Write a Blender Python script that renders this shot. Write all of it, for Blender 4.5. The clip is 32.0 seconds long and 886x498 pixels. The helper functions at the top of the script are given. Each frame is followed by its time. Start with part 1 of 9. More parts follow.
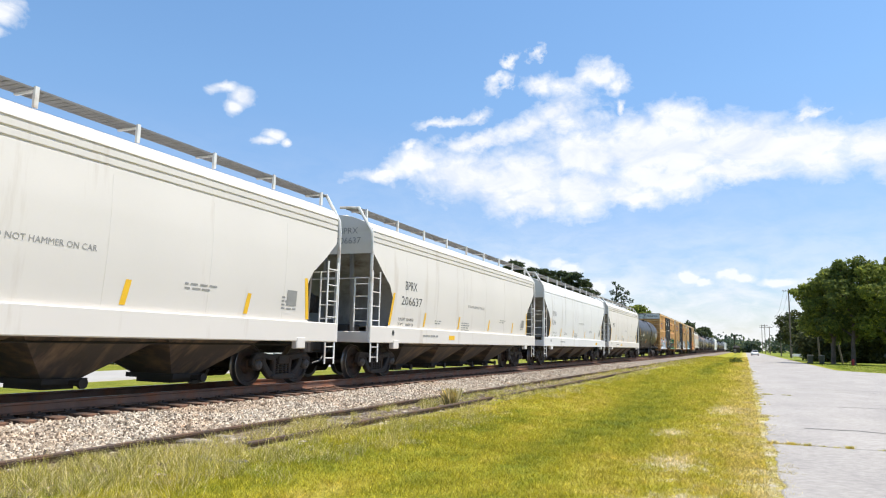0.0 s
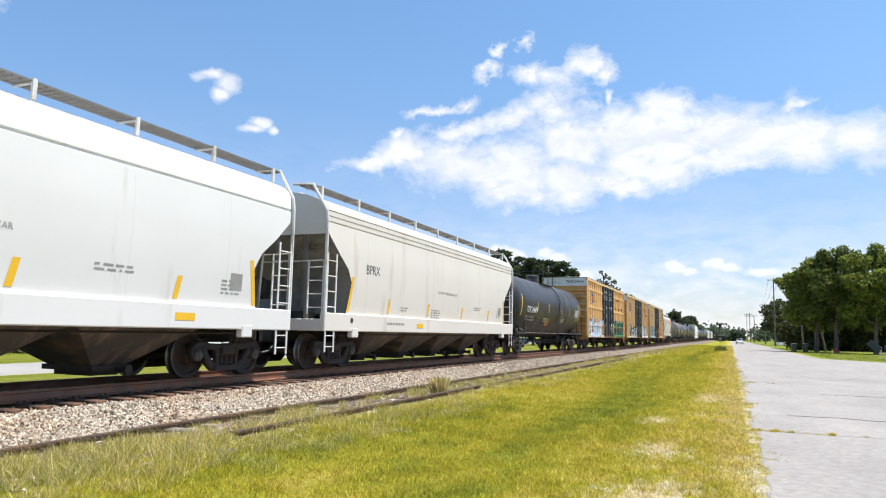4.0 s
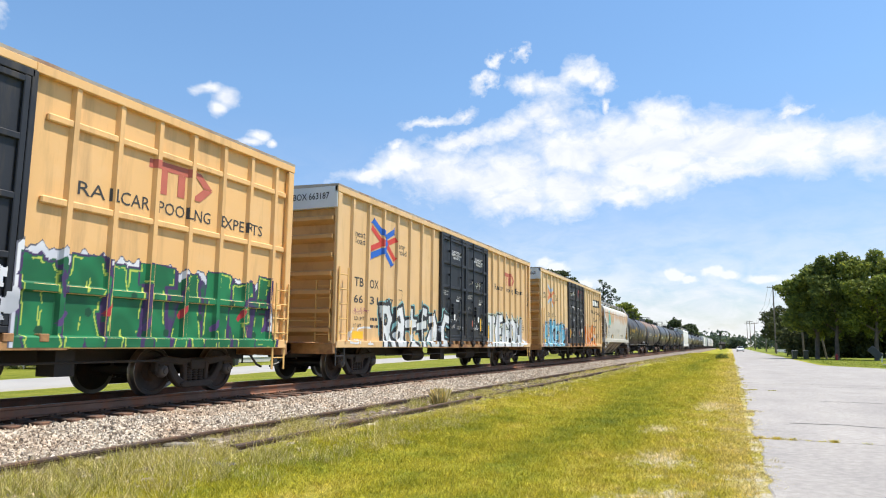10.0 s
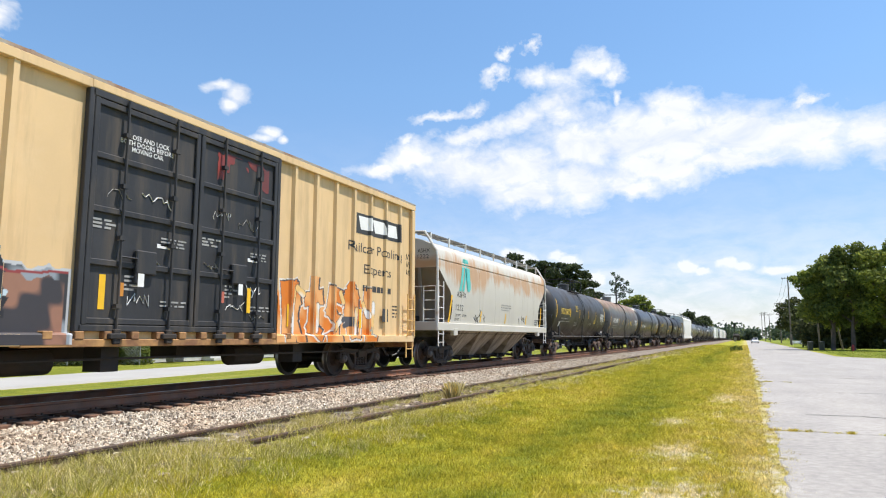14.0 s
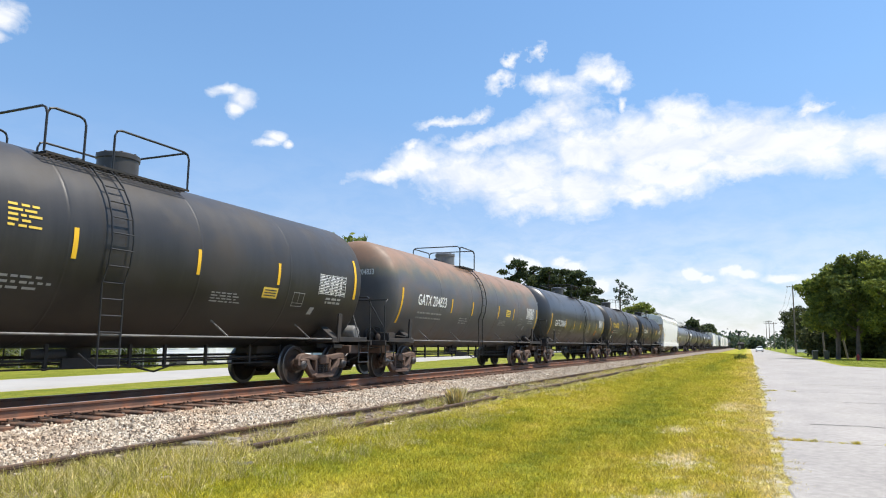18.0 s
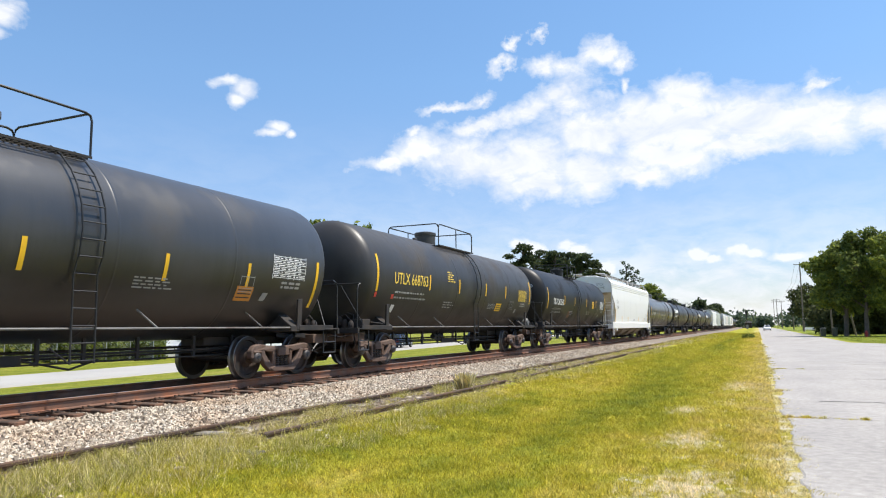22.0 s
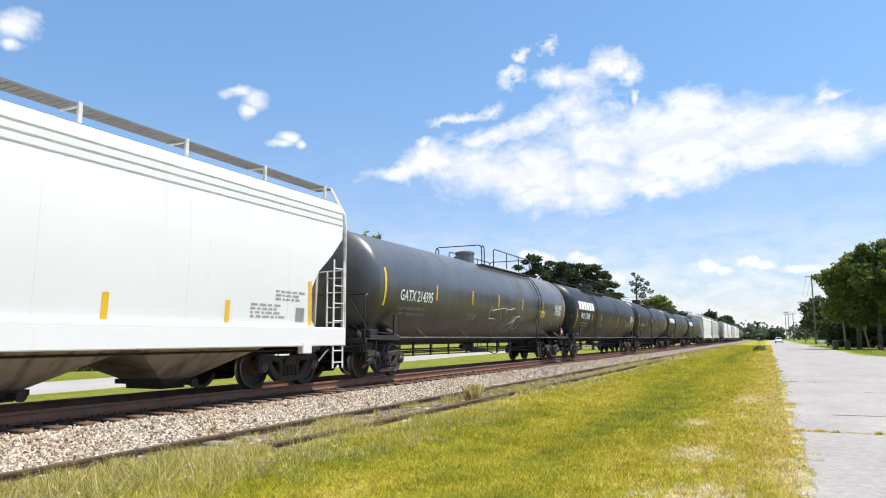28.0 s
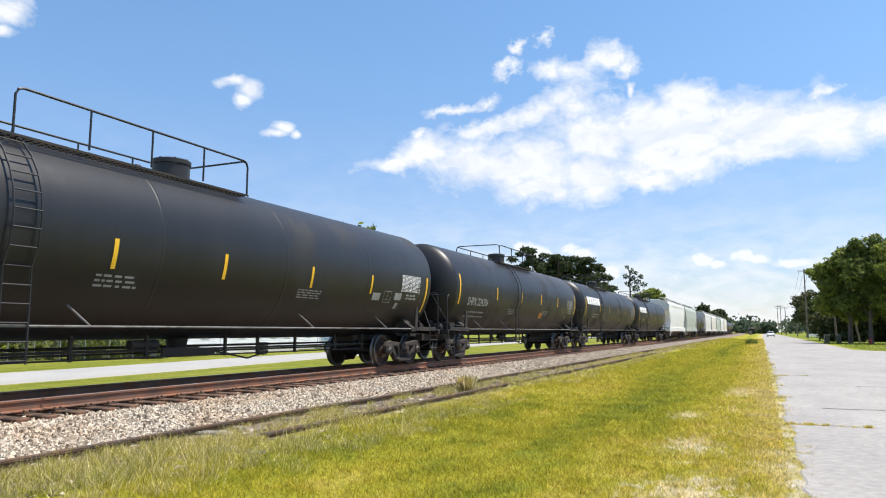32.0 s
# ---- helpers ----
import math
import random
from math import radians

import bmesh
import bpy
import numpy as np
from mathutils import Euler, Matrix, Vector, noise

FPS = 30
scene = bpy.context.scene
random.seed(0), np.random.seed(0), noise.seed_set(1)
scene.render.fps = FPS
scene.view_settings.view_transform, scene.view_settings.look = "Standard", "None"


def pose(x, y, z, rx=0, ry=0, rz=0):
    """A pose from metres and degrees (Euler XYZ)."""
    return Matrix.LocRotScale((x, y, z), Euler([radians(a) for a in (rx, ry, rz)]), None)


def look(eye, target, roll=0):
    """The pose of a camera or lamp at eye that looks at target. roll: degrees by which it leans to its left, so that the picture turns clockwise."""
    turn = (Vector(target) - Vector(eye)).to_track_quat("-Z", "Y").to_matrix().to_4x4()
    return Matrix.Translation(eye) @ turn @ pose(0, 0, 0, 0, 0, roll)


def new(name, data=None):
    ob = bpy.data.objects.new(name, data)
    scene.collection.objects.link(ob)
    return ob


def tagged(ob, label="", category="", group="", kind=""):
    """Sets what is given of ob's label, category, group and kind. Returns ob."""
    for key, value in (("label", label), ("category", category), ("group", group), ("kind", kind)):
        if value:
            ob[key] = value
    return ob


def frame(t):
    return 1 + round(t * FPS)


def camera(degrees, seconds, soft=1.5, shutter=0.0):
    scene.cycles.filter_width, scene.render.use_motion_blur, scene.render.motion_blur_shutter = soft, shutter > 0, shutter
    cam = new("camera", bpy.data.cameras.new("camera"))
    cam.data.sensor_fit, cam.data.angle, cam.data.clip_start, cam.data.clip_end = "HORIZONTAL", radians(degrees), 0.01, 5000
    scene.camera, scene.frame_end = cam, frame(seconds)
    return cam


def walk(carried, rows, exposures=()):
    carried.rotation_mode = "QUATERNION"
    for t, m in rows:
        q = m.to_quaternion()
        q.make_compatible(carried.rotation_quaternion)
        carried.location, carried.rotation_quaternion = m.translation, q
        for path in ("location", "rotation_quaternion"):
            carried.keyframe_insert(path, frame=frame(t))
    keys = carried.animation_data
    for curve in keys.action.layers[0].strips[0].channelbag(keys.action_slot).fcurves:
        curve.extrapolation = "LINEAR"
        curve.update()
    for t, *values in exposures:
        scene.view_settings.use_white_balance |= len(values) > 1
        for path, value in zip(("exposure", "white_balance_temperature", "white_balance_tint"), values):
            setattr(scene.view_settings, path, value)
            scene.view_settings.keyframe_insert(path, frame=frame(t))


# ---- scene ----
cam = camera(65.2, 32.0, 1.1)
EYE = (0.0, 0.0, 1.5)
TRACK_X, RAIL_Z = -10.84, 0.47      # centre line of the main track, top of its rails
FAR_Z = -0.525                      # the land beyond the tracks lies lower
TURNS = (
    (0, 23.54, 7.72, 1.31), (0.5, 23.24, 7.52, 1.40), (1, 23.24, 7.21, 1.47), (1.5, 22.93, 7.53, 1.69), (2, 22.65, 7.77, 1.80),
    (2.5, 22.93, 7.60, 1.75), (3, 23.08, 7.14, 1.47), (3.5, 22.59, 6.84, 1.17), (5.5, 22.46, 7.01, 1.45), (6, 21.88, 7.18, 1.42),
    (6.5, 21.68, 6.98, 1.41), (7, 21.95, 7.08, 1.52), (7.5, 21.98, 7.08, 1.24), (8, 21.99, 7.51, 1.21), (8.5, 22.02, 7.82, 1.14),
    (9, 22.07, 7.76, 0.98), (9.5, 22.13, 7.41, 0.95), (10, 22.46, 7.72, 0.62), (10.5, 22.98, 7.74, 0.62), (11, 23.27, 7.96, 0.67),
    (11.5, 23.54, 7.37, 0.23), (12, 23.74, 6.96, 0.33), (12.5, 23.48, 6.77, 0.28), (13, 23.18, 6.57, -0.00),
    (13.5, 23.20, 6.74, 0.07), (14, 23.44, 7.23, 0.16), (14.5, 23.33, 7.20, -0.13), (15, 23.28, 7.20, -0.11),
    (15.5, 23.34, 7.47, -0.07), (17.5, 23.69, 7.63, 0.70), (18, 23.78, 7.69, 0.68), (18.5, 24.07, 7.34, 0.34),
    (19, 24.32, 6.98, 0.41), (19.5, 24.40, 6.65, 0.15), (20, 24.16, 6.97, 0.23), (20.5, 24.16, 7.21, 0.43),
    (21, 24.23, 7.02, 0.43), (21.5, 24.38, 7.44, 0.03), (22, 24.22, 6.54, -0.63), (22.5, 24.64, 7.09, -0.19),
    (23, 24.61, 6.68, -0.52), (23.5, 24.83, 6.34, -0.38), (24, 24.58, 5.77, -0.23), (24.5, 24.59, 6.16, -0.34),
    (25, 24.53, 6.46, -0.58), (25.5, 24.49, 6.93, -0.37), (27.5, 24.76, 7.35, -0.38), (28, 24.98, 7.42, -0.32),
    (28.5, 24.91, 7.33, -0.05), (29, 24.77, 7.31, 0.19), (29.5, 24.84, 7.21, 0.08), (30, 24.66, 7.03, -0.03),
    (30.5, 24.65, 7.07, 0.17), (31, 24.35, 6.76, -0.02), (31.5, 24.49, 6.82, -0.08), (32, 24.52, 6.72, 0.08),
)


def aim(yaw, pitch, roll):
    a, b = radians(yaw), radians(pitch)
    ahead = Vector((-math.sin(a) * math.cos(b), math.cos(a) * math.cos(b), math.sin(b)))
    return look(EYE, Vector(EYE) + ahead, roll)


walk(cam, [(t, aim(yaw, pitch, roll)) for t, yaw, pitch, roll in TURNS])
scene.view_settings.exposure = 0.55

# ---- sky, sun ----
SUN_FROM = Vector((0.36, 0.16, 0.92)).normalized()
sun = new("sun", bpy.data.lights.new("sun", "SUN"))
sun.data.energy, sun.data.angle, sun.data.color = 4.6, radians(0.53), (1.0, 0.942, 0.855)
sun.matrix_world = look(SUN_FROM * 50, (0, 0, 0))

# cloud puffs: azimuth to the right of the track, elevation, half width, half height, lean, all in degrees
CLOUD = ((-28.8, 13.4, 3.14, 0.74, 5), (-26.2, 14.5, 3.34, 1.38, 14), (-22.2, 13.9, 4.28, 2.4, -1), (-17.4, 13.3, 4.65, 2.67, -2), (-16.3, 11.4, 3.46, 1.29, -1), (-11.9, 12.8, 4.25, 1.99, -3),
         (-7.9, 12.1, 2.85, 1.16, -3), (-20.3, 16.6, 3.48, 1.01, 20), (-11.8, 15.6, 4.28, 2.33, -3), (-7.3, 15.7, 3.88, 2.55, -5), (-4.9, 17.6, 2.05, 1.71, -6), (-3.0, 15.4, 4.07, 2.4, -6),
         (0.8, 15.2, 3.84, 2.42, -7), (4.8, 14.8, 3.75, 2.26, -8), (8.7, 14.3, 3.45, 1.87, -9), (12.3, 13.6, 3.02, 1.57, -9), (-5.6, 13.4, 4.4, 1.49, -4), (-0.6, 13.3, 3.91, 0.93, -6))
TOWER = ((-16.7, 17.8, 3.43, 1.36, 17), (-14.1, 19.2, 3.02, 1.34, 14), (-13.3, 21.1, 2.42, 1.13, -4), (-15.7, 21.1, 1.7, 1.05, -3), (-11.2, 21.7, 2.02, 1.03, -5), (-9.8, 21.2, 1.18, 1.11, -5),
         (-12.7, 18.3, 2.76, 1.33, -4), (-19.2, 21.3, 1.28, 0.6, 38), (-18.4, 23.1, 0.83, 0.41, 30), (-16.6, 23.8, 0.8, 0.41, 40), (-23.9, 17.9, 2.3, 0.5, 15), (-26.4, 16.0, 1.25, 0.59, 10),
         (-9.1, 19.3, 0.68, 0.78, -5), (-21.2, 18.8, 1.7, 0.55, 23), (5.0, 17.2, 1.3, 0.4, 2))
PUFFS = ((-42.2, 19.3, 1.51, 0.55, 6), (-40.8, 18.8, 1.08, 0.95, 5), (-41.3, 17.9, 0.8, 0.69, 5), (-38.8, 15.7, 1.18, 0.44, 4), (-38.0, 16.2, 1.0, 0.58, 4), (-37.1, 15.7, 0.64, 0.45, 4),
         (-57.9, 22.0, 1.64, 1.25, 13), (-57.9, 20.5, 0.77, 0.52, 13))
LOW_PUFFS = ((-17.9, 6.9, 0.93, 0.6, 0), (-16.8, 6.6, 1.38, 0.6, -1), (-14.0, 6.7, 1.0, 0.55, -1), (-12.9, 6.3, 1.17, 0.55, -1), (-10.8, 4.6, 1.06, 0.73, -1), (-3.9, 5.4, 0.82, 0.53, -2),
             (-2.9, 5.0, 0.89, 0.39, -2), (-1.2, 5.6, 0.95, 0.56, -2), (-0.0, 5.3, 1.24, 0.43, -2), (2.5, 5.0, 1.7, 0.42, 3))


class Nodes:
    """A short hand for node trees."""

    def __init__(self, tree):
        self.tree = tree
        tree.nodes.clear()

    def add(self, kind, ins={}):
        node = self.tree.nodes.new(kind)
        for key, value in ins.items():
            self.set(node.inputs[key], value)
        return node

    def set(self, socket, value):
        if isinstance(value, bpy.types.NodeSocket):
            self.tree.links.new(value, socket)
        elif isinstance(value, bpy.types.Node):
            self.tree.links.new(value.outputs[0], socket)
        else:
            socket.default_value = value

    def math(self, op, a, b=0.0, c=0.0, clamp=False):
        node = self.add("ShaderNodeMath")
        node.operation, node.use_clamp = op, clamp
        for k, v in enumerate((a, b, c)):
            self.set(node.inputs[k], v)
        return node.outputs[0]

    def mix(self, fac, a, b, blend="MIX"):
        node = self.add("ShaderNodeMix")
        node.data_type, node.blend_type = "RGBA", blend
        self.set(node.inputs[0], fac), self.set(node.inputs[6], rgba(a)), self.set(node.inputs[7], rgba(b))
        return node.outputs[2]

    def ramp(self, fac, stops, mode="LINEAR"):
        node = self.add("ShaderNodeValToRGB")
        self.set(node.inputs[0], fac)
        node.color_ramp.interpolation = mode
        while len(node.color_ramp.elements) < len(stops):
            node.color_ramp.elements.new(0.5)
        for e, (p, c) in zip(node.color_ramp.elements, stops):
            e.position, e.color = p, rgba(c)
        return node.outputs[0]

    def noise(self, vector, scale, detail=4.0, rough=0.55, distort=0.0):
        node = self.add("ShaderNodeTexNoise", {"Scale": scale, "Detail": detail, "Roughness": rough, "Distortion": distort})
        if vector is not None:
            self.set(node.inputs["Vector"], vector)
        return node.outputs[0]

    def scaled(self, vector, x, y, z):
        node = self.add("ShaderNodeVectorMath")
        node.operation = "MULTIPLY"
        self.set(node.inputs[0], vector)
        node.inputs[1].default_value = (x, y, z)
        return node.outputs[0]

    def split(self, vector):
        return self.add("ShaderNodeSeparateXYZ", {0: vector}).outputs


def rgba(c):
    return (*c, 1.0) if isinstance(c, tuple) and len(c) == 3 else c


def build_world():
    world = bpy.data.worlds.new("sky")
    scene.world, world.use_nodes = world, True
    n = Nodes(world.node_tree)
    sky = n.add("ShaderNodeTexSky")
    sky.sky_type, sky.sun_disc = "NISHITA", False
    sky.sun_elevation, sky.sun_rotation = math.asin(SUN_FROM.z), math.atan2(SUN_FROM.x, SUN_FROM.y)
    sky.air_density, sky.dust_density, sky.ozone_density = 1.0, 0.25, 3.0
    way = n.add("ShaderNodeTexCoord").outputs["Generated"]
    x, y, z = n.split(way)
    az = n.math("MULTIPLY", n.math("ARCTAN2", x, y), 180 / math.pi)
    el = n.math("MULTIPLY", n.math("ARCSINE", z), 180 / math.pi)
    shift = n.add("ShaderNodeTexNoise", {"Scale": 15.0, "Detail": 6.0, "Roughness": 0.6, "Vector": way}).outputs[1]
    drift_x, drift_y, _ = n.split(shift)
    waz = n.math("ADD", az, n.math("MULTIPLY", n.math("SUBTRACT", drift_x, 0.5), 6.5))
    wel = n.math("ADD", el, n.math("MULTIPLY", n.math("SUBTRACT", drift_y, 0.5), 4.0))

    calm_az = n.math("ADD", az, n.math("MULTIPLY", n.math("SUBTRACT", drift_x, 0.5), 2.4))
    calm_el = n.math("ADD", el, n.math("MULTIPLY", n.math("SUBTRACT", drift_y, 0.5), 1.6))

    def field(puffs, waz=waz, wel=wel):
        best = None
        for a0, e0, wide, high, lean in puffs:
            c, s = math.cos(radians(lean)), math.sin(radians(lean))
            da, de = n.math("SUBTRACT", waz, a0), n.math("SUBTRACT", wel, e0)
            u = n.math("ADD", n.math("MULTIPLY", da, c / wide), n.math("MULTIPLY", de, s / wide))
            v = n.math("ADD", n.math("MULTIPLY", da, -s / high), n.math("MULTIPLY", de, c / high))
            d = n.math("SQRT", n.math("ADD", n.math("MULTIPLY", u, u), n.math("MULTIPLY", v, v)))
            d = n.math("SUBTRACT", 1.0, d)
            best = d if best is None else n.math("SMOOTH_MAX", best, d, 0.25)
        return best

    soft = n.noise(n.scaled(way, 1, 1, 1.5), 11.0, 8.0, 0.60, 0.5)
    wisp = n.noise(n.scaled(way, 1, 1, 1.7), 42.0, 7.0, 0.62, 0.6)
    fleck = n.noise(n.scaled(way, 1, 1, 2.2), 15.0, 7.0, 0.58, 0.6)
    rag = n.math("ADD", n.math("MULTIPLY", n.math("SUBTRACT", soft, 0.5), 1.2), n.math("MULTIPLY", n.math("SUBTRACT", wisp, 0.5), 0.75))
    big = n.math("MULTIPLY_ADD", n.math("ADD", field(CLOUD), rag), 1.2, 0.32, clamp=True)
    tower = n.math("MULTIPLY_ADD", n.math("ADD", field(TOWER), n.math("MULTIPLY", rag, 1.2)), 1.05, 0.14, clamp=True)
    small = n.math("MULTIPLY_ADD", n.math("ADD", field(PUFFS, calm_az, calm_el), n.math("MULTIPLY", rag, 1.1)), 1.3, 0.14, clamp=True)
    cover = n.math("MAXIMUM", n.math("MAXIMUM", big, tower), small)
    # thin places inside the clouds
    thin = n.math("MULTIPLY_ADD", fleck, 2.3, -0.18, clamp=True)
    cover = n.math("MULTIPLY", cover, n.math("MULTIPLY_ADD", thin, 0.34, 0.62))
    # a pale, broken bank of far clouds low over the horizon, all round, with small white heads on it
    bank = n.noise(n.scaled(way, 1, 1, 2.6), 17.0, 8.0, 0.62, 0.4)
    low = n.math("MULTIPLY", n.ramp(n.math("DIVIDE", el, 40.0), [(0.0, (0.86,) * 3), (0.10, (0.74,) * 3), (0.16, (0.36,) * 3), (0.26, (0.10,) * 3), (0.45, (0.0,) * 3)]),
                 n.math("MULTIPLY_ADD", bank, 3.2, -0.95, clamp=True))
    heads = n.math("MULTIPLY_ADD", n.math("ADD", field(LOW_PUFFS, calm_az, calm_el), n.math("MULTIPLY", rag, 1.0)), 1.7, 0.30, clamp=True)
    cover = n.math("MAXIMUM", n.math("MAXIMUM", cover, low), n.math("MULTIPLY", heads, 0.85))
    lit = n.mix(n.math("MULTIPLY_ADD", fleck, 2.4, n.math("MULTIPLY_ADD", heads, 0.5, -0.55), clamp=True), (5.9, 6.2, 6.85), (7.1, 7.2, 7.35))
    tint = n.mix(1.0, sky.outputs[0], n.ramp(n.math("DIVIDE", el, 45.0), [(0.0, (0.82, 0.80, 0.89)), (0.2, (1.00, 1.01, 1.10)), (0.45, (1.12, 1.28, 1.33)), (0.75, (1.19, 1.42, 1.47))]), "MULTIPLY")
    both = n.mix(cover, tint, lit)
    back = n.add("ShaderNodeBackground", {"Color": both, "Strength": 0.1})
    n.add("ShaderNodeOutputWorld", {"Surface": back.outputs[0]})


build_world()

# ---- materials ----
def surface(name, color, rough=0.6, metal=0.0, vary=0.18, scale=1.2, fine=30.0, bump=0.15, dirt=None, amount=0.0, dirt_scale=2.0, streaks=False, per_piece=0.0, extra=None, gloss=0.5):
    """A surface with two scales of variation, relief, and dirt or rust in patches or in streaks that run down."""
    m = bpy.data.materials.new(name)
    m.use_nodes = True
    n = Nodes(m.node_tree)
    at = n.add("ShaderNodeTexCoord").outputs["Object"]
    wide, grain = n.noise(at, scale, 5.0), n.noise(at, fine, 4.0)
    dark = tuple(c * (1 - vary) for c in color)
    light = tuple(min(1.0, c * (1 + vary)) for c in color)
    tone = n.mix(n.math("MULTIPLY_ADD", wide, 1.8, -0.4, clamp=True), dark, light)
    tone = n.mix(n.math("MULTIPLY_ADD", grain, 1.0, -0.2, clamp=True), tone, n.mix(1.0, tone, (1 - vary * 0.6,) * 3, "MULTIPLY"))
    if per_piece:
        chance = n.add("ShaderNodeObjectInfo").outputs["Random"]
        tone = n.mix(1.0, tone, n.mix(chance, (1 - per_piece,) * 3, (1 + per_piece,) * 3), "MULTIPLY")
    if extra:
        tone = extra(n, at, tone)
    rougher = rough
    if dirt:
        where = n.scaled(at, 1.0, 2.6, 0.35) if streaks else at
        spot = n.math("MULTIPLY_ADD", n.noise(where, dirt_scale, 6.0, 0.62), 5.0, -3.1 + 2.0 * amount, clamp=True)
        tone = n.mix(n.math("MULTIPLY", spot, 0.85), tone, dirt)
        rougher = n.math("MULTIPLY_ADD", spot, 0.25, rough, clamp=True)
    relief = n.add("ShaderNodeBump", {"Strength": bump, "Distance": 0.02, "Height": grain})
    shader = n.add("ShaderNodeBsdfPrincipled", {"Base Color": tone, "Roughness": rougher, "Metallic": metal, "Normal": relief.outputs[0]})
    shader.inputs["Specular IOR Level"].default_value = gloss
    n.add("ShaderNodeOutputMaterial", {"Surface": shader.outputs[0]})
    return m


RUST, GRIME = (0.16, 0.06, 0.025), (0.09, 0.075, 0.06)
STEEL_RAIL = surface("rail_steel", (0.20, 0.11, 0.075), 0.55, 0.3, 0.3, 3.0, 60, 0.2, (0.30, 0.12, 0.06), 0.45)
RAIL_TOP = surface("rail_running_face", (0.48, 0.46, 0.45), 0.3, 0.9, 0.15, 4.0, 80, 0.05)
OLD_RAIL = surface("old_rail_rust", (0.085, 0.058, 0.044), 0.85, 0.1, 0.35, 3.0, 40, 0.5, (0.15, 0.085, 0.05), 0.5)
TIE_WOOD = surface("tie_wood", (0.085, 0.055, 0.04), 0.9, 0, 0.4, 2.0, 30, 0.6, (0.24, 0.12, 0.07), 0.4, 4.0, per_piece=0.35)
OLD_TIE = surface("old_tie_wood", (0.15, 0.125, 0.10), 0.95, 0, 0.45, 2.0, 30, 0.8, (0.36, 0.33, 0.29), 0.35, 5.0, per_piece=0.4)
def weathered(dust_and_sheen, much, belly_keep=0.3):
    """Dust and oily grime, ragged and streaked down, with sky sheen painted on the back and shade on the belly."""
    def coat(n, at, tone):
        x, y, z = n.split(at)
        streak = n.noise(n.scaled(at, 0.8, 2.4, 0.25), 1.3, 7, 0.66)
        blot = n.noise(at, 0.55, 5, 0.6)
        ragged = n.math("ADD", n.math("MULTIPLY", n.math("SUBTRACT", streak, 0.5), 2.2), n.math("MULTIPLY", n.math("SUBTRACT", blot, 0.5), 1.4))
        up = n.math("MULTIPLY_ADD", n.math("ADD", z, ragged), 0.55, -1.15, clamp=True)
        down = n.math("MULTIPLY_ADD", n.math("ADD", z, n.math("MULTIPLY", ragged, 0.7)), -0.85, 2.2, clamp=True)
        # light and shade put into the colour: paler on top, nearly black underneath
        tone = n.mix(n.math("MULTIPLY", up, much), tone, dust_and_sheen)
        return n.mix(n.math("MULTIPLY", down, 1 - belly_keep), tone, (0.0055, 0.0048, 0.0042))
    return coat


BLACK_TANK = surface("black_tank_paint", (0.0085, 0.0083, 0.0086), 0.42, 0, 0.3, 0.5, 25, 0.03, (0.022, 0.019, 0.016), 0.22, 0.5, extra=weathered((0.030, 0.026, 0.024), 0.6), gloss=0.5)
SOOT_TANK = surface("sooty_black_tank_paint", (0.0085, 0.0078, 0.0076), 0.45, 0, 0.3, 0.5, 25, 0.03, (0.02, 0.016, 0.013), 0.25, 0.6, extra=weathered((0.017, 0.014, 0.0125), 0.6), gloss=0.35)
DARK_TANK = surface("dark_tank_paint", (0.024, 0.024, 0.026), 0.36, 0, 0.25, 0.5, 25, 0.03, (0.035, 0.03, 0.025), 0.25, 0.5, extra=weathered((0.055, 0.053, 0.054), 0.7), gloss=0.75)
GREY_TANK = surface("grey_tank_paint", (0.042, 0.041, 0.043), 0.32, 0, 0.2, 0.6, 25, 0.03, (0.06, 0.05, 0.042), 0.25, 0.5, extra=weathered((0.125, 0.122, 0.122), 0.85), gloss=1.0)
BROWN_TANK = surface("weathered_black_tank_paint", (0.020, 0.0185, 0.0175), 0.44, 0, 0.3, 0.5, 25, 0.04, (0.045, 0.037, 0.03), 0.38, 0.6, extra=weathered((0.058, 0.052, 0.047), 0.75), gloss=0.5)

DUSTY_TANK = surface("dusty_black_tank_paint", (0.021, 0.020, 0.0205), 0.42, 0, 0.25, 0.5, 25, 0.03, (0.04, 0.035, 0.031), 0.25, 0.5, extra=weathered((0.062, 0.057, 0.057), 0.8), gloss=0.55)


def rust_cap(n, at, tone):
    """Brown rust over the upper half of a tank, ragged below."""
    x, y, z = n.split(at)
    edge = n.math("ADD", z, n.math("MULTIPLY", n.math("SUBTRACT", n.noise(n.scaled(at, 1, 0.8, 0.6), 1.6, 6), 0.5), 1.05))
    high = n.math("MULTIPLY_ADD", edge, 2.2, -6.9, clamp=True)
    green = n.math("MULTIPLY_ADD", edge, 2.2, -6.2, clamp=True)
    tone = n.mix(n.math("MULTIPLY", green, 0.75), tone, (0.12, 0.115, 0.07))
    return n.mix(n.math("MULTIPLY", high, 0.9), tone, n.mix(n.noise(at, 3.0), (0.20, 0.105, 0.058), (0.30, 0.175, 0.105)))


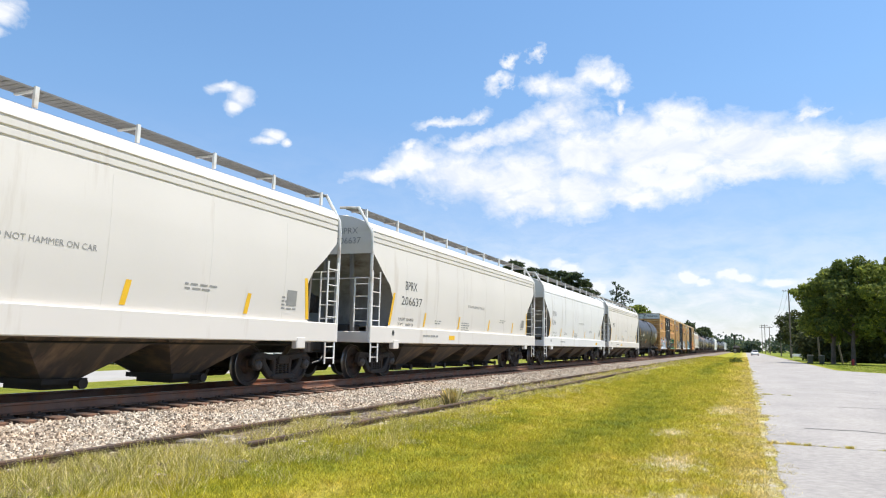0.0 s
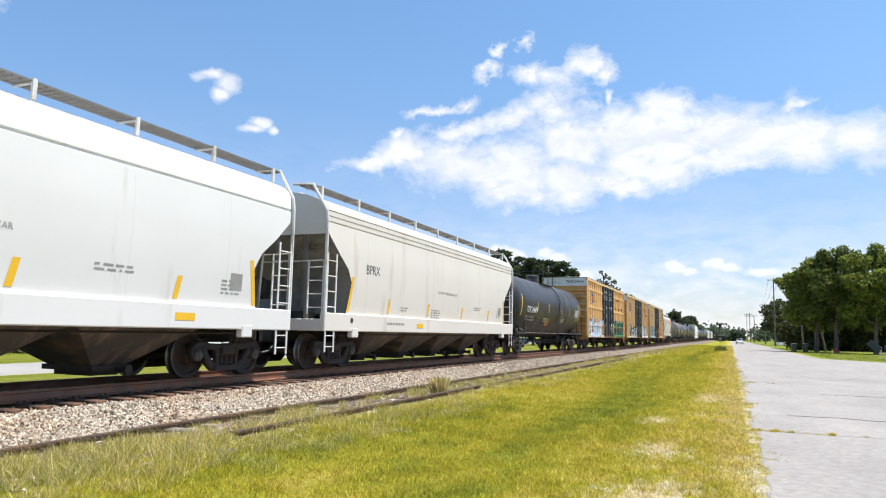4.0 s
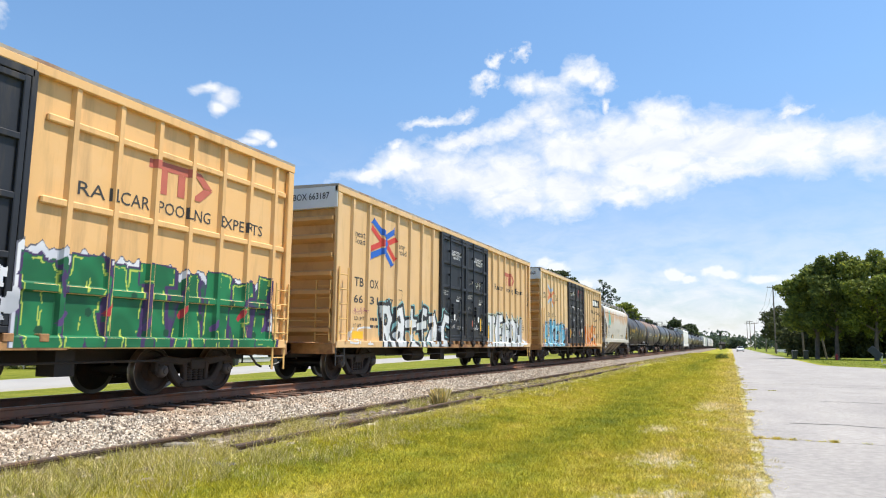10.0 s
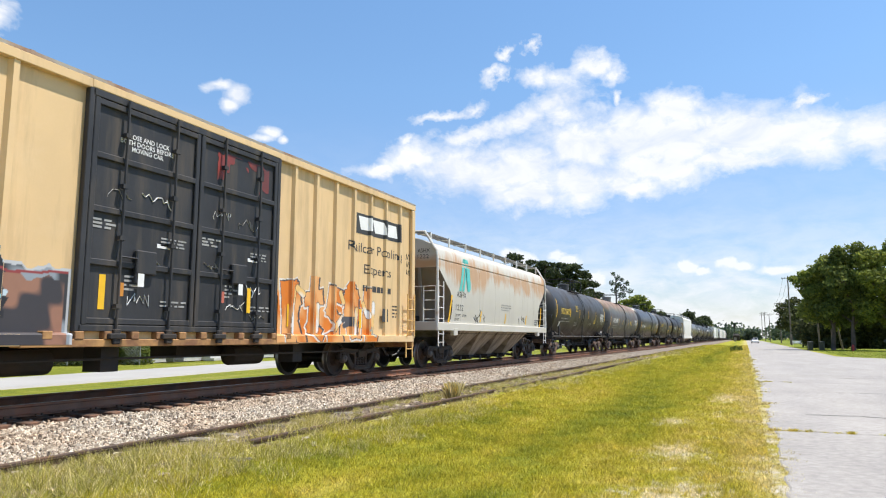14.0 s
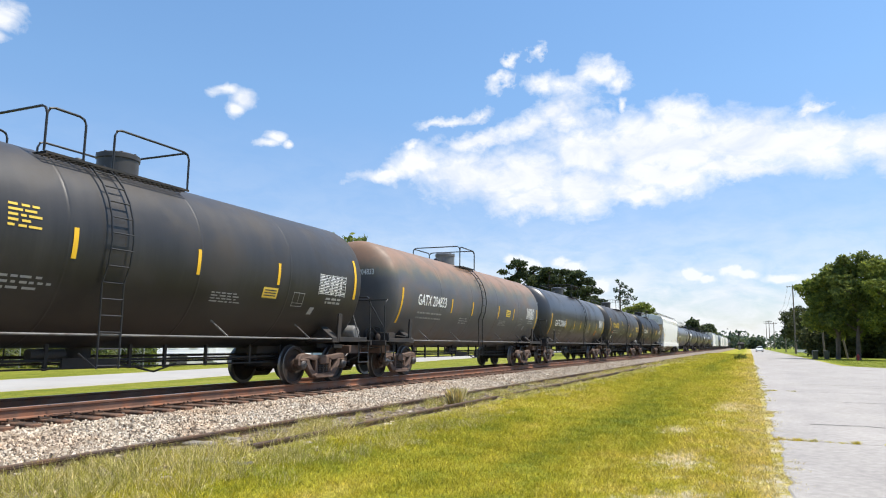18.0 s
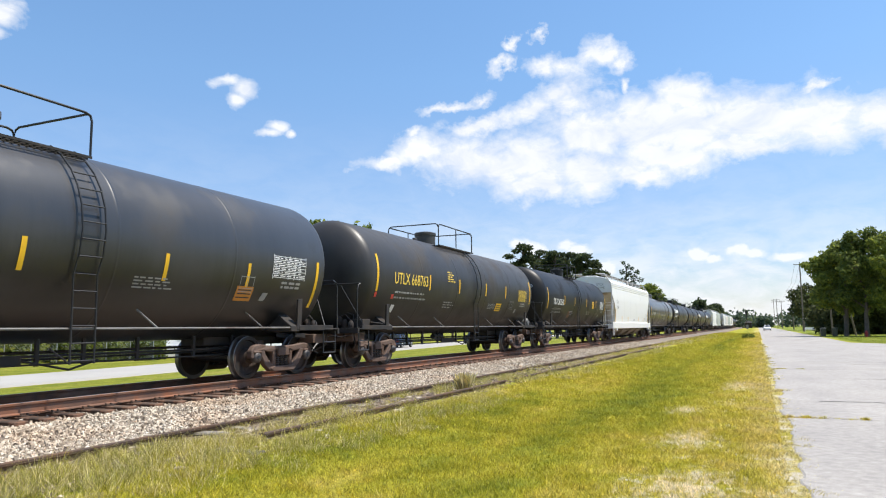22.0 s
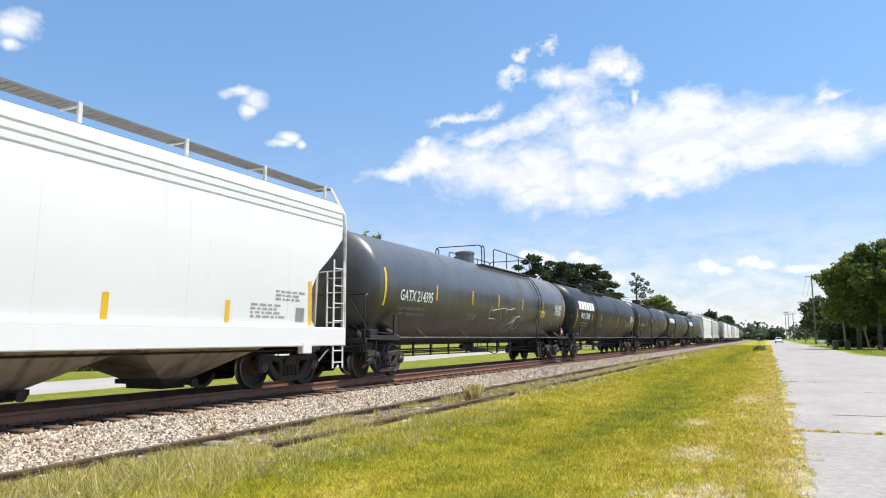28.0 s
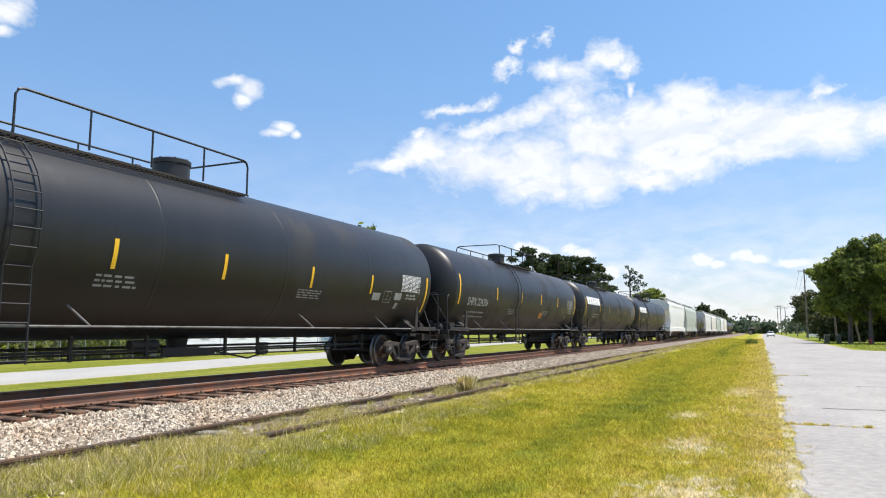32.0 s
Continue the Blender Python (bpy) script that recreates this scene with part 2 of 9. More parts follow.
RUSTY_TANK = surface("rusted_tank_paint", (0.088, 0.088, 0.096), 0.5, 0, 0.3, 0.8, 25, 0.06, (0.14, 0.105, 0.085), 0.35, 0.8, extra=rust_cap, gloss=0.6)
HOPPER_GREY = surface("pale_cream_hopper_paint", (0.69, 0.64, 0.58), 0.5, 0, 0.04, 0.4, 20, 0.03, (0.50, 0.42, 0.34), 0.07, 0.6, True)
HOPPER_WHITE = surface("white_hopper_paint", (0.72, 0.705, 0.68), 0.42, 0, 0.04, 0.4, 20, 0.03, (0.48, 0.43, 0.37), 0.10, 0.6, True)
HOPPER_BRIGHT = surface("bright_white_hopper_paint", (0.79, 0.78, 0.755), 0.38, 0, 0.02, 0.5, 20, 0.03, (0.6, 0.55, 0.46), -0.05, 0.9, True)
HOPPER_GREEN = surface("grey_green_hopper_paint", (0.42, 0.45, 0.40), 0.55, 0, 0.1, 0.5, 20, 0.05, (0.3, 0.22, 0.15), 0.2, 0.9, True)


def rust_runs(n, at, tone):
    """Rust that has run down from the eaves of a hopper car."""
    x, y, z = n.split(at)
    run = n.noise(n.scaled(at, 0.3, 3.2, 0.3), 1.7, 5, 0.65)
    wide = n.noise(n.scaled(at, 0.2, 0.6, 0.5), 1.1, 3)
    level = n.math("MULTIPLY_ADD", n.math("ABSOLUTE", n.math("SUBTRACT", z, 3.45)), -0.9, 0.22)
    spot = n.math("MULTIPLY_ADD", n.math("ADD", n.math("ADD", n.math("MULTIPLY", run, 1.1), n.math("MULTIPLY", wide, 2.0)), level), 2.8, -3.75, clamp=True)
    return n.mix(n.math("MULTIPLY", spot, 0.8), tone, n.mix(run, (0.54, 0.31, 0.14), (0.38, 0.18, 0.07)))


HOPPER_RUSTED = surface("rust_streaked_grey_paint", (0.54, 0.51, 0.445), 0.55, 0, 0.06, 0.6, 20, 0.05, (0.45, 0.41, 0.34), 0.06, 0.9, True, extra=rust_runs)
BAY_GREY = surface("dusty_hopper_bay_paint", (0.34, 0.28, 0.22), 0.7, 0, 0.3, 0.8, 20, 0.1, (0.12, 0.09, 0.07), 0.45, 1.5, True)
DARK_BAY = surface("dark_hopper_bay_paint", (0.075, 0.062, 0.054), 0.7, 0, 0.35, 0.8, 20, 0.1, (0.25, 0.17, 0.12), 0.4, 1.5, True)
UNDER = surface("underframe_black", (0.022, 0.02, 0.019), 0.75, 0, 0.35, 2.0, 30, 0.2, (0.05, 0.038, 0.03), 0.45)
TRUCK_DARK = surface("truck_casting_dark", (0.038, 0.032, 0.029), 0.8, 0.1, 0.3, 3.0, 40, 0.35, (0.07, 0.048, 0.036), 0.45)
TRUCK_BROWN = surface("truck_casting_brown", (0.135, 0.09, 0.07), 0.8, 0.1, 0.3, 3.0, 40, 0.35, (0.11, 0.065, 0.045), 0.5)
WHEEL_STEEL = surface("wheel_steel", (0.027, 0.022, 0.02), 0.6, 0.3, 0.3, 5.0, 40, 0.15, (0.09, 0.055, 0.04), 0.42)
TREAD = surface("polished_wheel_tread", (0.19, 0.175, 0.165), 0.38, 0.9, 0.1, 5.0, 60, 0.03)
BEARING = surface("bearing_cap_grey_brown", (0.085, 0.075, 0.07), 0.55, 0.2, 0.3, 5.0, 40, 0.1)
GALVANISED = surface("galvanised_grating", (0.21, 0.205, 0.20), 0.6, 0.4, 0.2, 4.0, 60, 0.15)
YELLOW_STRIP = surface("yellow_reflector_strip", (0.83, 0.48, 0.02), 0.45, 0, 0.1, 4.0, 40, 0.03)
WHITE_PAINT = surface("white_stencil_paint", (0.78, 0.78, 0.76), 0.6, 0, 0.1, 3.0, 40, 0.03)
YELLOW_PAINT = surface("yellow_stencil_paint", (0.75, 0.52, 0.07), 0.6, 0, 0.12, 3.0, 40, 0.03)
BLACK_PAINT = surface("black_stencil_paint", (0.045, 0.045, 0.045), 0.6, 0, 0.15, 3.0, 40, 0.03)
FADED_PAINT = surface("faded_stencil_paint", (0.30, 0.29, 0.27), 0.6, 0, 0.2, 3.0, 40, 0.03)
DULL_RAIL = surface("dull_grey_rail_paint", (0.17, 0.165, 0.155), 0.6, 0, 0.25, 3.0, 40, 0.05, (0.07, 0.05, 0.04), 0.35)
DIM_WHITE = surface("dim_white_stencil_paint", (0.34, 0.335, 0.32), 0.6, 0, 0.2, 3.0, 40, 0.03)
DULL_ORANGE = surface("dull_orange_placard_paint", (0.17, 0.075, 0.028), 0.6, 0, 0.15, 3.0, 40, 0.03)
ORANGE_PAINT = surface("orange_placard_paint", (0.55, 0.22, 0.03), 0.6, 0, 0.1, 3.0, 40, 0.03)
BLUE_PAINT = surface("blue_logo_paint", (0.02, 0.12, 0.50), 0.5, 0, 0.1, 3.0, 40, 0.03)
RED_PAINT = surface("red_logo_paint", (0.58, 0.055, 0.035), 0.5, 0, 0.1, 3.0, 40, 0.03)
FADED_BLUE = surface("faded_blue_logo_paint", (0.38, 0.48, 0.60), 0.6, 0, 0.1, 3.0, 40, 0.03)
FADED_RED = surface("faded_red_logo_paint", (0.66, 0.22, 0.10), 0.6, 0, 0.1, 3.0, 40, 0.03)
TEAL_PAINT = surface("teal_logo_paint", (0.10, 0.50, 0.46), 0.5, 0, 0.15, 3.0, 40, 0.03)
PIPE_WHITE = surface("white_pipe_paint", (0.70, 0.69, 0.66), 0.5, 0, 0.12, 4.0, 40, 0.05, (0.35, 0.25, 0.17), 0.3)
PIPE_BLACK = surface("black_pipe_paint", (0.018, 0.018, 0.019), 0.5, 0, 0.2, 4.0, 40, 0.05)
PIPE_YELLOW = surface("yellow_pipe_paint", (0.66, 0.40, 0.13), 0.55, 0, 0.15, 4.0, 40, 0.05)
BOX_YELLOW = (0.77, 0.46, 0.185)
DOOR_BLACK = surface("black_door_paint", (0.020, 0.022, 0.028), 0.5, 0, 0.3, 0.8, 25, 0.06, (0.07, 0.06, 0.05), 0.22, 1.4, True, gloss=0.4)
DUSTY_DOOR = surface("dusty_black_door_paint", (0.034, 0.034, 0.037), 0.55, 0, 0.35, 0.9, 25, 0.06, (0.085, 0.072, 0.06), 0.32, 1.2, True, gloss=0.4)
BOX_END = surface("brown_yellow_end_paint", (0.61, 0.345, 0.13), 0.6, 0, 0.15, 0.8, 25, 0.08, (0.33, 0.17, 0.07), 0.25, 1.0, True)
BOX_CAP = surface("white_end_cap_paint", (0.66, 0.67, 0.66), 0.55, 0, 0.1, 0.8, 25, 0.05, (0.45, 0.4, 0.33), 0.2, 1.2, True)
BOX_SILL = surface("rusty_yellow_sill_paint", (0.46, 0.25, 0.09), 0.65, 0, 0.25, 1.5, 25, 0.1, (0.17, 0.08, 0.045), 0.5, 2.0)
BOX_ROOF = surface("galvanised_roof", (0.42, 0.36, 0.28), 0.5, 0.3, 0.2, 1.0, 25, 0.08, (0.3, 0.15, 0.08), 0.35, 1.5)


def build_spray_film():
    """Spray paint whose colours are laid down with the drawing."""
    m = bpy.data.materials.new("spray_paint")
    m.use_nodes = True
    n = Nodes(m.node_tree)
    at = n.add("ShaderNodeTexCoord").outputs["Object"]
    drawn = n.add("ShaderNodeVertexColor")
    drawn.layer_name = "drawing"
    tone = n.mix(n.math("MULTIPLY_ADD", n.noise(at, 3.0, 5), 1.6, -0.5, clamp=True), n.mix(1.0, drawn.outputs[0], (0.82, 0.82, 0.84), "MULTIPLY"), drawn.outputs[0])
    shader = n.add("ShaderNodeBsdfPrincipled", {"Base Color": tone, "Roughness": 0.55})
    n.add("ShaderNodeOutputMaterial", {"Surface": shader.outputs[0]})
    return m


SPRAY_FILM = build_spray_film()
def leaf(name, color, wide=0.35):
    """Leaves: tinted by clump and by leaf, and letting some light through."""
    m = bpy.data.materials.new(name)
    m.use_nodes = True
    n = Nodes(m.node_tree)
    at = n.add("ShaderNodeTexCoord").outputs["Object"]
    chance = n.add("ShaderNodeNewGeometry").outputs["Random Per Island"]
    tone = n.mix(n.math("MULTIPLY_ADD", n.noise(at, wide, 4), 2.2, -0.6, clamp=True), tuple(c * 0.6 for c in color), tuple(c * 1.35 for c in color))
    tone = n.mix(1.0, tone, n.ramp(chance, [(0.0, (0.6, 0.62, 0.7)), (0.7, (1.0, 1.0, 1.0)), (1.0, (1.7, 1.45, 1.0))]), "MULTIPLY")
    shader = n.add("ShaderNodeBsdfPrincipled", {"Base Color": tone, "Roughness": 0.6})
    shader.inputs["Specular IOR Level"].default_value = 0.2
    through_leaf = n.add("ShaderNodeBsdfTranslucent", {"Color": tone})
    both = n.add("ShaderNodeMixShader", {0: 0.42, 1: shader.outputs[0], 2: through_leaf.outputs[0]})
    n.add("ShaderNodeOutputMaterial", {"Surface": both.outputs[0]})
    return m


LEAF_MATS = [leaf("oak_leaf_green", (0.225, 0.27, 0.06)), leaf("oak_leaf_dark", (0.175, 0.22, 0.06))]
# darker leaf colour that stands in for shade under the oaks; roadside trees share it
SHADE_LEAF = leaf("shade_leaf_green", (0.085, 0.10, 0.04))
PINE_MAT = leaf("pine_needle_green", (0.075, 0.10, 0.045), 0.3)
# the haze of distance is mixed into this leaf colour
HAZE_LEAF = leaf("hazed_tree_green", (0.10, 0.14, 0.085), 0.12)
BARK = surface("bark", (0.13, 0.10, 0.08), 0.9, 0, 0.4, 2.0, 20.0, 0.8)
POLE_WOOD = surface("pole_wood", (0.17, 0.14, 0.11), 0.85, 0, 0.3, 1.0, 20.0, 0.3)


def grass_tone(n, at):
    """Mown grass: yellow where it is dry, greener in the hollow between road and siding."""
    x, y, z = n.split(at)
    wide, mid, fine = n.noise(n.scaled(at, 1.0, 0.16, 1.0), 0.55, 5, 0.6), n.noise(n.scaled(at, 1.0, 0.7, 1.0), 1.6, 6, 0.68), n.noise(at, 15.0, 6, 0.75)
    hollow = n.math("SUBTRACT", 1.0, n.math("DIVIDE", n.math("ABSOLUTE", n.math("ADD", x, n.math("MULTIPLY_ADD", wide, 0.7, 2.3))), 0.8), clamp=True)
    dry = n.math("MULTIPLY_ADD", n.math("SUBTRACT", 1.0, n.math("DIVIDE", n.math("ABSOLUTE", x), 1.6), clamp=True), 0.15, n.math("MULTIPLY", hollow, -0.08))
    mixed = n.math("ADD", n.math("MULTIPLY_ADD", wide, 0.5, n.math("MULTIPLY", mid, 0.5)), dry)
    tone = n.ramp(mixed, [(0.32, (0.155, 0.19, 0.022)), (0.42, (0.285, 0.285, 0.028)), (0.52, (0.41, 0.36, 0.038)), (0.62, (0.51, 0.41, 0.085)), (0.74, (0.60, 0.475, 0.20))])
    # tree shade painted into the grass right of the road
    lawn_shade = n.math("MULTIPLY_ADD", x, 1.0, -6.6, clamp=True)
    tone = n.mix(lawn_shade, tone, n.mix(1.0, tone, (0.60, 0.74, 0.95), "MULTIPLY"))
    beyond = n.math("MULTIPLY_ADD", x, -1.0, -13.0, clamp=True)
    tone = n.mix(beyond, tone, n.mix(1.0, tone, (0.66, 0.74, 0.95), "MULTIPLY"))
    worn = None
    for x0, y0, wide, long in ((-0.95, 10.0, 0.62, 1.1), (-0.75, 7.0, 0.8, 1.3), (-1.3, 13.6, 0.45, 0.9), (-0.55, 19.0, 0.5, 2.2)):
        u, v = n.math("MULTIPLY_ADD", x, 1 / wide, -x0 / wide), n.math("MULTIPLY_ADD", y, 1 / long, -y0 / long)
        d = n.math("SUBTRACT", 1.0, n.math("SQRT", n.math("ADD", n.math("MULTIPLY", u, u), n.math("MULTIPLY", v, v))))
        worn = d if worn is None else n.math("MAXIMUM", worn, d)
    bald = n.math("MULTIPLY_ADD", n.math("ADD", n.math("MULTIPLY", worn, 0.55), n.math("MULTIPLY", n.math("SUBTRACT", n.noise(at, 7.0, 7, 0.72), 0.5), 3.0)), 3.2, -0.75, clamp=True)
    bald = n.math("MULTIPLY", bald, n.math("MULTIPLY_ADD", worn, 4.0, 0.4, clamp=True))
    tone = n.mix(n.math("MULTIPLY_ADD", fine, 3.4, -1.25, clamp=True), n.mix(1.0, tone, (0.44, 0.50, 0.44), "MULTIPLY"), n.mix(1.0, tone, (1.12, 1.12, 1.12), "MULTIPLY"))
    return n.mix(n.math("MULTIPLY", bald, 0.8), tone, (0.60, 0.54, 0.43))


def build_ground_material():
    m = bpy.data.materials.new("grassy_ground")
    m.use_nodes = True
    n = Nodes(m.node_tree)
    at = n.add("ShaderNodeTexCoord").outputs["Object"]
    x, y, z = n.split(at)
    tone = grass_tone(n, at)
    # bare, sandy spots towards the road's edge, brown earth along the old siding
    sand = n.mix(n.noise(at, 30.0, 4), (0.40, 0.34, 0.24), (0.66, 0.60, 0.50))
    earth = n.mix(n.math("MULTIPLY_ADD", n.noise(at, 9.0, 7, 0.7), 2.4, -0.7, clamp=True), (0.075, 0.052, 0.036), (0.37, 0.29, 0.21))
    spots = n.noise(n.scaled(at, 1.0, 0.8, 1.0), 2.2, 7, 0.74)
    by_road = n.math("SUBTRACT", 1.0, n.math("DIVIDE", n.math("ABSOLUTE", n.math("ADD", x, 0.55)), 1.5), clamp=True)
    by_edge = n.math("SUBTRACT", 1.0, n.math("DIVIDE", n.math("ABSOLUTE", n.math("SUBTRACT", x, 0.3)), 0.5), clamp=True)
    by_rail = n.math("SUBTRACT", 1.0, n.math("DIVIDE", n.math("ABSOLUTE", n.math("ADD", x, 6.85)), 1.55), clamp=True)
    bare = n.math("MULTIPLY_ADD", n.math("ADD", n.math("MULTIPLY_ADD", by_road, 0.20, spots), n.math("MULTIPLY", by_edge, 0.13)), 9.0, -6.3, clamp=True)
    tone = n.mix(bare, tone, sand)
    brown = n.math("MULTIPLY_ADD", n.math("MULTIPLY_ADD", by_rail, 0.9, spots), 6.0, -5.3, clamp=True)
    tone = n.mix(brown, tone, earth)
    lump = n.noise(at, 22.0, 5, 0.7)
    relief = n.add("ShaderNodeBump", {"Strength": 0.9, "Distance": 0.05, "Height": lump})
    shader = n.add("ShaderNodeBsdfPrincipled", {"Base Color": tone, "Roughness": 0.95, "Normal": relief.outputs[0]})
    shader.inputs["Specular IOR Level"].default_value = 0.1
    n.add("ShaderNodeOutputMaterial", {"Surface": shader.outputs[0]})
    return m


def build_blade_material(name, tint, dry):
    m = bpy.data.materials.new(name)
    m.use_nodes = True
    n = Nodes(m.node_tree)
    at = n.add("ShaderNodeTexCoord").outputs["Object"]
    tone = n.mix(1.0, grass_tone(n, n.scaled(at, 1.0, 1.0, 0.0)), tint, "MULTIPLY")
    chance = n.add("ShaderNodeNewGeometry").outputs["Random Per Island"]
    tone = n.mix(n.math("MULTIPLY_ADD", chance, 2.2, -2.2 + 2.2 * dry, clamp=True), tone, (0.78, 0.66, 0.36))
    tone = n.mix(1.0, tone, n.mix(n.math("FRACT", n.math("MULTIPLY", chance, 7.3)), (0.42,) * 3, (1.55,) * 3), "MULTIPLY")
    shader = n.add("ShaderNodeBsdfPrincipled", {"Base Color": tone, "Roughness": 0.6})
    shader.inputs["Specular IOR Level"].default_value = 0.2
    glow = n.add("ShaderNodeBsdfTranslucent", {"Color": tone})
    both = n.add("ShaderNodeMixShader", {0: 0.35, 1: shader.outputs[0], 2: glow.outputs[0]})
    n.add("ShaderNodeOutputMaterial", {"Surface": both.outputs[0]})
    return m


GROUND_MAT = build_ground_material()
BLADE_MAT = build_blade_material("grass_blades", (1.55, 1.46, 1.3), 0.12)
DRY_BLADE_MAT = build_blade_material("dry_grass_blades", (1.3, 1.25, 1.6), 0.55)
BALLAST_MAT = surface("ballast_bed", (0.20, 0.165, 0.13), 0.9, 0, 0.3, 1.0, 22.0, 1.0, (0.24, 0.185, 0.14), 0.4, 0.8)


def build_stone_material():
    m = bpy.data.materials.new("ballast_stone")
    m.use_nodes = True
    n = Nodes(m.node_tree)
    at = n.add("ShaderNodeTexCoord").outputs["Object"]
    chance = n.add("ShaderNodeNewGeometry").outputs["Random Per Island"]
    tone = n.ramp(chance, [(0.0, (0.15, 0.115, 0.085)), (0.25, (0.34, 0.275, 0.205)), (0.6, (0.53, 0.45, 0.345)), (0.9, (0.65, 0.58, 0.475)), (1.0, (0.55, 0.40, 0.275))])
    tone = n.mix(n.math("MULTIPLY_ADD", n.noise(at, 0.7, 4), 3.0, -1.4, clamp=True), tone, n.mix(1.0, tone, (0.88, 0.74, 0.62), "MULTIPLY"))
    shader = n.add("ShaderNodeBsdfPrincipled", {"Base Color": tone, "Roughness": 0.85})
    n.add("ShaderNodeOutputMaterial", {"Surface": shader.outputs[0]})
    return m


STONE_MAT = build_stone_material()
CLOD_MAT = surface("earth_clods", (0.13, 0.095, 0.068), 0.95, 0, 0.5, 2.5, 30, 0.5, (0.30, 0.25, 0.2), 0.4, 5.0)


def road_marks(n, at, tone):
    """Worn patches, tyre-dark bands and stains of an old pale road."""
    x, y, z = n.split(at)
    worn = n.noise(n.scaled(at, 1.0, 0.25, 1.0), 0.7, 5, 0.6)
    tone = n.mix(n.math("MULTIPLY_ADD", worn, 2.4, -0.9, clamp=True), n.mix(1.0, tone, (0.80, 0.80, 0.82), "MULTIPLY"), tone)
    grit = n.math("ADD", n.math("MULTIPLY", n.noise(at, 90.0, 3), 0.6), n.math("MULTIPLY", n.noise(at, 9.0, 4), 0.4))
    return n.mix(n.math("MULTIPLY_ADD", grit, 4.0, -1.6, clamp=True), n.mix(1.0, tone, (0.60, 0.60, 0.60), "MULTIPLY"), tone)


ROAD_MAT = surface("old_pale_road", (0.50, 0.46, 0.41), 0.9, 0, 0.12, 0.4, 60, 0.5, extra=road_marks)
FAR_ROAD_MAT = surface("far_pale_road", (0.36, 0.34, 0.31), 0.9, 0, 0.1, 0.4, 30, 0.3)
CRACK_MAT = surface("dark_crack", (0.10, 0.095, 0.085), 0.95, 0, 0.3, 3.0, 30, 0.4)

# ---- building blocks ----
def box(bm, x0, x1, y0, y1, z0, z1):
    v = [bm.verts.new((x, y, z)) for x in (x0, x1) for y in (y0, y1) for z in (z0, z1)]
    for f in ((0, 1, 3, 2), (4, 6, 7, 5), (0, 4, 5, 1), (2, 3, 7, 6), (0, 2, 6, 4), (1, 5, 7, 3)):
        bm.faces.new([v[i] for i in f])
    return bm


def tube(bm, points, r, sides=6, closed_ends=True):
    """A pipe of radius r (or one radius a point) along points."""
    pts = [Vector(p) for p in points]
    radii = r if isinstance(r, (list, tuple)) else [r] * len(pts)
    rings = []
    for i, p in enumerate(pts):
        d = (pts[min(i + 1, len(pts) - 1)] - pts[max(i - 1, 0)]).normalized()
        side = d.cross(Vector((0, 0, 1)) if abs(d.z) < 0.9 else Vector((1, 0, 0))).normalized()
        up = side.cross(d)
        rings.append([bm.verts.new(p + radii[i] * (math.cos(a) * side + math.sin(a) * up)) for a in (2 * math.pi * k / sides for k in range(sides))])
    for a, b in zip(rings, rings[1:]):
        for k in range(sides):
            bm.faces.new((a[k], a[(k + 1) % sides], b[(k + 1) % sides], b[k]))
    if closed_ends:
        bm.faces.new(rings[0][::-1]), bm.faces.new(rings[-1])
    return bm


def lathe(bm, profile, axis="y", sides=32, centre=(0, 0, 0)):
    """A turned shape: profile of (place along the axis, radius)."""
    rings = []
    for s, r in profile:
        ring = []
        for k in range(sides):
            a = 2 * math.pi * k / sides
            c, d = r * math.cos(a), r * math.sin(a)
            p = {"x": (s, c, d), "y": (d, s, c), "z": (c, d, s)}[axis]
            ring.append(bm.verts.new(Vector(p) + Vector(centre)))
        rings.append(ring)
    for a, b in zip(rings, rings[1:]):
        for k in range(sides):
            bm.faces.new((a[k], a[(k + 1) % sides], b[(k + 1) % sides], b[k]))
    bm.faces.new(rings[0][::-1]), bm.faces.new(rings[-1])
    return bm


def beam(bm, a, b, wide, high, up=(0, 0, 1)):
    """A bar of rectangular section from a to b: high along up, wide across."""
    a, b, up = Vector(a), Vector(b), Vector(up)
    d = (b - a).normalized()
    side = d.cross(up).normalized() * wide / 2
    top = side.cross(d).normalized() * high / 2
    v = [bm.verts.new(p + i * side + j * top) for p in (a, b) for i, j in ((-1, -1), (1, -1), (1, 1), (-1, 1))]
    for f in ((0, 3, 2, 1), (4, 5, 6, 7), (0, 1, 5, 4), (1, 2, 6, 5), (2, 3, 7, 6), (3, 0, 4, 7)):
        bm.faces.new([v[i] for i in f])
    return bm


def prism(bm, outline, x0, x1):
    """An outline of (y, z) points, as thick as from x0 to x1."""
    a = [bm.verts.new((x0, y, z)) for y, z in outline]
    b = [bm.verts.new((x1, y, z)) for y, z in outline]
    bm.faces.new(a[::-1]), bm.faces.new(b)
    for k in range(len(a)):
        bm.faces.new((a[k], a[(k + 1) % len(a)], b[(k + 1) % len(a)], b[k]))
    return bm


def mesh_of(name, bm, material, smooth=False, bevel=0.0, angle=0.6):
    bmesh.ops.recalc_face_normals(bm, faces=bm.faces)
    if bevel:
        edges = [e for e in bm.edges if len(e.link_faces) == 2 and e.calc_face_angle(0) > 0.5]
        bmesh.ops.bevel(bm, geom=edges, offset=bevel, segments=1, affect="EDGES", clamp_overlap=True)
    me = bpy.data.meshes.new(name)
    bm.to_mesh(me)
    bm.free()
    for m in material if isinstance(material, (list, tuple)) else (material,):
        me.materials.append(m)
    if smooth:
        me.shade_smooth()
        me.set_sharp_from_angle(angle=angle)
    return me


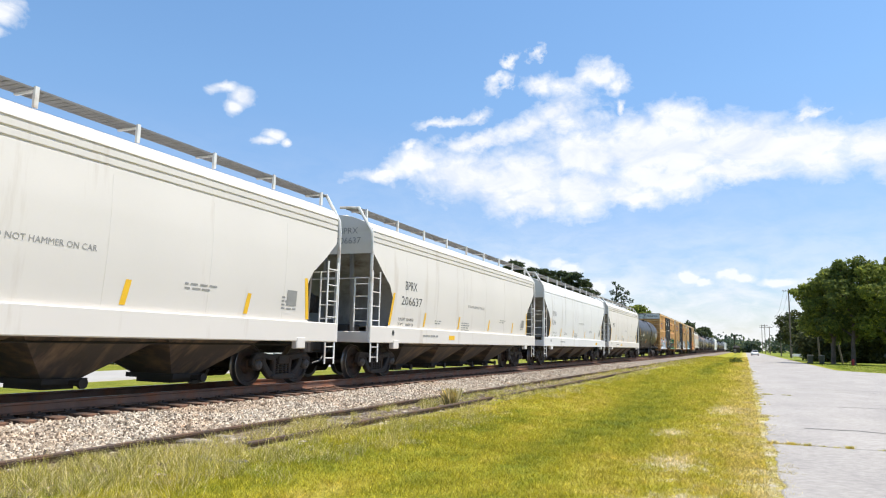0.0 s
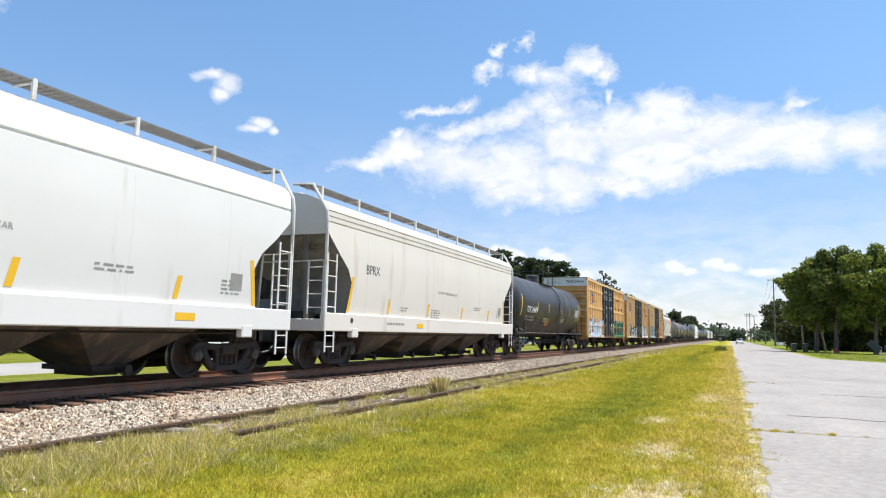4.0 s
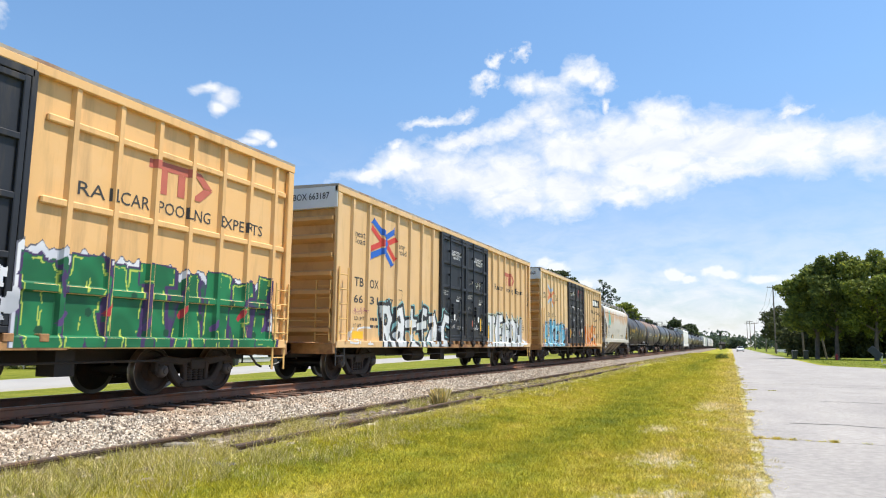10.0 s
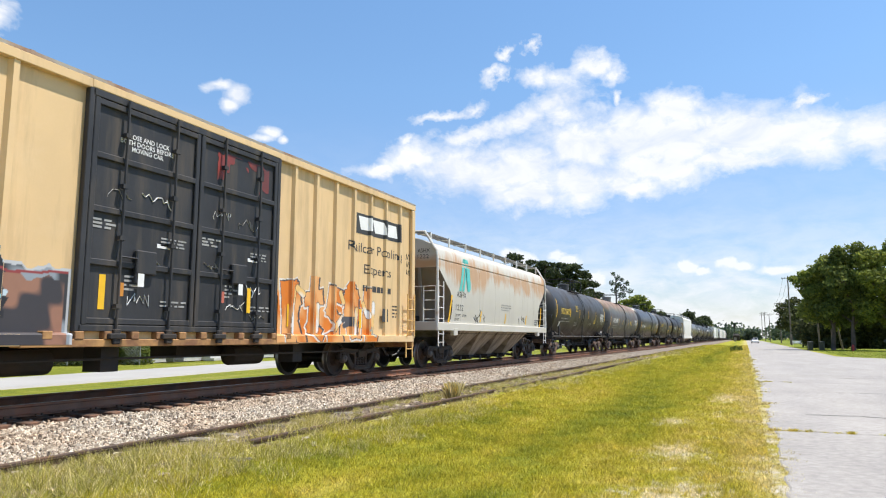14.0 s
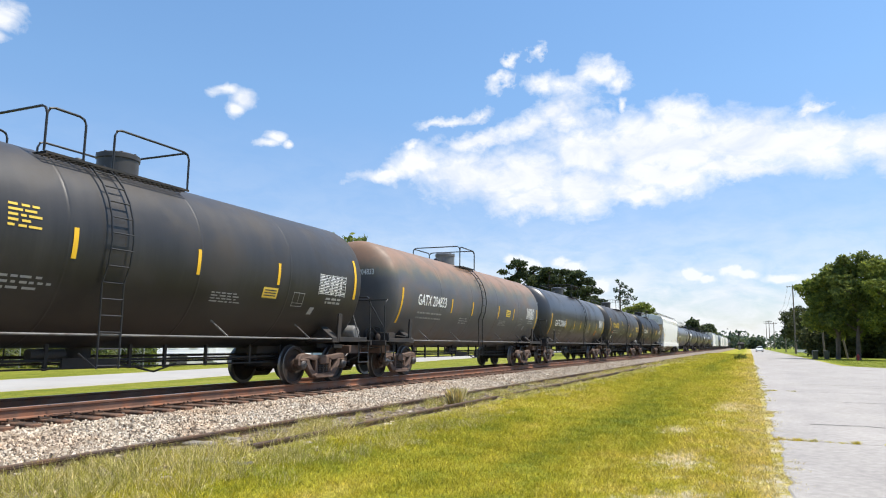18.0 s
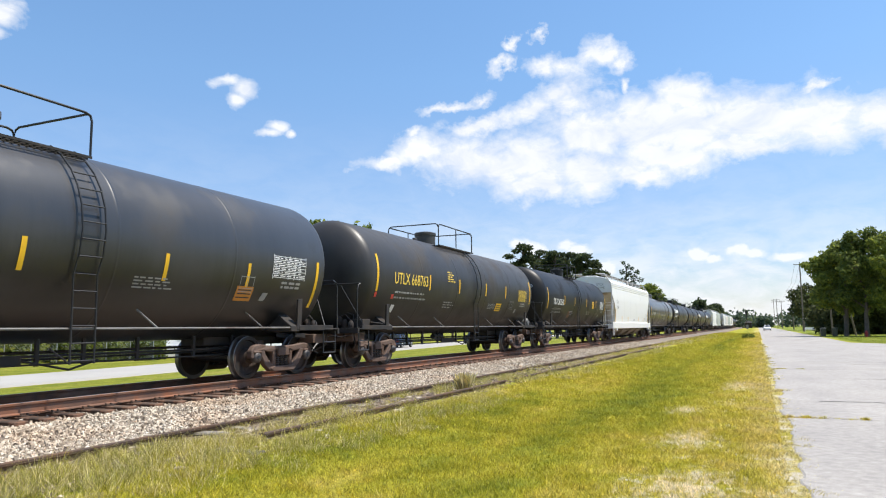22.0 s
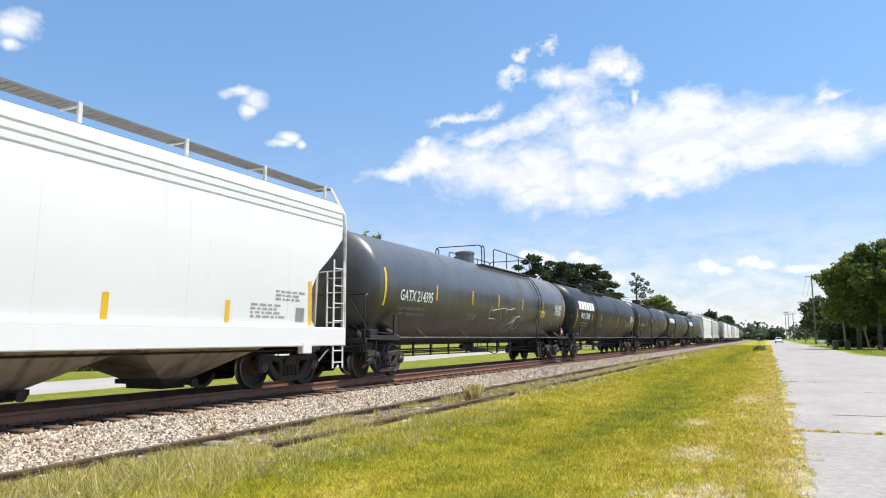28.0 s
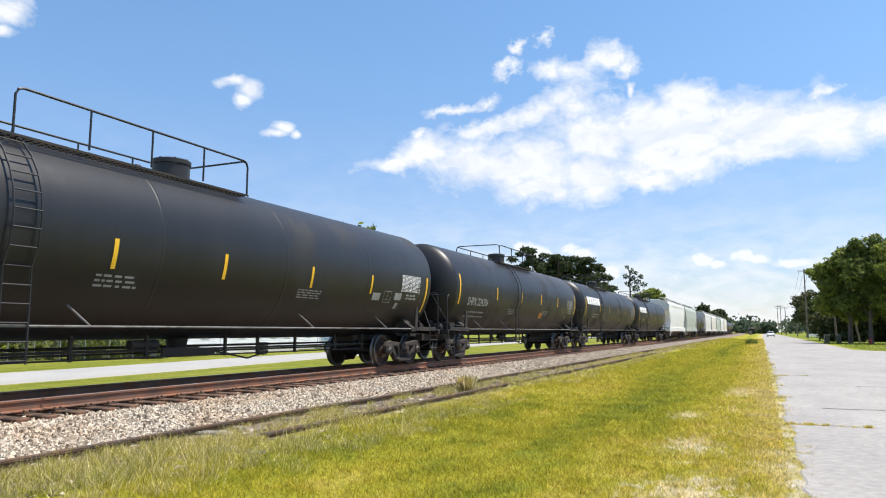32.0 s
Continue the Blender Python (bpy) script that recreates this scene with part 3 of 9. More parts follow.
def place(name, me, parent=None, label="", at=None):
    ob = new(name, me)
    if parent:
        ob.parent = parent
    if at:
        ob.location = at
    return tagged(ob, label)


def part(name, bm, material, parent, label="", smooth=False, bevel=0.0, at=None):
    return place(name, mesh_of(name, bm, material, smooth, bevel), parent, label, at)


def thing(name, label, category, at=(0, 0, 0), group="", kind=""):
    ob = new(name)
    ob.location = at
    ob.empty_display_size = 0.2
    return tagged(ob, label, category, group, kind)


def soup(name, verts, faces, material, label, category="", kind="stuff", parent=None, smooth=False):
    """One mesh out of plain arrays."""
    me = bpy.data.meshes.new(name)
    me.from_pydata(verts, [], faces)
    me.materials.append(material)
    if smooth:
        me.shade_smooth()
    ob = new(name, me)
    ob.parent = parent
    return tagged(ob, label, category, "", kind)


class Skin:
    """The outside of a car's near wall: a profile over height, with upright posts and level rails that stand out from it."""

    def __init__(self, profile, posts=(), rails=(), door=None, out=1.6, rail_out=1.585):
        self.profile, self.posts, self.rails, self.door, self.out, self.rail_out = profile, posts, rails, door, out, rail_out

    def depth(self, y, z):
        d = np.interp(z, [p[0] for p in self.profile], [p[1] for p in self.profile])
        for p in self.posts:
            d = np.maximum(d, self.out - np.maximum(0, np.abs(y - p) - 0.045) * 1.9)
        for r in self.rails:
            d = np.maximum(d, self.rail_out - np.maximum(0, np.abs(z - r) - 0.05) * 3.0)
        if self.door:
            d = np.where((y > self.door[0]) & (y < self.door[1]), np.maximum(d, 1.63), d)
        return d

    def lay(self, bm, lift=0.005):
        """Cuts a flat drawing at the posts' edges and lays it on."""
        ys = [v.co.y for v in bm.verts]
        for p in self.posts:
            for e in (-0.088, -0.045, 0.045, 0.088):
                if min(ys) < p + e < max(ys):
                    bmesh.ops.bisect_plane(bm, geom=bm.verts[:] + bm.edges[:] + bm.faces[:], plane_co=(0, p + e, 0), plane_no=(0, 1, 0))
        for v in bm.verts:
            v.co.x = float(self.depth(v.co.y, v.co.z)) + lift


# lettering is made once, before the scene grows
LETTERING = {}


def prepare_lettering(words):
    made = []
    for text, bold in words:
        curve = bpy.data.curves.new("lettering", "FONT")
        curve.body, curve.size, curve.offset, curve.resolution_u = text, 1.0, bold, 2
        curve.align_x = "LEFT"
        made.append((text, bold, new("lettering", curve)))
    bpy.context.view_layer.update()
    graph = bpy.context.evaluated_depsgraph_get()
    for text, bold, ob in made:
        LETTERING[text, bold] = bpy.data.meshes.new_from_object(ob.evaluated_get(graph))
        curve = ob.data
        bpy.data.objects.remove(ob)
        bpy.data.curves.remove(curve)


BELLY = 1.18        # how much deeper than round a tank hangs below its middle


def round_tank(radius, centre, angle, lift=0.006):
    """The place (x, z) on a tank's near side at an angle above its middle."""
    r = radius + lift
    return r * math.cos(angle), centre + r * math.sin(angle) * (BELLY if angle < 0 else 1.0)


def tank_angle(radius, centre, z):
    d = z - centre
    return math.asin(max(-1, min(1, d / radius / (BELLY if d < 0 else 1.0))))


def lettering(parent, text, material, y, z, high, wide=0.0, bold=0.0, x=1.6, radius=0.0, centre=2.6, label="", flat_end=None, name="lettering", skin=None):
    """Words on the near side of a car from y on, capitals high metres; wide: their length. radius: wrapped round a tank.
    flat_end: on the end that faces backwards down the track, at that place along the car, from x = y leftwards."""
    src = LETTERING[text, bold]
    co = np.empty(len(src.vertices) * 3)
    src.vertices.foreach_get("co", co)
    co = co.reshape(-1, 3)
    cap = 0.69
    co = (co - (co[:, 0].min(), 0, 0)) * (high / cap)
    if wide:
        co[:, 0] *= wide / co[:, 0].max()
    bm = bmesh.new()
    vs = [bm.verts.new((0, a, b)) for a, b, _ in co]
    for p in src.polygons:
        try:
            bm.faces.new([vs[i] for i in p.vertices])
        except ValueError:
            pass
    if radius:
        step = 0.09
        low, top = co[:, 1].min(), co[:, 1].max()
        for k in range(1, int((top - low) / step) + 1):
            bmesh.ops.bisect_plane(bm, geom=bm.verts[:] + bm.edges[:] + bm.faces[:], plane_co=(0, 0, low + k * step), plane_no=(0, 0, 1))
        start = tank_angle(radius, centre, z)
        for v in bm.verts:
            px, pz = round_tank(radius, centre, start + v.co.z / radius)
            v.co = (px, y + v.co.y, pz)
    elif flat_end is not None:
        for v in bm.verts:
            v.co = (y + v.co.y, flat_end, z + v.co.z)
    elif skin:
        for v in bm.verts:
            v.co = (0, y + v.co.y, z + v.co.z)
        skin.lay(bm)
    else:
        for v in bm.verts:
            v.co = (x, y + v.co.y, z + v.co.z)
    return part(name, bm, material, parent, label)


def stripe(parent, material, y, z, wide, high, x=1.6, radius=0.0, centre=2.6, lean=0.0, label="", name="reflector_strip", skin=None):
    """A flat strip on a car's near side, centred at y, z."""
    bm = bmesh.new()
    rows = 7 if radius or skin else 1
    prev = None
    for k in range(rows + 1):
        f = k / rows - 0.5
        dy = lean * f
        if radius:
            p = round_tank(radius, centre, tank_angle(radius, centre, z) + f * high / radius, 0.007)
        elif skin:
            p = (skin.depth(y, z + f * high) + 0.006, z + f * high)
        else:
            p = (x, z + f * high)
        row = [bm.verts.new((p[0], y + dy + s * wide / 2, p[1])) for s in (-1, 1)]
        if prev:
            bm.faces.new((prev[0], prev[1], row[1], row[0]))
        prev = row
    return part(name, bm, material, parent, label)


def small_print(parent, material, y, z, wide, rows, x=1.6, radius=0.0, centre=2.6, high=0.06, gap=0.1, rng=None, skin=None):
    """Writing too small to read: broken bars, row under row."""
    rng = rng or random.Random(int(y * 10 + z * 100))
    bm = bmesh.new()
    for r in range(rows):
        c = z - r * gap
        s = 0.0
        end = wide * rng.uniform(0.75, 1.0)
        while s < end:
            w = rng.uniform(0.05, 0.22)
            hit = []
            for q in (c - high / 2, c + high / 2):
                if radius:
                    px, pz = round_tank(radius, centre, tank_angle(radius, centre, q), 0.007)
                elif skin:
                    px, pz = skin.depth(y + s + w / 2, q) + 0.005, q
                else:
                    px, pz = x, q
                hit.append((px, pz))
            (x0, z0), (x1, z1) = hit
            bm.faces.new([bm.verts.new(p) for p in ((x0, y + s, z0), (x0, y + s + w, z0), (x1, y + s + w, z1), (x1, y + s, z1))])
            s += w + rng.uniform(0.03, 0.07)
    return tagged(part("small_print", bm, material, parent), kind="stuff")


# ---- ground, road, tracks ----
def ground_height(x, y):
    """The lie of the land: flat road, a grassy swale, the ballast bank of the main track, flat beyond."""
    z = 0.0
    if -7.0 < x < 0.3:
        f = (0.3 - x) / 7.3
        z += -0.10 * math.sin(math.pi * min(1, f * 1.15)) ** 2 + 0.05 * f
        z += 0.03 * noise.noise(Vector((x * 0.6, y * 0.35, 0))) * min(1, (0.3 - x))
        z += 0.012 * noise.noise(Vector((x * 2.2, y * 1.7, 5)))
    off = abs(x - TRACK_X)
    if off < 3.2:
        z = min(0.14, 0.14 - (off - 1.75) * 0.13)
    elif x < TRACK_X:
        f = min(1.0, max(0.0, (-14.1 - x) / 5.5))
        z = -0.04 + (FAR_Z - 0.02) * f * f * (3 - 2 * f) + 0.03 * noise.noise(Vector((x * 0.2, y * 0.15, 2)))
    return z


def build_ground():
    xs = sorted({*np.arange(-15.0, 0.301, 0.33).round(3).tolist(), *np.arange(-21, -15, 0.75).tolist(), *np.arange(-60, -21, 3.0).tolist(), 0.3, 2, 4, 6.3, 9, 14, 20, 35, 60, 120, 250, 600, 1500, -70, -100, -160, -300, -600, -1500})
    ys = sorted({*np.arange(-12, 40, 0.5).tolist(), *np.arange(40, 130, 2.5).tolist(), *np.arange(130, 420, 15.0).tolist(), 500, 700, 1000, 1500, 2200, -20, -40, -100, -300, -900})
    verts = [(x, y, ground_height(x, y)) for y in ys for x in xs]
    w = len(xs)
    faces = [(j * w + i, j * w + i + 1, (j + 1) * w + i + 1, (j + 1) * w + i) for j in range(len(ys) - 1) for i in range(w - 1)]
    soup("ground", verts, faces, GROUND_MAT, "sunlit yellow-green mown grass with bare sandy spots", "grass", "structure", smooth=True)


def build_road():
    road = tagged(new("road"), "old pale concrete road with transverse joints and weeds in them", "road", "", "structure")
    rng = random.Random(3)
    joints = [-14, -6, 4.6, 12.7, 26.4, 38.5, 47.0, 62, 78, 96, 116, 140, 170, 210, 260, 330, 430, 600, 900, 1500]
    for a, b in zip(joints, joints[1:]):
        bm = bmesh.new()
        n = max(2, min(150, int((b - a) / 0.09)))
        left, right = [], []
        for k in range(n + 1):
            y = a + 0.012 + (b - a - 0.024) * k / n
            rag = 0.0 if y > 60 else 0.15 * noise.noise(Vector((0.55 * y, 0, 7))) + 0.07 * noise.noise(Vector((2.3 * y, 3, 1))) + 0.03 * noise.noise(Vector((9.1 * y, 5, 1)))
            flare = 7.5 * max(0.0, 1 - abs(y - 52) / 13) ** 1.2
            left.append(0.36 + rag)
            right.append((6.7 + flare, y))
        top = [[bm.verts.new((left[k], right[k][1], 0.012)), bm.verts.new((right[k][0], right[k][1], 0.012))] for k in range(n + 1)]
        low = [[bm.verts.new((v.co.x + d, v.co.y, -0.15)) for v, d in zip(row, (-0.3, 0.05))] for row in top]
        for k in range(n):
            bm.faces.new((top[k][0], top[k][1], top[k + 1][1], top[k + 1][0]))
            bm.faces.new((low[k][0], top[k][0], top[k + 1][0], low[k + 1][0]))
            bm.faces.new((top[k][1], low[k][1], low[k + 1][1], top[k + 1][1]))
        for k in (0, n):
            bm.faces.new((low[k][0], low[k][1], top[k][1], top[k][0]))
        part("road_slab", bm, ROAD_MAT, road)
    # cracks that wander over the slabs
    for y0, x0, x1 in ((15.6, 1.0, 4.6), (31.5, 0.6, 6.5), (30.0, 3.0, 6.6), (22.0, 2.2, 6.0)):
        bm = bmesh.new()
        prev = None
        for k in range(25):
            x = x0 + (x1 - x0) * k / 24
            y = y0 + 0.5 * noise.noise(Vector((x * 1.1, y0, 0))) + 0.12 * noise.noise(Vector((x * 5, y0, 4)))
            w = 0.022 + 0.02 * rng.random()
            row = (bm.verts.new((x, y - w, 0.0165)), bm.verts.new((x, y + w, 0.0165)))
            if prev:
                bm.faces.new((prev[0], row[0], row[1], prev[1]))
            prev = row
        part("crack", bm, CRACK_MAT, road)
    far = tagged(new("far_road"), "pale road on the far side of the tracks", "road", "", "structure")
    bm = bmesh.new()
    pts = [(-330, -16.0), (-81, -21.6), (-27, -23.5), (0, -24.6), (24, -27.0), (46, -30.1), (81, -34.4), (148, -40.5), (351, -56.7)]
    top, low = FAR_Z + 0.03, FAR_Z - 0.1
    rows = [[bm.verts.new((x, y, top)), bm.verts.new((x - 5.8, y + 1.6, top)), bm.verts.new((x + 0.1, y, low)), bm.verts.new((x - 5.9, y + 1.6, low))] for y, x in pts]
    for a, b in zip(rows, rows[1:]):
        bm.faces.new((a[0], b[0], b[1], a[1])), bm.faces.new((a[2], b[2], b[0], a[0])), bm.faces.new((a[1], b[1], b[3], a[3]))
    part("road_surface", bm, FAR_ROAD_MAT, far)


RAIL_SECTION = ((-0.07, 0.0), (0.07, 0.0), (0.07, 0.012), (0.012, 0.03), (0.010, 0.125), (0.034, 0.14), (0.036, 0.168), (0.028, 0.177),
                (-0.028, 0.177), (-0.036, 0.168), (-0.034, 0.14), (-0.010, 0.125), (-0.012, 0.03), (-0.07, 0.012))


def rail(parent, x, z, y0, y1, materials, wobble=0.0):
    bm = bmesh.new()
    steps = [y0 + (y1 - y0) * k / 40 for k in range(41)]
    rings = [[bm.verts.new((x + a + wobble * noise.noise(Vector((x, y * 0.4, 0))), y, z + b + wobble * noise.noise(Vector((x, y * 0.3, 9))))) for a, b in RAIL_SECTION] for y in steps]
    m = len(RAIL_SECTION)
    for p, q in zip(rings, rings[1:]):
        for k in range(m):
            f = bm.faces.new((p[k], p[(k + 1) % m], q[(k + 1) % m], q[k]))
            f.material_index = 1 if len(materials) > 1 and k == 7 else 0
    return part("rail", bm, materials, parent)


def build_tracks():
    main = tagged(new("main_track"), "railway track with rusty rails on wooden ties in pale ballast", "railway track", "", "structure")
    for side in (-0.755, 0.755):
        for y0, y1 in ((-340, -40.01), (-40, 11.9), (11.91, 120), (120.01, 700)):
            rail(main, TRACK_X + side, RAIL_Z - 0.177, y0, y1, (STEEL_RAIL, RAIL_TOP))
    bm = bmesh.new()
    box(bm, -1.42, 1.42, -0.115, 0.115, -0.17, 0.0)
    tie = mesh_of("tie", bm, TIE_WOOD, bevel=0.012)
    bm = bmesh.new()
    box(bm, -0.17, 0.17, -0.09, 0.09, 0.0, 0.014)
    for sx, sy in ((-0.1, -0.05), (0.1, 0.05), (0.1, -0.05)):
        box(bm, sx - 0.012, sx + 0.012, sy - 0.012, sy + 0.012, 0.014, 0.04)
    plate = mesh_of("tie_plate", bm, OLD_RAIL)
    rng = random.Random(5)
    ties = []
    for k in range(270):
        y = -9 + 0.5 * k + rng.uniform(-0.04, 0.04)
        o = place("tie", tie, main, at=(TRACK_X + rng.uniform(-0.06, 0.06), y, RAIL_Z - 0.191 + rng.uniform(-0.012, 0.0)))
        o.rotation_euler.z = rng.uniform(-0.02, 0.02)
        ties.append(o)
        if k < 120:
            for side in (-0.755, 0.755):
                place("tie_plate", plate, main, at=(TRACK_X + side, y, RAIL_Z - 0.191))
    verts, faces = [], []
    for k in range(400):
        y = 126 + 0.5 * k
        b = len(verts)
        verts += [(TRACK_X + sx, y + sy, RAIL_Z - 0.2) for sx in (-1.3, 1.3) for sy in (-0.11, 0.11)]
        faces.append((b, b + 2, b + 3, b + 1))
    soup("far_ties", verts, faces, TIE_WOOD, "", parent=main)
    # ballast bed between and beside the ties
    bm = bmesh.new()
    cross = ((-3.3, -0.08), (-2.6, 0.09), (-1.75, 0.205), (-1.25, 0.215), (1.25, 0.205), (1.62, 0.20), (2.3, 0.13), (3.05, 0.045), (3.27, -0.06))
    rows = []
    for y in [-345.0, -200.0, -100.0, -40.0, *np.arange(-12, 60, 1.0).tolist(), *np.arange(60, 701, 20.0).tolist()]:
        rows.append([bm.verts.new((TRACK_X + a + (0.12 * noise.noise(Vector((a, y * 0.5, 1))) if abs(a) > 2 else 0), y, b + 0.02 * noise.noise(Vector((a * 2, y, 3))))) for a, b in cross])
    for p, q in zip(rows, rows[1:]):
        for k in range(len(cross) - 1):
            bm.faces.new((p[k], p[k + 1], q[k + 1], q[k]))
    part("ballast_bed", bm, BALLAST_MAT, main, "pale crushed stone ballast", smooth=True)
    # loose stones
    rs = np.random.RandomState(4)
    base = np.array([(1, 0, -0.3), (-0.4, 0.9, -0.2), (-0.5, -0.85, -0.3), (0.2, 0.1, 0.75), (0.75, 0.7, 0.25), (-0.8, 0.1, 0.35)])
    tri = [(0, 4, 3), (4, 1, 3), (1, 5, 3), (5, 2, 3), (2, 0, 3), (0, 2, 1), (0, 1, 4), (2, 5, 1)]
    verts, faces = [], []

    def scatter(count, xa, xb, ya, yb, r0, r1):
        for _ in range(count):
            u = rs.rand()
            y = ya + (yb - ya) * u ** 1.5
            a = rs.uniform(xa, xb)
            h = float(np.interp(a, [c[0] for c in cross], [c[1] for c in cross])) + 0.01
            r = rs.uniform(r0, r1)
            turn = Euler(rs.uniform(0, 6.3, 3)).to_matrix()
            pts = (base * rs.uniform(0.6, 1.15, 3)) @ np.array(turn).T * r
            b = len(verts)
            verts.extend(map(tuple, pts + (TRACK_X + a, y, h)))
            faces.extend((b + i, b + j, b + k) for i, j, k in tri)

    scatter(27000, 1.40, 3.30, 2.5, 22, 0.022, 0.050)
    scatter(2600, 0.95, 1.45, 3, 30, 0.024, 0.048)
    scatter(10000, 1.36, 3.27, 20, 60, 0.03, 0.055)
    scatter(3500, -1.2, 1.2, 3, 35, 0.025, 0.045)
    scatter(2500, -2.9, -1.2, 3, 40, 0.03, 0.05)
    soup("ballast_stones", verts, faces, STONE_MAT, "loose pale ballast stones", parent=main)
    # the old siding, half sunk in weeds and earth
    old = tagged(new("old_siding"), "abandoned rusty siding half buried in weeds", "railway track", "", "structure")
    for x, cuts in ((-7.53, ((-10, 14.6), (14.62, 34), (34.02, 120))), (-6.09, ((7.6, 17.4), (18.2, 46)))):
        for y0, y1 in cuts:
            rail(old, x, -0.07 if x < -7 else -0.03, y0, y1, (OLD_RAIL,), 0.012)
    bm = bmesh.new()
    box(bm, -1.25, 1.25, -0.11, 0.11, -0.16, 0.0)
    for v in bm.verts:
        v.co += Vector((0.06 * noise.noise(v.co * 3), 0.03 * noise.noise(v.co * 5), 0))
    sleeper = mesh_of("old_tie", bm, OLD_TIE, bevel=0.02)
    for k in range(34):
        y = 4.2 + 0.66 * k + rng.uniform(-0.22, 0.22)
        if y < 6.0 or rng.random() < 0.3:
            continue
        o = place("old_tie", sleeper, old, at=(-6.80 + rng.uniform(-0.15, 0.15), y, rng.choice((0.03, 0.0, -0.015, -0.03)) + 0.015))
        o.rotation_euler = (rng.uniform(-0.05, 0.05), rng.uniform(-0.03, 0.03), rng.uniform(-0.14, 0.14))


build_ground()
build_road()
build_tracks()

# ---- the train ----
GROUP = "freight cars of the passing train"
TRAIN = []          # (car, its centre along the train)
WHEELSETS = {}      # car -> its wheelsets
WHEEL_R = 0.457


def build_wheelset_mesh():
    bm = bmesh.new()
    for s in (-1, 1):
        prof = [(0.66, 0.10), (0.655, 0.17), (0.69, 0.36), (0.685, 0.40), (0.675, 0.475), (0.70, 0.483), (0.722, 0.462), (0.735, 0.457), (0.81, 0.452),
                (0.818, 0.44), (0.815, 0.375), (0.775, 0.355), (0.745, 0.20), (0.80, 0.165), (0.85, 0.155), (0.855, 0.09)]
        lathe(bm, [(s * a, r) for a, r in prof], "x", 40)
    lathe(bm, [(-1.0, 0.075), (-0.86, 0.075), (-0.84, 0.09), (-0.6, 0.085), (0, 0.08), (0.6, 0.085), (0.84, 0.09), (0.86, 0.075), (1.0, 0.075)], "x", 14)
    # casting marks on the wheel's face
    for s in (-1, 1):
        for a in (0.4, 2.2, 4.6):
            c, d = math.cos(a), math.sin(a)
            box(bm, s * 0.752 - 0.012, s * 0.752 + 0.012, 0.27 * c - 0.035, 0.27 * c + 0.035, 0.27 * d - 0.02, 0.27 * d + 0.02)
    bmesh.ops.recalc_face_normals(bm, faces=bm.faces)
    for f in bm.faces:
        c = f.calc_center_median()
        r = math.hypot(c.y, c.z)
        f.material_index = 1 if r > 0.436 and abs(f.normal.x) < 0.93 or (r > 0.40 and 0.60 < abs(c.x) < 0.7) else 0
    return mesh_of("wheelset", bm, (WHEEL_STEEL, TREAD), smooth=True)


def build_side_frame_mesh(material):
    bm = bmesh.new()
    x0, x1 = 0.93, 1.07
    top = [(-1.08, 0.44), (-1.08, 0.60), (-0.98, 0.70), (-0.80, 0.735), (-0.52, 0.70), (-0.30, 0.685), (0.30, 0.685), (0.52, 0.70), (0.80, 0.735), (0.98, 0.70), (1.08, 0.60), (1.08, 0.44),
           (0.98, 0.44), (0.98, 0.56), (0.76, 0.60), (0.68, 0.60), (0.50, 0.565), (0.36, 0.56), (0.26, 0.60), (-0.26, 0.60), (-0.36, 0.56), (-0.50, 0.565), (-0.68, 0.60), (-0.76, 0.60), (-0.98, 0.56), (-0.98, 0.44)]
    prism(bm, top, x0, x1)
    for s in (-1, 1):
        prism(bm, [(s * 0.78, 0.61), (s * 0.64, 0.61), (s * 0.60, 0.52), (s * 0.44, 0.33), (s * 0.32, 0.27), (s * 0.32, 0.14), (s * 0.44, 0.15), (s * 0.60, 0.27), (s * 0.74, 0.46)], x0, x1)   # diagonal
        prism(bm, [(s * 0.40, 0.62), (s * 0.24, 0.62), (s * 0.24, 0.20), (s * 0.36, 0.20), (s * 0.34, 0.34), (s * 0.35, 0.5)], x0 + 0.01, x1 - 0.01)          # column
        prism(bm, [(s * 0.70, 0.60), (s * 0.78, 0.60), (s * 0.74, 0.42), (s * 0.68, 0.46)], x0, x1)                      # pedestal leg
        box(bm, x0 + 0.02, x1 + 0.02, s * 0.89 - 0.13, s * 0.89 + 0.13, 0.545, 0.60)
    prism(bm, [(-0.46, 0.20), (-0.36, 0.13), (0.36, 0.13), (0.46, 0.20), (0.36, 0.25), (-0.36, 0.25)], x0 - 0.04, x1 + 0.04)
    for v in bm.verts:
        v.co.x += 0.012 * noise.noise(v.co * 4)
    return mesh_of("side_frame", bm, material, bevel=0.018)


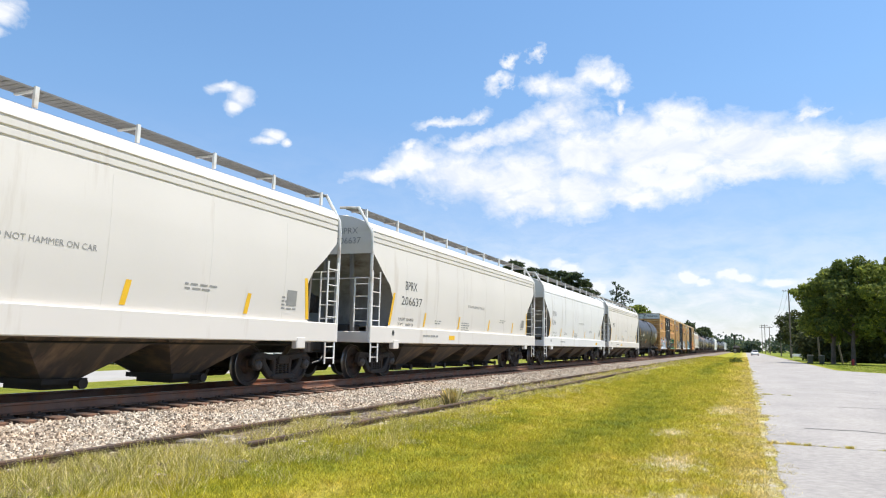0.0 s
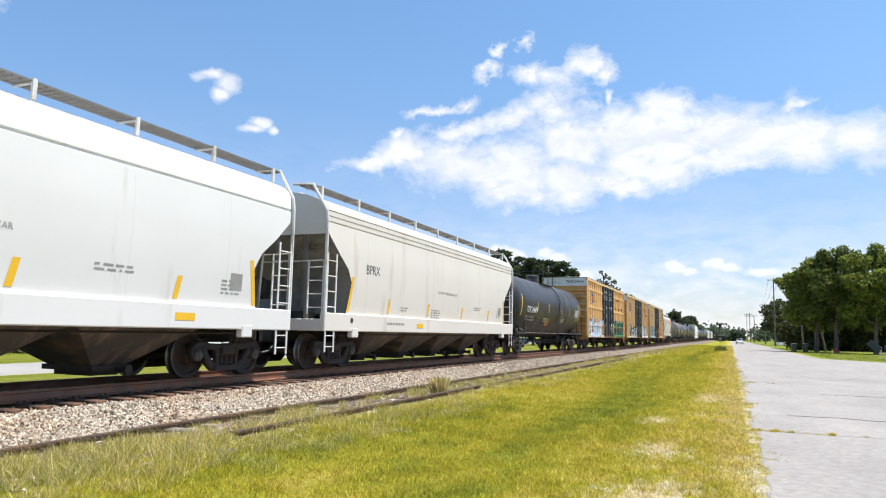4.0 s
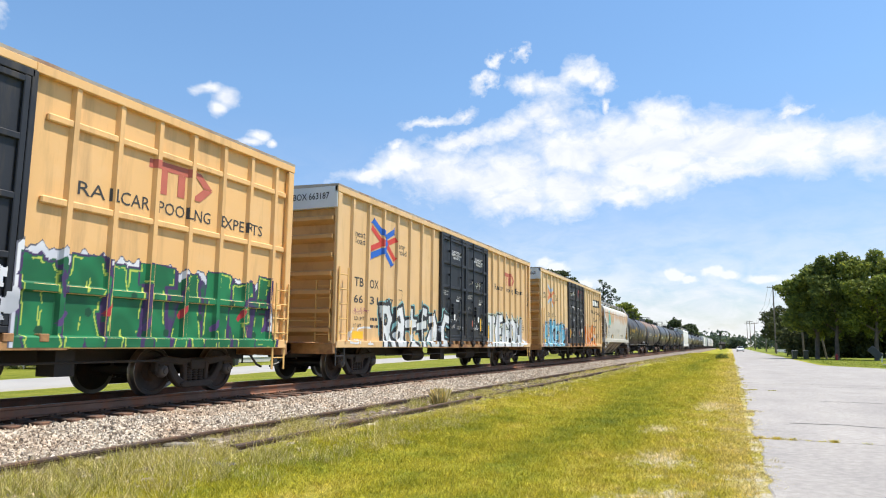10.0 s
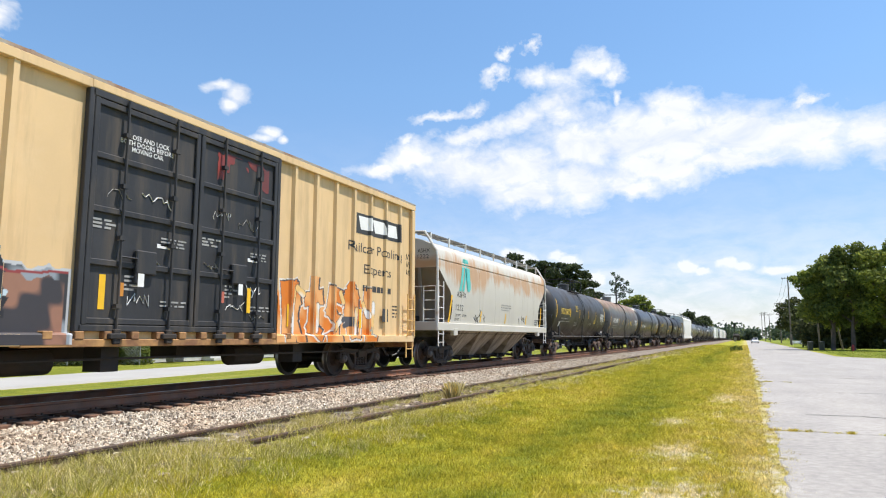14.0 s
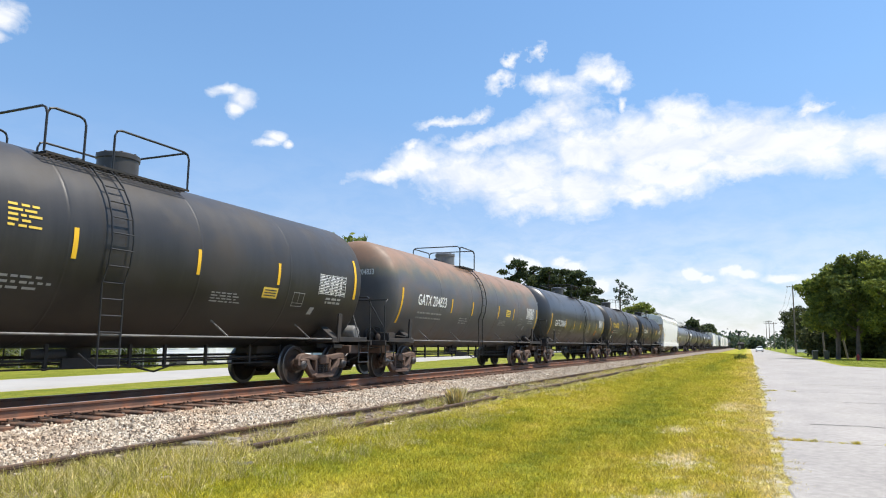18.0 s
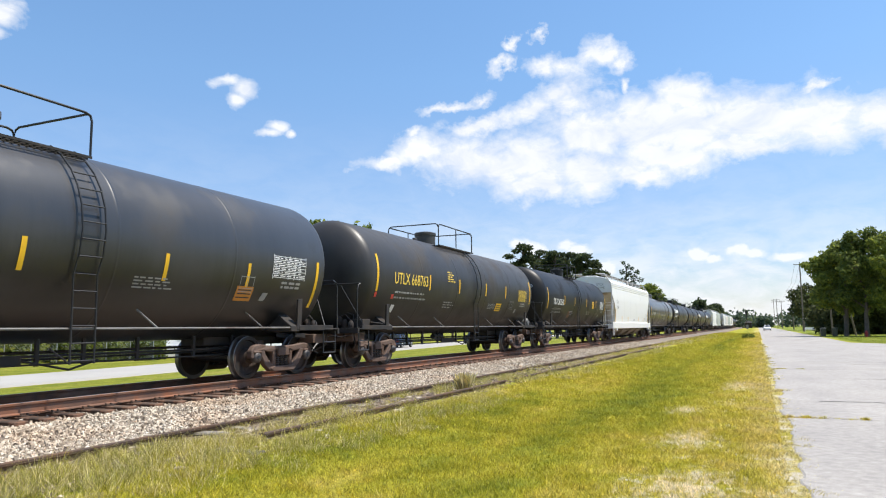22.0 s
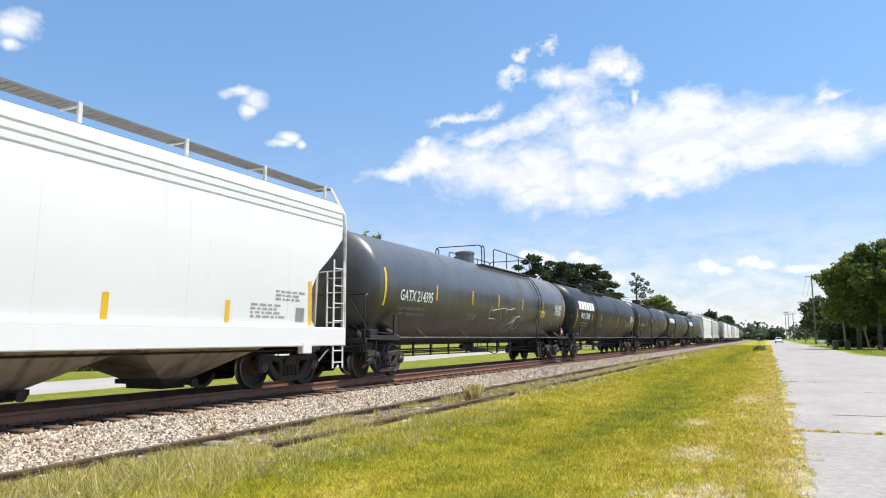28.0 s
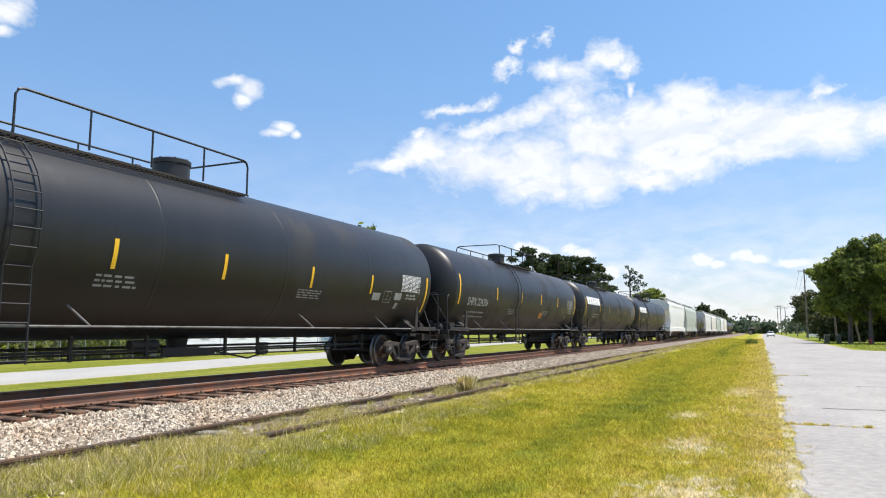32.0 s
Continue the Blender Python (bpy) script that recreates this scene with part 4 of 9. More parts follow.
def build_truck_meshes():
    out = {"wheelset": build_wheelset_mesh(), "dark": build_side_frame_mesh(TRUCK_DARK), "brown": build_side_frame_mesh(TRUCK_BROWN)}
    bm = bmesh.new()
    coil = [(0.24, 0.02)]
    for k in range(6):
        coil += [(0.26 + k * 0.046, 0.056), (0.283 + k * 0.046, 0.074), (0.30 + k * 0.046, 0.056)]
    lathe(bm, coil + [(0.56, 0.02)], "z", 10, (1.0, 0, 0))
    out["spring"] = mesh_of("spring", bm, TRUCK_DARK, smooth=True)
    bm = bmesh.new()
    lathe(bm, [(0.98, 0.115), (1.06, 0.12), (1.10, 0.10), (1.115, 0.085), (1.12, 0.06), (1.14, 0.05), (1.145, 0.02)], "x", 18)
    out["bearing"] = mesh_of("bearing_cap", bm, BEARING, smooth=True)
    for key, m in (("dark", TRUCK_DARK), ("brown", TRUCK_BROWN)):
        bm = bmesh.new()
        box(bm, -1.10, 1.10, -0.19, 0.19, 0.47, 0.66)
        box(bm, -0.35, 0.35, -0.22, 0.22, 0.60, 0.80)
        for s in (-1, 1):
            beam(bm, (-0.85, s * 0.47, 0.40), (0.85, s * 0.47, 0.40), 0.09, 0.12)
            box(bm, -0.82, -0.66, s * 0.44 - 0.09, s * 0.44 + 0.0, 0.30, 0.50), box(bm, 0.66, 0.82, s * 0.44 - 0.09, s * 0.44, 0.30, 0.50)
        out["bolster_" + key] = mesh_of("bogie", bm, m, bevel=0.015)
    return out


TRUCK = build_truck_meshes()


def add_truck(car, y, look_="dark"):
    bogie = place("bogie", TRUCK["bolster_" + look_], car, "cast steel bogie", (0, y, 0))
    for s in (1, -1):
        for key, name, spots in ((look_, "side_frame", ((0, 0),)), ("spring", "spring", ((-0.15, 0), (0, 0), (0.15, 0))), ("bearing", "bearing_cap", ((-0.89, WHEEL_R), (0.89, WHEEL_R)))):
            for dy, dz in spots:
                o = place(name, TRUCK[key], bogie, at=(0, dy, dz))
                if s < 0:
                    o.rotation_euler.z = math.pi
    for a in (-0.89, 0.89):
        WHEELSETS.setdefault(car, []).append(place("wheelset", TRUCK["wheelset"], bogie, "", (0, a, WHEEL_R)))


def add_coupler(car, y, s, material=None):
    """A coupler that reaches outward from y; s: +1 at the far end, -1 at the front."""
    bm = bmesh.new()
    box(bm, -0.08, 0.08, min(y, y + s * 0.5), max(y, y + s * 0.5), 0.76, 0.94)
    box(bm, -0.15, 0.13, min(y + s * 0.45, y + s * 0.70), max(y + s * 0.45, y + s * 0.70), 0.68, 1.0)
    box(bm, 0.05, 0.17, min(y + s * 0.62, y + s * 0.80), max(y + s * 0.62, y + s * 0.80), 0.70, 0.98)
    part("coupler", bm, material or TRUCK_DARK, car, bevel=0.02)
    bm = bmesh.new()
    tube(bm, [(0.35, y, 0.78), (0.38, y + s * 0.2, 0.72), (0.36, y + s * 0.5, 0.48), (0.3, y + s * 0.75, 0.42)], 0.028, 7)
    part("air_hose", bm, PIPE_BLACK, car, smooth=True)


def ladder(car, material, x, y, wide, z0, z1, rungs, axis="y", r=0.016, name="ladder", bow=0.0):
    """Stiles and rungs. axis y: on a side of the car; axis x: on an end."""
    bm = bmesh.new()
    for s in (-1, 1):
        p = (x, y + s * wide / 2) if axis == "y" else (x + s * wide / 2, y)
        beam(bm, (*p, z0), (*p, z1), 0.055 if axis == "y" else 0.02, 0.02 if axis == "y" else 0.055, (0, 1, 0) if axis == "x" else (1, 0, 0))
    for k in range(rungs):
        z = z0 + (z1 - z0) * (k + 0.5) / rungs
        a, b = ((x, y - wide / 2, z), (x, y + wide / 2, z)) if axis == "y" else ((x - wide / 2, y, z), (x + wide / 2, y, z))
        tube(bm, [a, b], r, 6)
    return part(name, bm, material, car)


TANK_R, TANK_Z = 1.48, 2.60


def tank_car(label, u0, u1, paint, truck="dark", dome=0.5, ladder_at=0.5, strips=(), platform=(0.30, 0.55), gap=None, strip_z=(2.5, 2.48)):
    """A tank car whose first and last reflector stand at u0 and u1 along the train. Fractions are of that length."""
    mid, half = (u0 + u1) / 2, (u1 - u0) / 2
    car = thing("tank_car", label, "tank car", (TRACK_X, 0, RAIL_Z), GROUP)
    TRAIN.append((car, mid))
    span = 2 * half
    at = lambda f: -half + f * span
    c = half + 0.22
    bm = bmesh.new()
    prof = []
    for k in range(11):
        a = math.pi / 2 * k / 10
        prof.append((-c - 0.56 * math.cos(a), TANK_R * math.sin(a) if k else 0.02))
    seams = [at(f) for f in (0.2, 0.4, 0.6, 0.8)]
    body = [(-c, TANK_R)]
    for y in seams:
        body += [(y - 0.5, TANK_R), (y - 0.05, TANK_R), (y - 0.02, TANK_R), (y - 0.01, TANK_R + 0.004), (y + 0.01, TANK_R + 0.004), (y + 0.02, TANK_R), (y + 0.05, TANK_R), (y + 0.5, TANK_R)]
    lathe(bm, prof + body[1:] + [(-s, r) for s, r in prof[::-1]], "y", 64, (0, 0, TANK_Z))
    for v in bm.verts:
        if v.co.z < TANK_Z:
            v.co.z = TANK_Z + (v.co.z - TANK_Z) * BELLY
    part("tank", bm, paint, car, smooth=True)
    # a thin fillet band over the body bolster and the saddles
    for s in (-1, 1):
        e = s * (half - 0.75)
        bm = bmesh.new()
        pts = [(-1.42, 1.0), (1.42, 1.0), (1.42, 1.12), (0.95, 1.46), (0.0, 1.2), (-0.95, 1.46), (-1.42, 1.12)]
        a = [bm.verts.new((px, e - 0.16, pz)) for px, pz in pts]
        b = [bm.verts.new((px, e + 0.16, pz)) for px, pz in pts]
        bm.faces.new(a), bm.faces.new(b[::-1])
        for k in range(len(pts)):
            bm.faces.new((a[k], a[(k + 1) % len(pts)], b[(k + 1) % len(pts)], b[k]))
        part("saddle", bm, UNDER, car, bevel=0.01)
        bm = bmesh.new()
        o = s * (c + 0.78)
        box(bm, -0.32, 0.32, min(o, s * (half - 2.4)), max(o, s * (half - 2.4)), 0.72, 1.06)
        part("stub_sill", bm, UNDER, car, bevel=0.015)
        bm = bmesh.new()
        box(bm, -1.45, 1.45, min(o - s * 0.08, o), max(o - s * 0.08, o), 0.93, 1.07)
        box(bm, -1.45, 1.45, min(o - s * 0.62, o - s * 0.08), max(o - s * 0.62, o - s * 0.08), 1.035, 1.06)
        part("end_platform", bm, UNDER, car, bevel=0.006)
        for side in (1, -1):
            bm = bmesh.new()
            x = 1.40 * side
            q = o - s * 1.3
            tube(bm, [(x, o - s * 0.04, 1.0), (x, o - s * 0.04, 2.05), (x, o - s * 0.10, 2.18), (x, o - s * 0.2, 2.23), (x * 0.55, o - s * 0.2, 2.23), (0.05 * side, o - s * 0.2, 2.23)], 0.019, 7)
            tube(bm, [(x * 0.55, o - s * 0.2, 2.23), (x * 0.98, o - s * 0.5, 1.06)], 0.015, 6)
            part("end_handrail", bm, PIPE_BLACK, car, smooth=True)
            bm = bmesh.new()
            for y in (o - s * 0.12, o - s * 0.62):
                tube(bm, [(x, y, 1.0), (x, y, 0.48)], 0.016, 6)
            for z in (0.49, 0.74):
                tube(bm, [(x, o - s * 0.12, z), (x, o - s * 0.62, z)], 0.018, 6)
            part("sill_step", bm, PIPE_BLACK, car)
            bm = bmesh.new()
            beam(bm, (x, s * (half - 0.62), 1.04), (x * 1.02, s * (half - 0.62), 1.72), 0.16, 0.05, (1, 0, 0))
            beam(bm, (x, s * (half - 0.62), 1.08), (x, s * (half + 0.75), 1.08), 0.07, 0.12)
            part("bracket", bm, UNDER, car, bevel=0.006)
        # rods, levers, hoses and boxes round the end platform
        bm = bmesh.new()
        box(bm, -1.20, 1.20, min(o - s * 0.75, o - s * 0.15), max(o - s * 0.75, o - s * 0.15), 0.72, 0.93)
        part("end_brace", bm, TRUCK_BROWN if truck == "brown" else UNDER, car, bevel=0.01)
        for x, y0, y1 in ((0.95, 0.1, 1.15), (0.6, 0.2, 1.4), (-0.6, 0.2, 1.3)):
            bm = bmesh.new()
            beam(bm, (x, o - s * y0, 0.86), (x, o - s * y1, 0.92), 0.05, 0.10)
            part("brake_lever", bm, UNDER, car)
        bm = bmesh.new()
        tube(bm, [(1.2, o - s * 0.2, 1.0), (1.22, o - s * 0.25, 0.66), (1.0, o - s * 0.5, 0.52), (0.7, o - s * 0.9, 0.6)], 0.022, 6)
        tube(bm, [(0.5, o - s * 0.05, 0.98), (0.9, o + s * 0.05, 0.84), (1.32, o + s * 0.03, 0.88)], 0.018, 6)
        part("uncoupling_rod", bm, TRUCK_DARK, car, smooth=True)
        bm = bmesh.new()
        for x, z in ((0.78, 1.18), (0.98, 1.14), (0.62, 1.26)):
            lathe(bm, [(z - 0.12, 0.07), (z - 0.02, 0.085), (z + 0.06, 0.08), (z + 0.12, 0.04)], "z", 10, (x, o - s * 0.42, 0))
        tube(bm, [(0.62, o - s * 0.42, 1.36), (0.8, o - s * 0.42, 1.42), (0.98, o - s * 0.42, 1.26)], 0.018, 6)
        part("valve_cluster", bm, TRUCK_DARK, car, smooth=True)
        if truck == "brown" and paint is BROWN_TANK and s > 0:
            bm = bmesh.new()
            lathe(bm, [(-0.1, 0.02), (-0.08, 0.15), (-0.02, 0.19), (1.12, 0.19), (1.18, 0.15), (1.2, 0.02)], "x", 20, (0, o - s * 0.38, 1.27))
            part("end_reservoir", bm, DULL_RAIL, car, smooth=True)
        add_truck(car, s * (half - 0.72), truck)
        add_coupler(car, o, s)
    for side in (1, -1):
        bm = bmesh.new()
        tube(bm, [(1.38 * side, -half - 0.5, 1.085), (1.38 * side, half + 0.5, 1.085)], 0.022, 6)
        part("side_rail", bm, DULL_RAIL if side > 0 else PIPE_BLACK, car)
        for f in (0.14, 0.32, 0.66, 0.86):
            bm = bmesh.new()
            tube(bm, [(1.38 * side, at(f) + 0.12, 1.085), (0.98 * side, at(f) - 0.14, 1.52)], 0.018, 5)
            part("rail_stay", bm, DULL_RAIL, car)
    # brake gear under the belly
    bm = bmesh.new()
    lathe(bm, [(at(0.42), 0.02), (at(0.42) + 0.02, 0.09), (at(0.42) + 0.65, 0.09), (at(0.42) + 0.67, 0.02)], "y", 18, (0.35, 0, 0.76))
    part("air_reservoir", bm, UNDER, car, smooth=True)
    bm = bmesh.new()
    for f in (0.12, 0.2, 0.27, 0.35, 0.44, 0.56, 0.62, 0.7, 0.8, 0.88):
        beam(bm, (0.42, at(f), 0.50), (0.42, at(f), 1.05), 0.05, 0.06, (0, 1, 0))
    for x, z, r in ((0.42, 0.66, 0.025), (-0.3, 0.70, 0.03), (0.46, 0.53, 0.018), (0.1, 0.60, 0.022)):
        tube(bm, [(x, at(0.08), z), (x, at(0.92), z)], r, 6)
    beam(bm, (0.44, at(0.46), 0.62), (0.44, at(0.54), 0.60), 0.05, 0.16)
    tube(bm, [(0.44, at(0.54), 0.60), (0.44, at(0.6), 0.42), (0.44, at(0.64), 0.56)], 0.02, 5)
    part("brake_rigging", bm, UNDER, car)
    bm = bmesh.new()
    lathe(bm, [(0.56, 0.05), (0.57, 0.11), (0.66, 0.12), (0.68, 0.20), (1.0, 0.22)], "z", 16, (0, 0.1, 0))
    part("bottom_outlet", bm, UNDER, car, smooth=True)
    bm = bmesh.new()
    box(bm, 0.95, 1.32, -half - 0.55, -half - 0.15, 1.08, 1.30)
    tube(bm, [(1.0, -half - 0.5, 1.30), (1.0, -half - 0.5, 1.42), (0.7, -half - 0.5, 1.50)], 0.02, 6)
    tube(bm, [(1.35, -half - 0.2, 1.22), (1.35, -half + 0.5, 1.18)], 0.02, 6)
    part("brake_valve", bm, UNDER, car, bevel=0.02)
    # manway, top platform, railing and ladders
    y = at(dome)
    bm = bmesh.new()
    lathe(bm, [(3.95, 0.37), (4.36, 0.37), (4.38, 0.39), (4.46, 0.39), (4.48, 0.36), (4.51, 0.25), (4.52, 0.05)], "z", 30, (0, y, 0))
    for k in range(8):
        a = math.pi / 4 * k + 0.2
        lathe(bm, [(4.36, 0.03), (4.485, 0.025)], "z", 6, (0.36 * math.cos(a), y + 0.36 * math.sin(a), 0))
    part("manway", bm, paint if paint is not RUSTY_TANK else GREY_TANK, car, smooth=True)
    bm = bmesh.new()
    lathe(bm, [(4.0, 0.10), (4.16, 0.10), (4.20, 0.08), (4.22, 0.03)], "z", 14, (0, y - 0.85, 0))
    part("relief_valve", bm, PIPE_BLACK, car, smooth=True)
    p0, p1 = at(platform[0]), at(platform[1])
    for side in (1, -1):
        bm = bmesh.new()
        x0, x1 = (0.52, 1.02) if side > 0 else (-1.02, -0.52)
        for k in range(6):
            xx = x0 + (x1 - x0) * k / 5
            box(bm, xx - 0.012, xx + 0.012, p0, p1, 3.86, 3.90)
        for k in range(int((p1 - p0) / 0.12)):
            box(bm, x0, x1, p0 + 0.12 * k, p0 + 0.015 + 0.12 * k, 3.862, 3.895)
        part("top_platform", bm, UNDER, car)
        x, tops = 0.98 * side, 4.62
        runs = ((p0, p1),) if gap is None else ((p0, at(gap[0])), (at(gap[1]), p1))
        for q0, q1 in runs:
            bm = bmesh.new()
            tube(bm, [(x, q0, 3.9), (x, q0, tops - 0.12), (x, q0 + 0.04, tops - 0.03), (x, q0 + 0.13, tops), (x, q1 - 0.13, tops), (x, q1 - 0.04, tops - 0.03), (x, q1, tops - 0.12), (x, q1, 3.9)], 0.021, 6)
            n = max(1, round((q1 - q0) / 1.4))
            for k in range(1, n):
                y2 = q0 + (q1 - q0) * k / n
                tube(bm, [(x, y2, 3.95), (x, y2, tops)], 0.019, 6)
            part("safety_railing", bm, PIPE_BLACK, car, smooth=True)
        bm = bmesh.new()
        yl = at(ladder_at)
        for sy in (-0.21, 0.21):
            arc = [(side * (TANK_R + 0.09) * math.cos(a), yl + sy, TANK_Z + (TANK_R + 0.09) * math.sin(a)) for a in [radians(d) for d in (62, 50, 38, 26, 14, 0, -14, -26)]]
            tube(bm, arc + [(1.42 * side, yl + sy, 1.1), (1.42 * side, yl + sy, 0.55)], 0.017, 6)
        for k in range(13):
            z = 0.6 + 0.265 * k
            rr = TANK_R + 0.09
            x = 1.42 * side if z < 1.9 else side * math.sqrt(max(0.05, rr * rr - (z - TANK_Z) ** 2))
            if z > 3.98:
                break
            tube(bm, [(x, yl - 0.21, z), (x, yl + 0.21, z)], 0.013, 6)
        for k in (0, 1):
            tube(bm, [(1.42 * side, yl - 0.55 + 0.34 * k, 0.80 + 0.28 * k), (1.42 * side, yl - 0.21, 0.56)], 0.012, 5)
        part("side_ladder", bm, PIPE_BLACK, car, smooth=True)
    for q in (p0, p1):
        bm = bmesh.new()
        tube(bm, [(-0.98, q, 3.95), (-0.98, q, 4.5), (-0.94, q, 4.6), (-0.86, q, 4.64), (0.86, q, 4.64), (0.94, q, 4.6), (0.98, q, 4.5), (0.98, q, 3.95)], 0.021, 6)
        part("railing_end", bm, PIPE_BLACK, car, smooth=True)
    for k, f in enumerate(strips):
        big = k in (0, len(strips) - 1)
        stripe(car, YELLOW_STRIP, at(f), strip_z[0] if big else strip_z[1], 0.10 if big else 0.085, 0.95 if big else 0.42, radius=TANK_R, centre=TANK_Z)
    return car, at


def hazard_placard(car, y, x=1.42):
    """A red diamond with a white middle and a number, on a bracket by the end platform."""
    bm = bmesh.new()
    prism(bm, [(y, 1.16), (y + 0.19, 1.37), (y, 1.58), (y - 0.19, 1.37)], x, x + 0.01)
    board = part("placard", bm, PLACARD_RED, car, "red and white hazard diamond")
    bm = bmesh.new()
    prism(bm, [(y - 0.135, 1.315), (y + 0.135, 1.315), (y + 0.15, 1.37), (y + 0.135, 1.425), (y - 0.135, 1.425), (y - 0.15, 1.37)], x + 0.011, x + 0.014)
    part("field", bm, WHITE_PAINT, board)
    lettering(board, "1075", BLACK_PAINT, y - 0.115, 1.33, 0.08, 0.23, x=x + 0.017)
    bm = bmesh.new()
    tube(bm, [(x - 0.02, y, 1.06), (x - 0.02, y, 1.45)], 0.02, 6)
    part("placard_bracket", bm, UNDER, car)


PLACARD_RED = surface("red_placard_paint", (0.40, 0.045, 0.05), 0.5, 0, 0.1, 3.0, 40, 0.03)
STRIPS = (0.0, 0.235, 0.405, 0.59, 0.765, 1.0)


WEIGHTS = {"TILX 264699": ("LD LMT 212500 LB  96350 KG", "LT WT   73500 LB  33350 KG"), "TILX 263540": ("LD LMT 214000 LB  97050 KG", "LT WT   72000 LB  32650 KG"),
           "GATX 214395": ("LD LMT 164000 LB  74400 KG", "LT WT   99000 LB  44900 KG"),
           "GATX 204818": ("LD LMT 191700 LBS 86950 KGS", "LT WT   71300 LBS 32350 KGS")}


def tank_words(car, at, mark, number, material, y, z, high, prints=DIM_WHITE, end_text=None):
    if mark:
        lettering(car, mark, material, at(y), z, high, bold=0.012, radius=TANK_R, centre=TANK_Z, wide={0.28: 2.2, 0.26: 2.1}.get(high, high * 0.76 * len(mark)))
    load = WEIGHTS.get(mark)
    if load:
        for k, line in enumerate(load):
            lettering(car, line, prints, at(y) - 0.06 + 0.05 * k, z - 0.27 - 0.155 * k, 0.085, 1.75, radius=TANK_R, centre=TANK_Z)
    else:
        small_print(car, prints, at(y) + 0.1, z - 0.24, 2.0, 2, radius=TANK_R, centre=TANK_Z, high=0.05, gap=0.155)
    small_print(car, prints, at(0.63), 1.95, 0.9, 4, radius=TANK_R, centre=TANK_Z, high=0.024, gap=0.055)
    small_print(car, prints, at(0.33), 1.9, 0.8, 3, radius=TANK_R, centre=TANK_Z, high=0.035, gap=0.08)
    y0, wide = at(1.0) - 1.62, 1.15
    ink = YELLOW_PAINT if mark.endswith("763") else DIM_WHITE if material is DIM_WHITE else WHITE_PAINT
    for k in range(7):
        stripe(car, ink, y0 + wide / 2, 2.62 - 0.075 * k, wide, 0.012, radius=TANK_R, centre=TANK_Z, name="panel_line")
    for f in (0.0, 0.48, 0.66, 0.83, 1.0):
        stripe(car, ink, y0 + wide * f, 2.395, 0.012, 0.455, radius=TANK_R, centre=TANK_Z, name="panel_line")
    small_print(car, ink, y0 + 0.03, 2.582, wide - 0.1, 6, radius=TANK_R, centre=TANK_Z, high=0.024, gap=0.075)
    for dy, dz, w, h in ((0, 0, 0.40, 0.012), (0, -0.30, 0.40, 0.012), (0, -0.23, 0.40, 0.010), (-0.2, -0.15, 0.012, 0.30), (0.0, -0.115, 0.012, 0.23), (0.2, -0.15, 0.012, 0.30)):
        stripe(car, DIM_WHITE, y0 - 0.75 + dy, 2.12 + dz, w, h, radius=TANK_R, centre=TANK_Z, name="box_line")
    stripe(car, DIM_WHITE, y0 - 0.12, 1.74, 0.17, 0.16, radius=TANK_R, centre=TANK_Z, lean=0.06, name="tag")
    small_print(car, DIM_WHITE, y0 + 0.35, 2.06, 0.7, 2, radius=TANK_R, centre=TANK_Z, high=0.05, gap=0.09)
    if end_text:
        lettering(car, end_text, material, -0.15, 2.98, 0.16, bold=0.012, wide=1.05, flat_end=at(0.0) - 0.76)


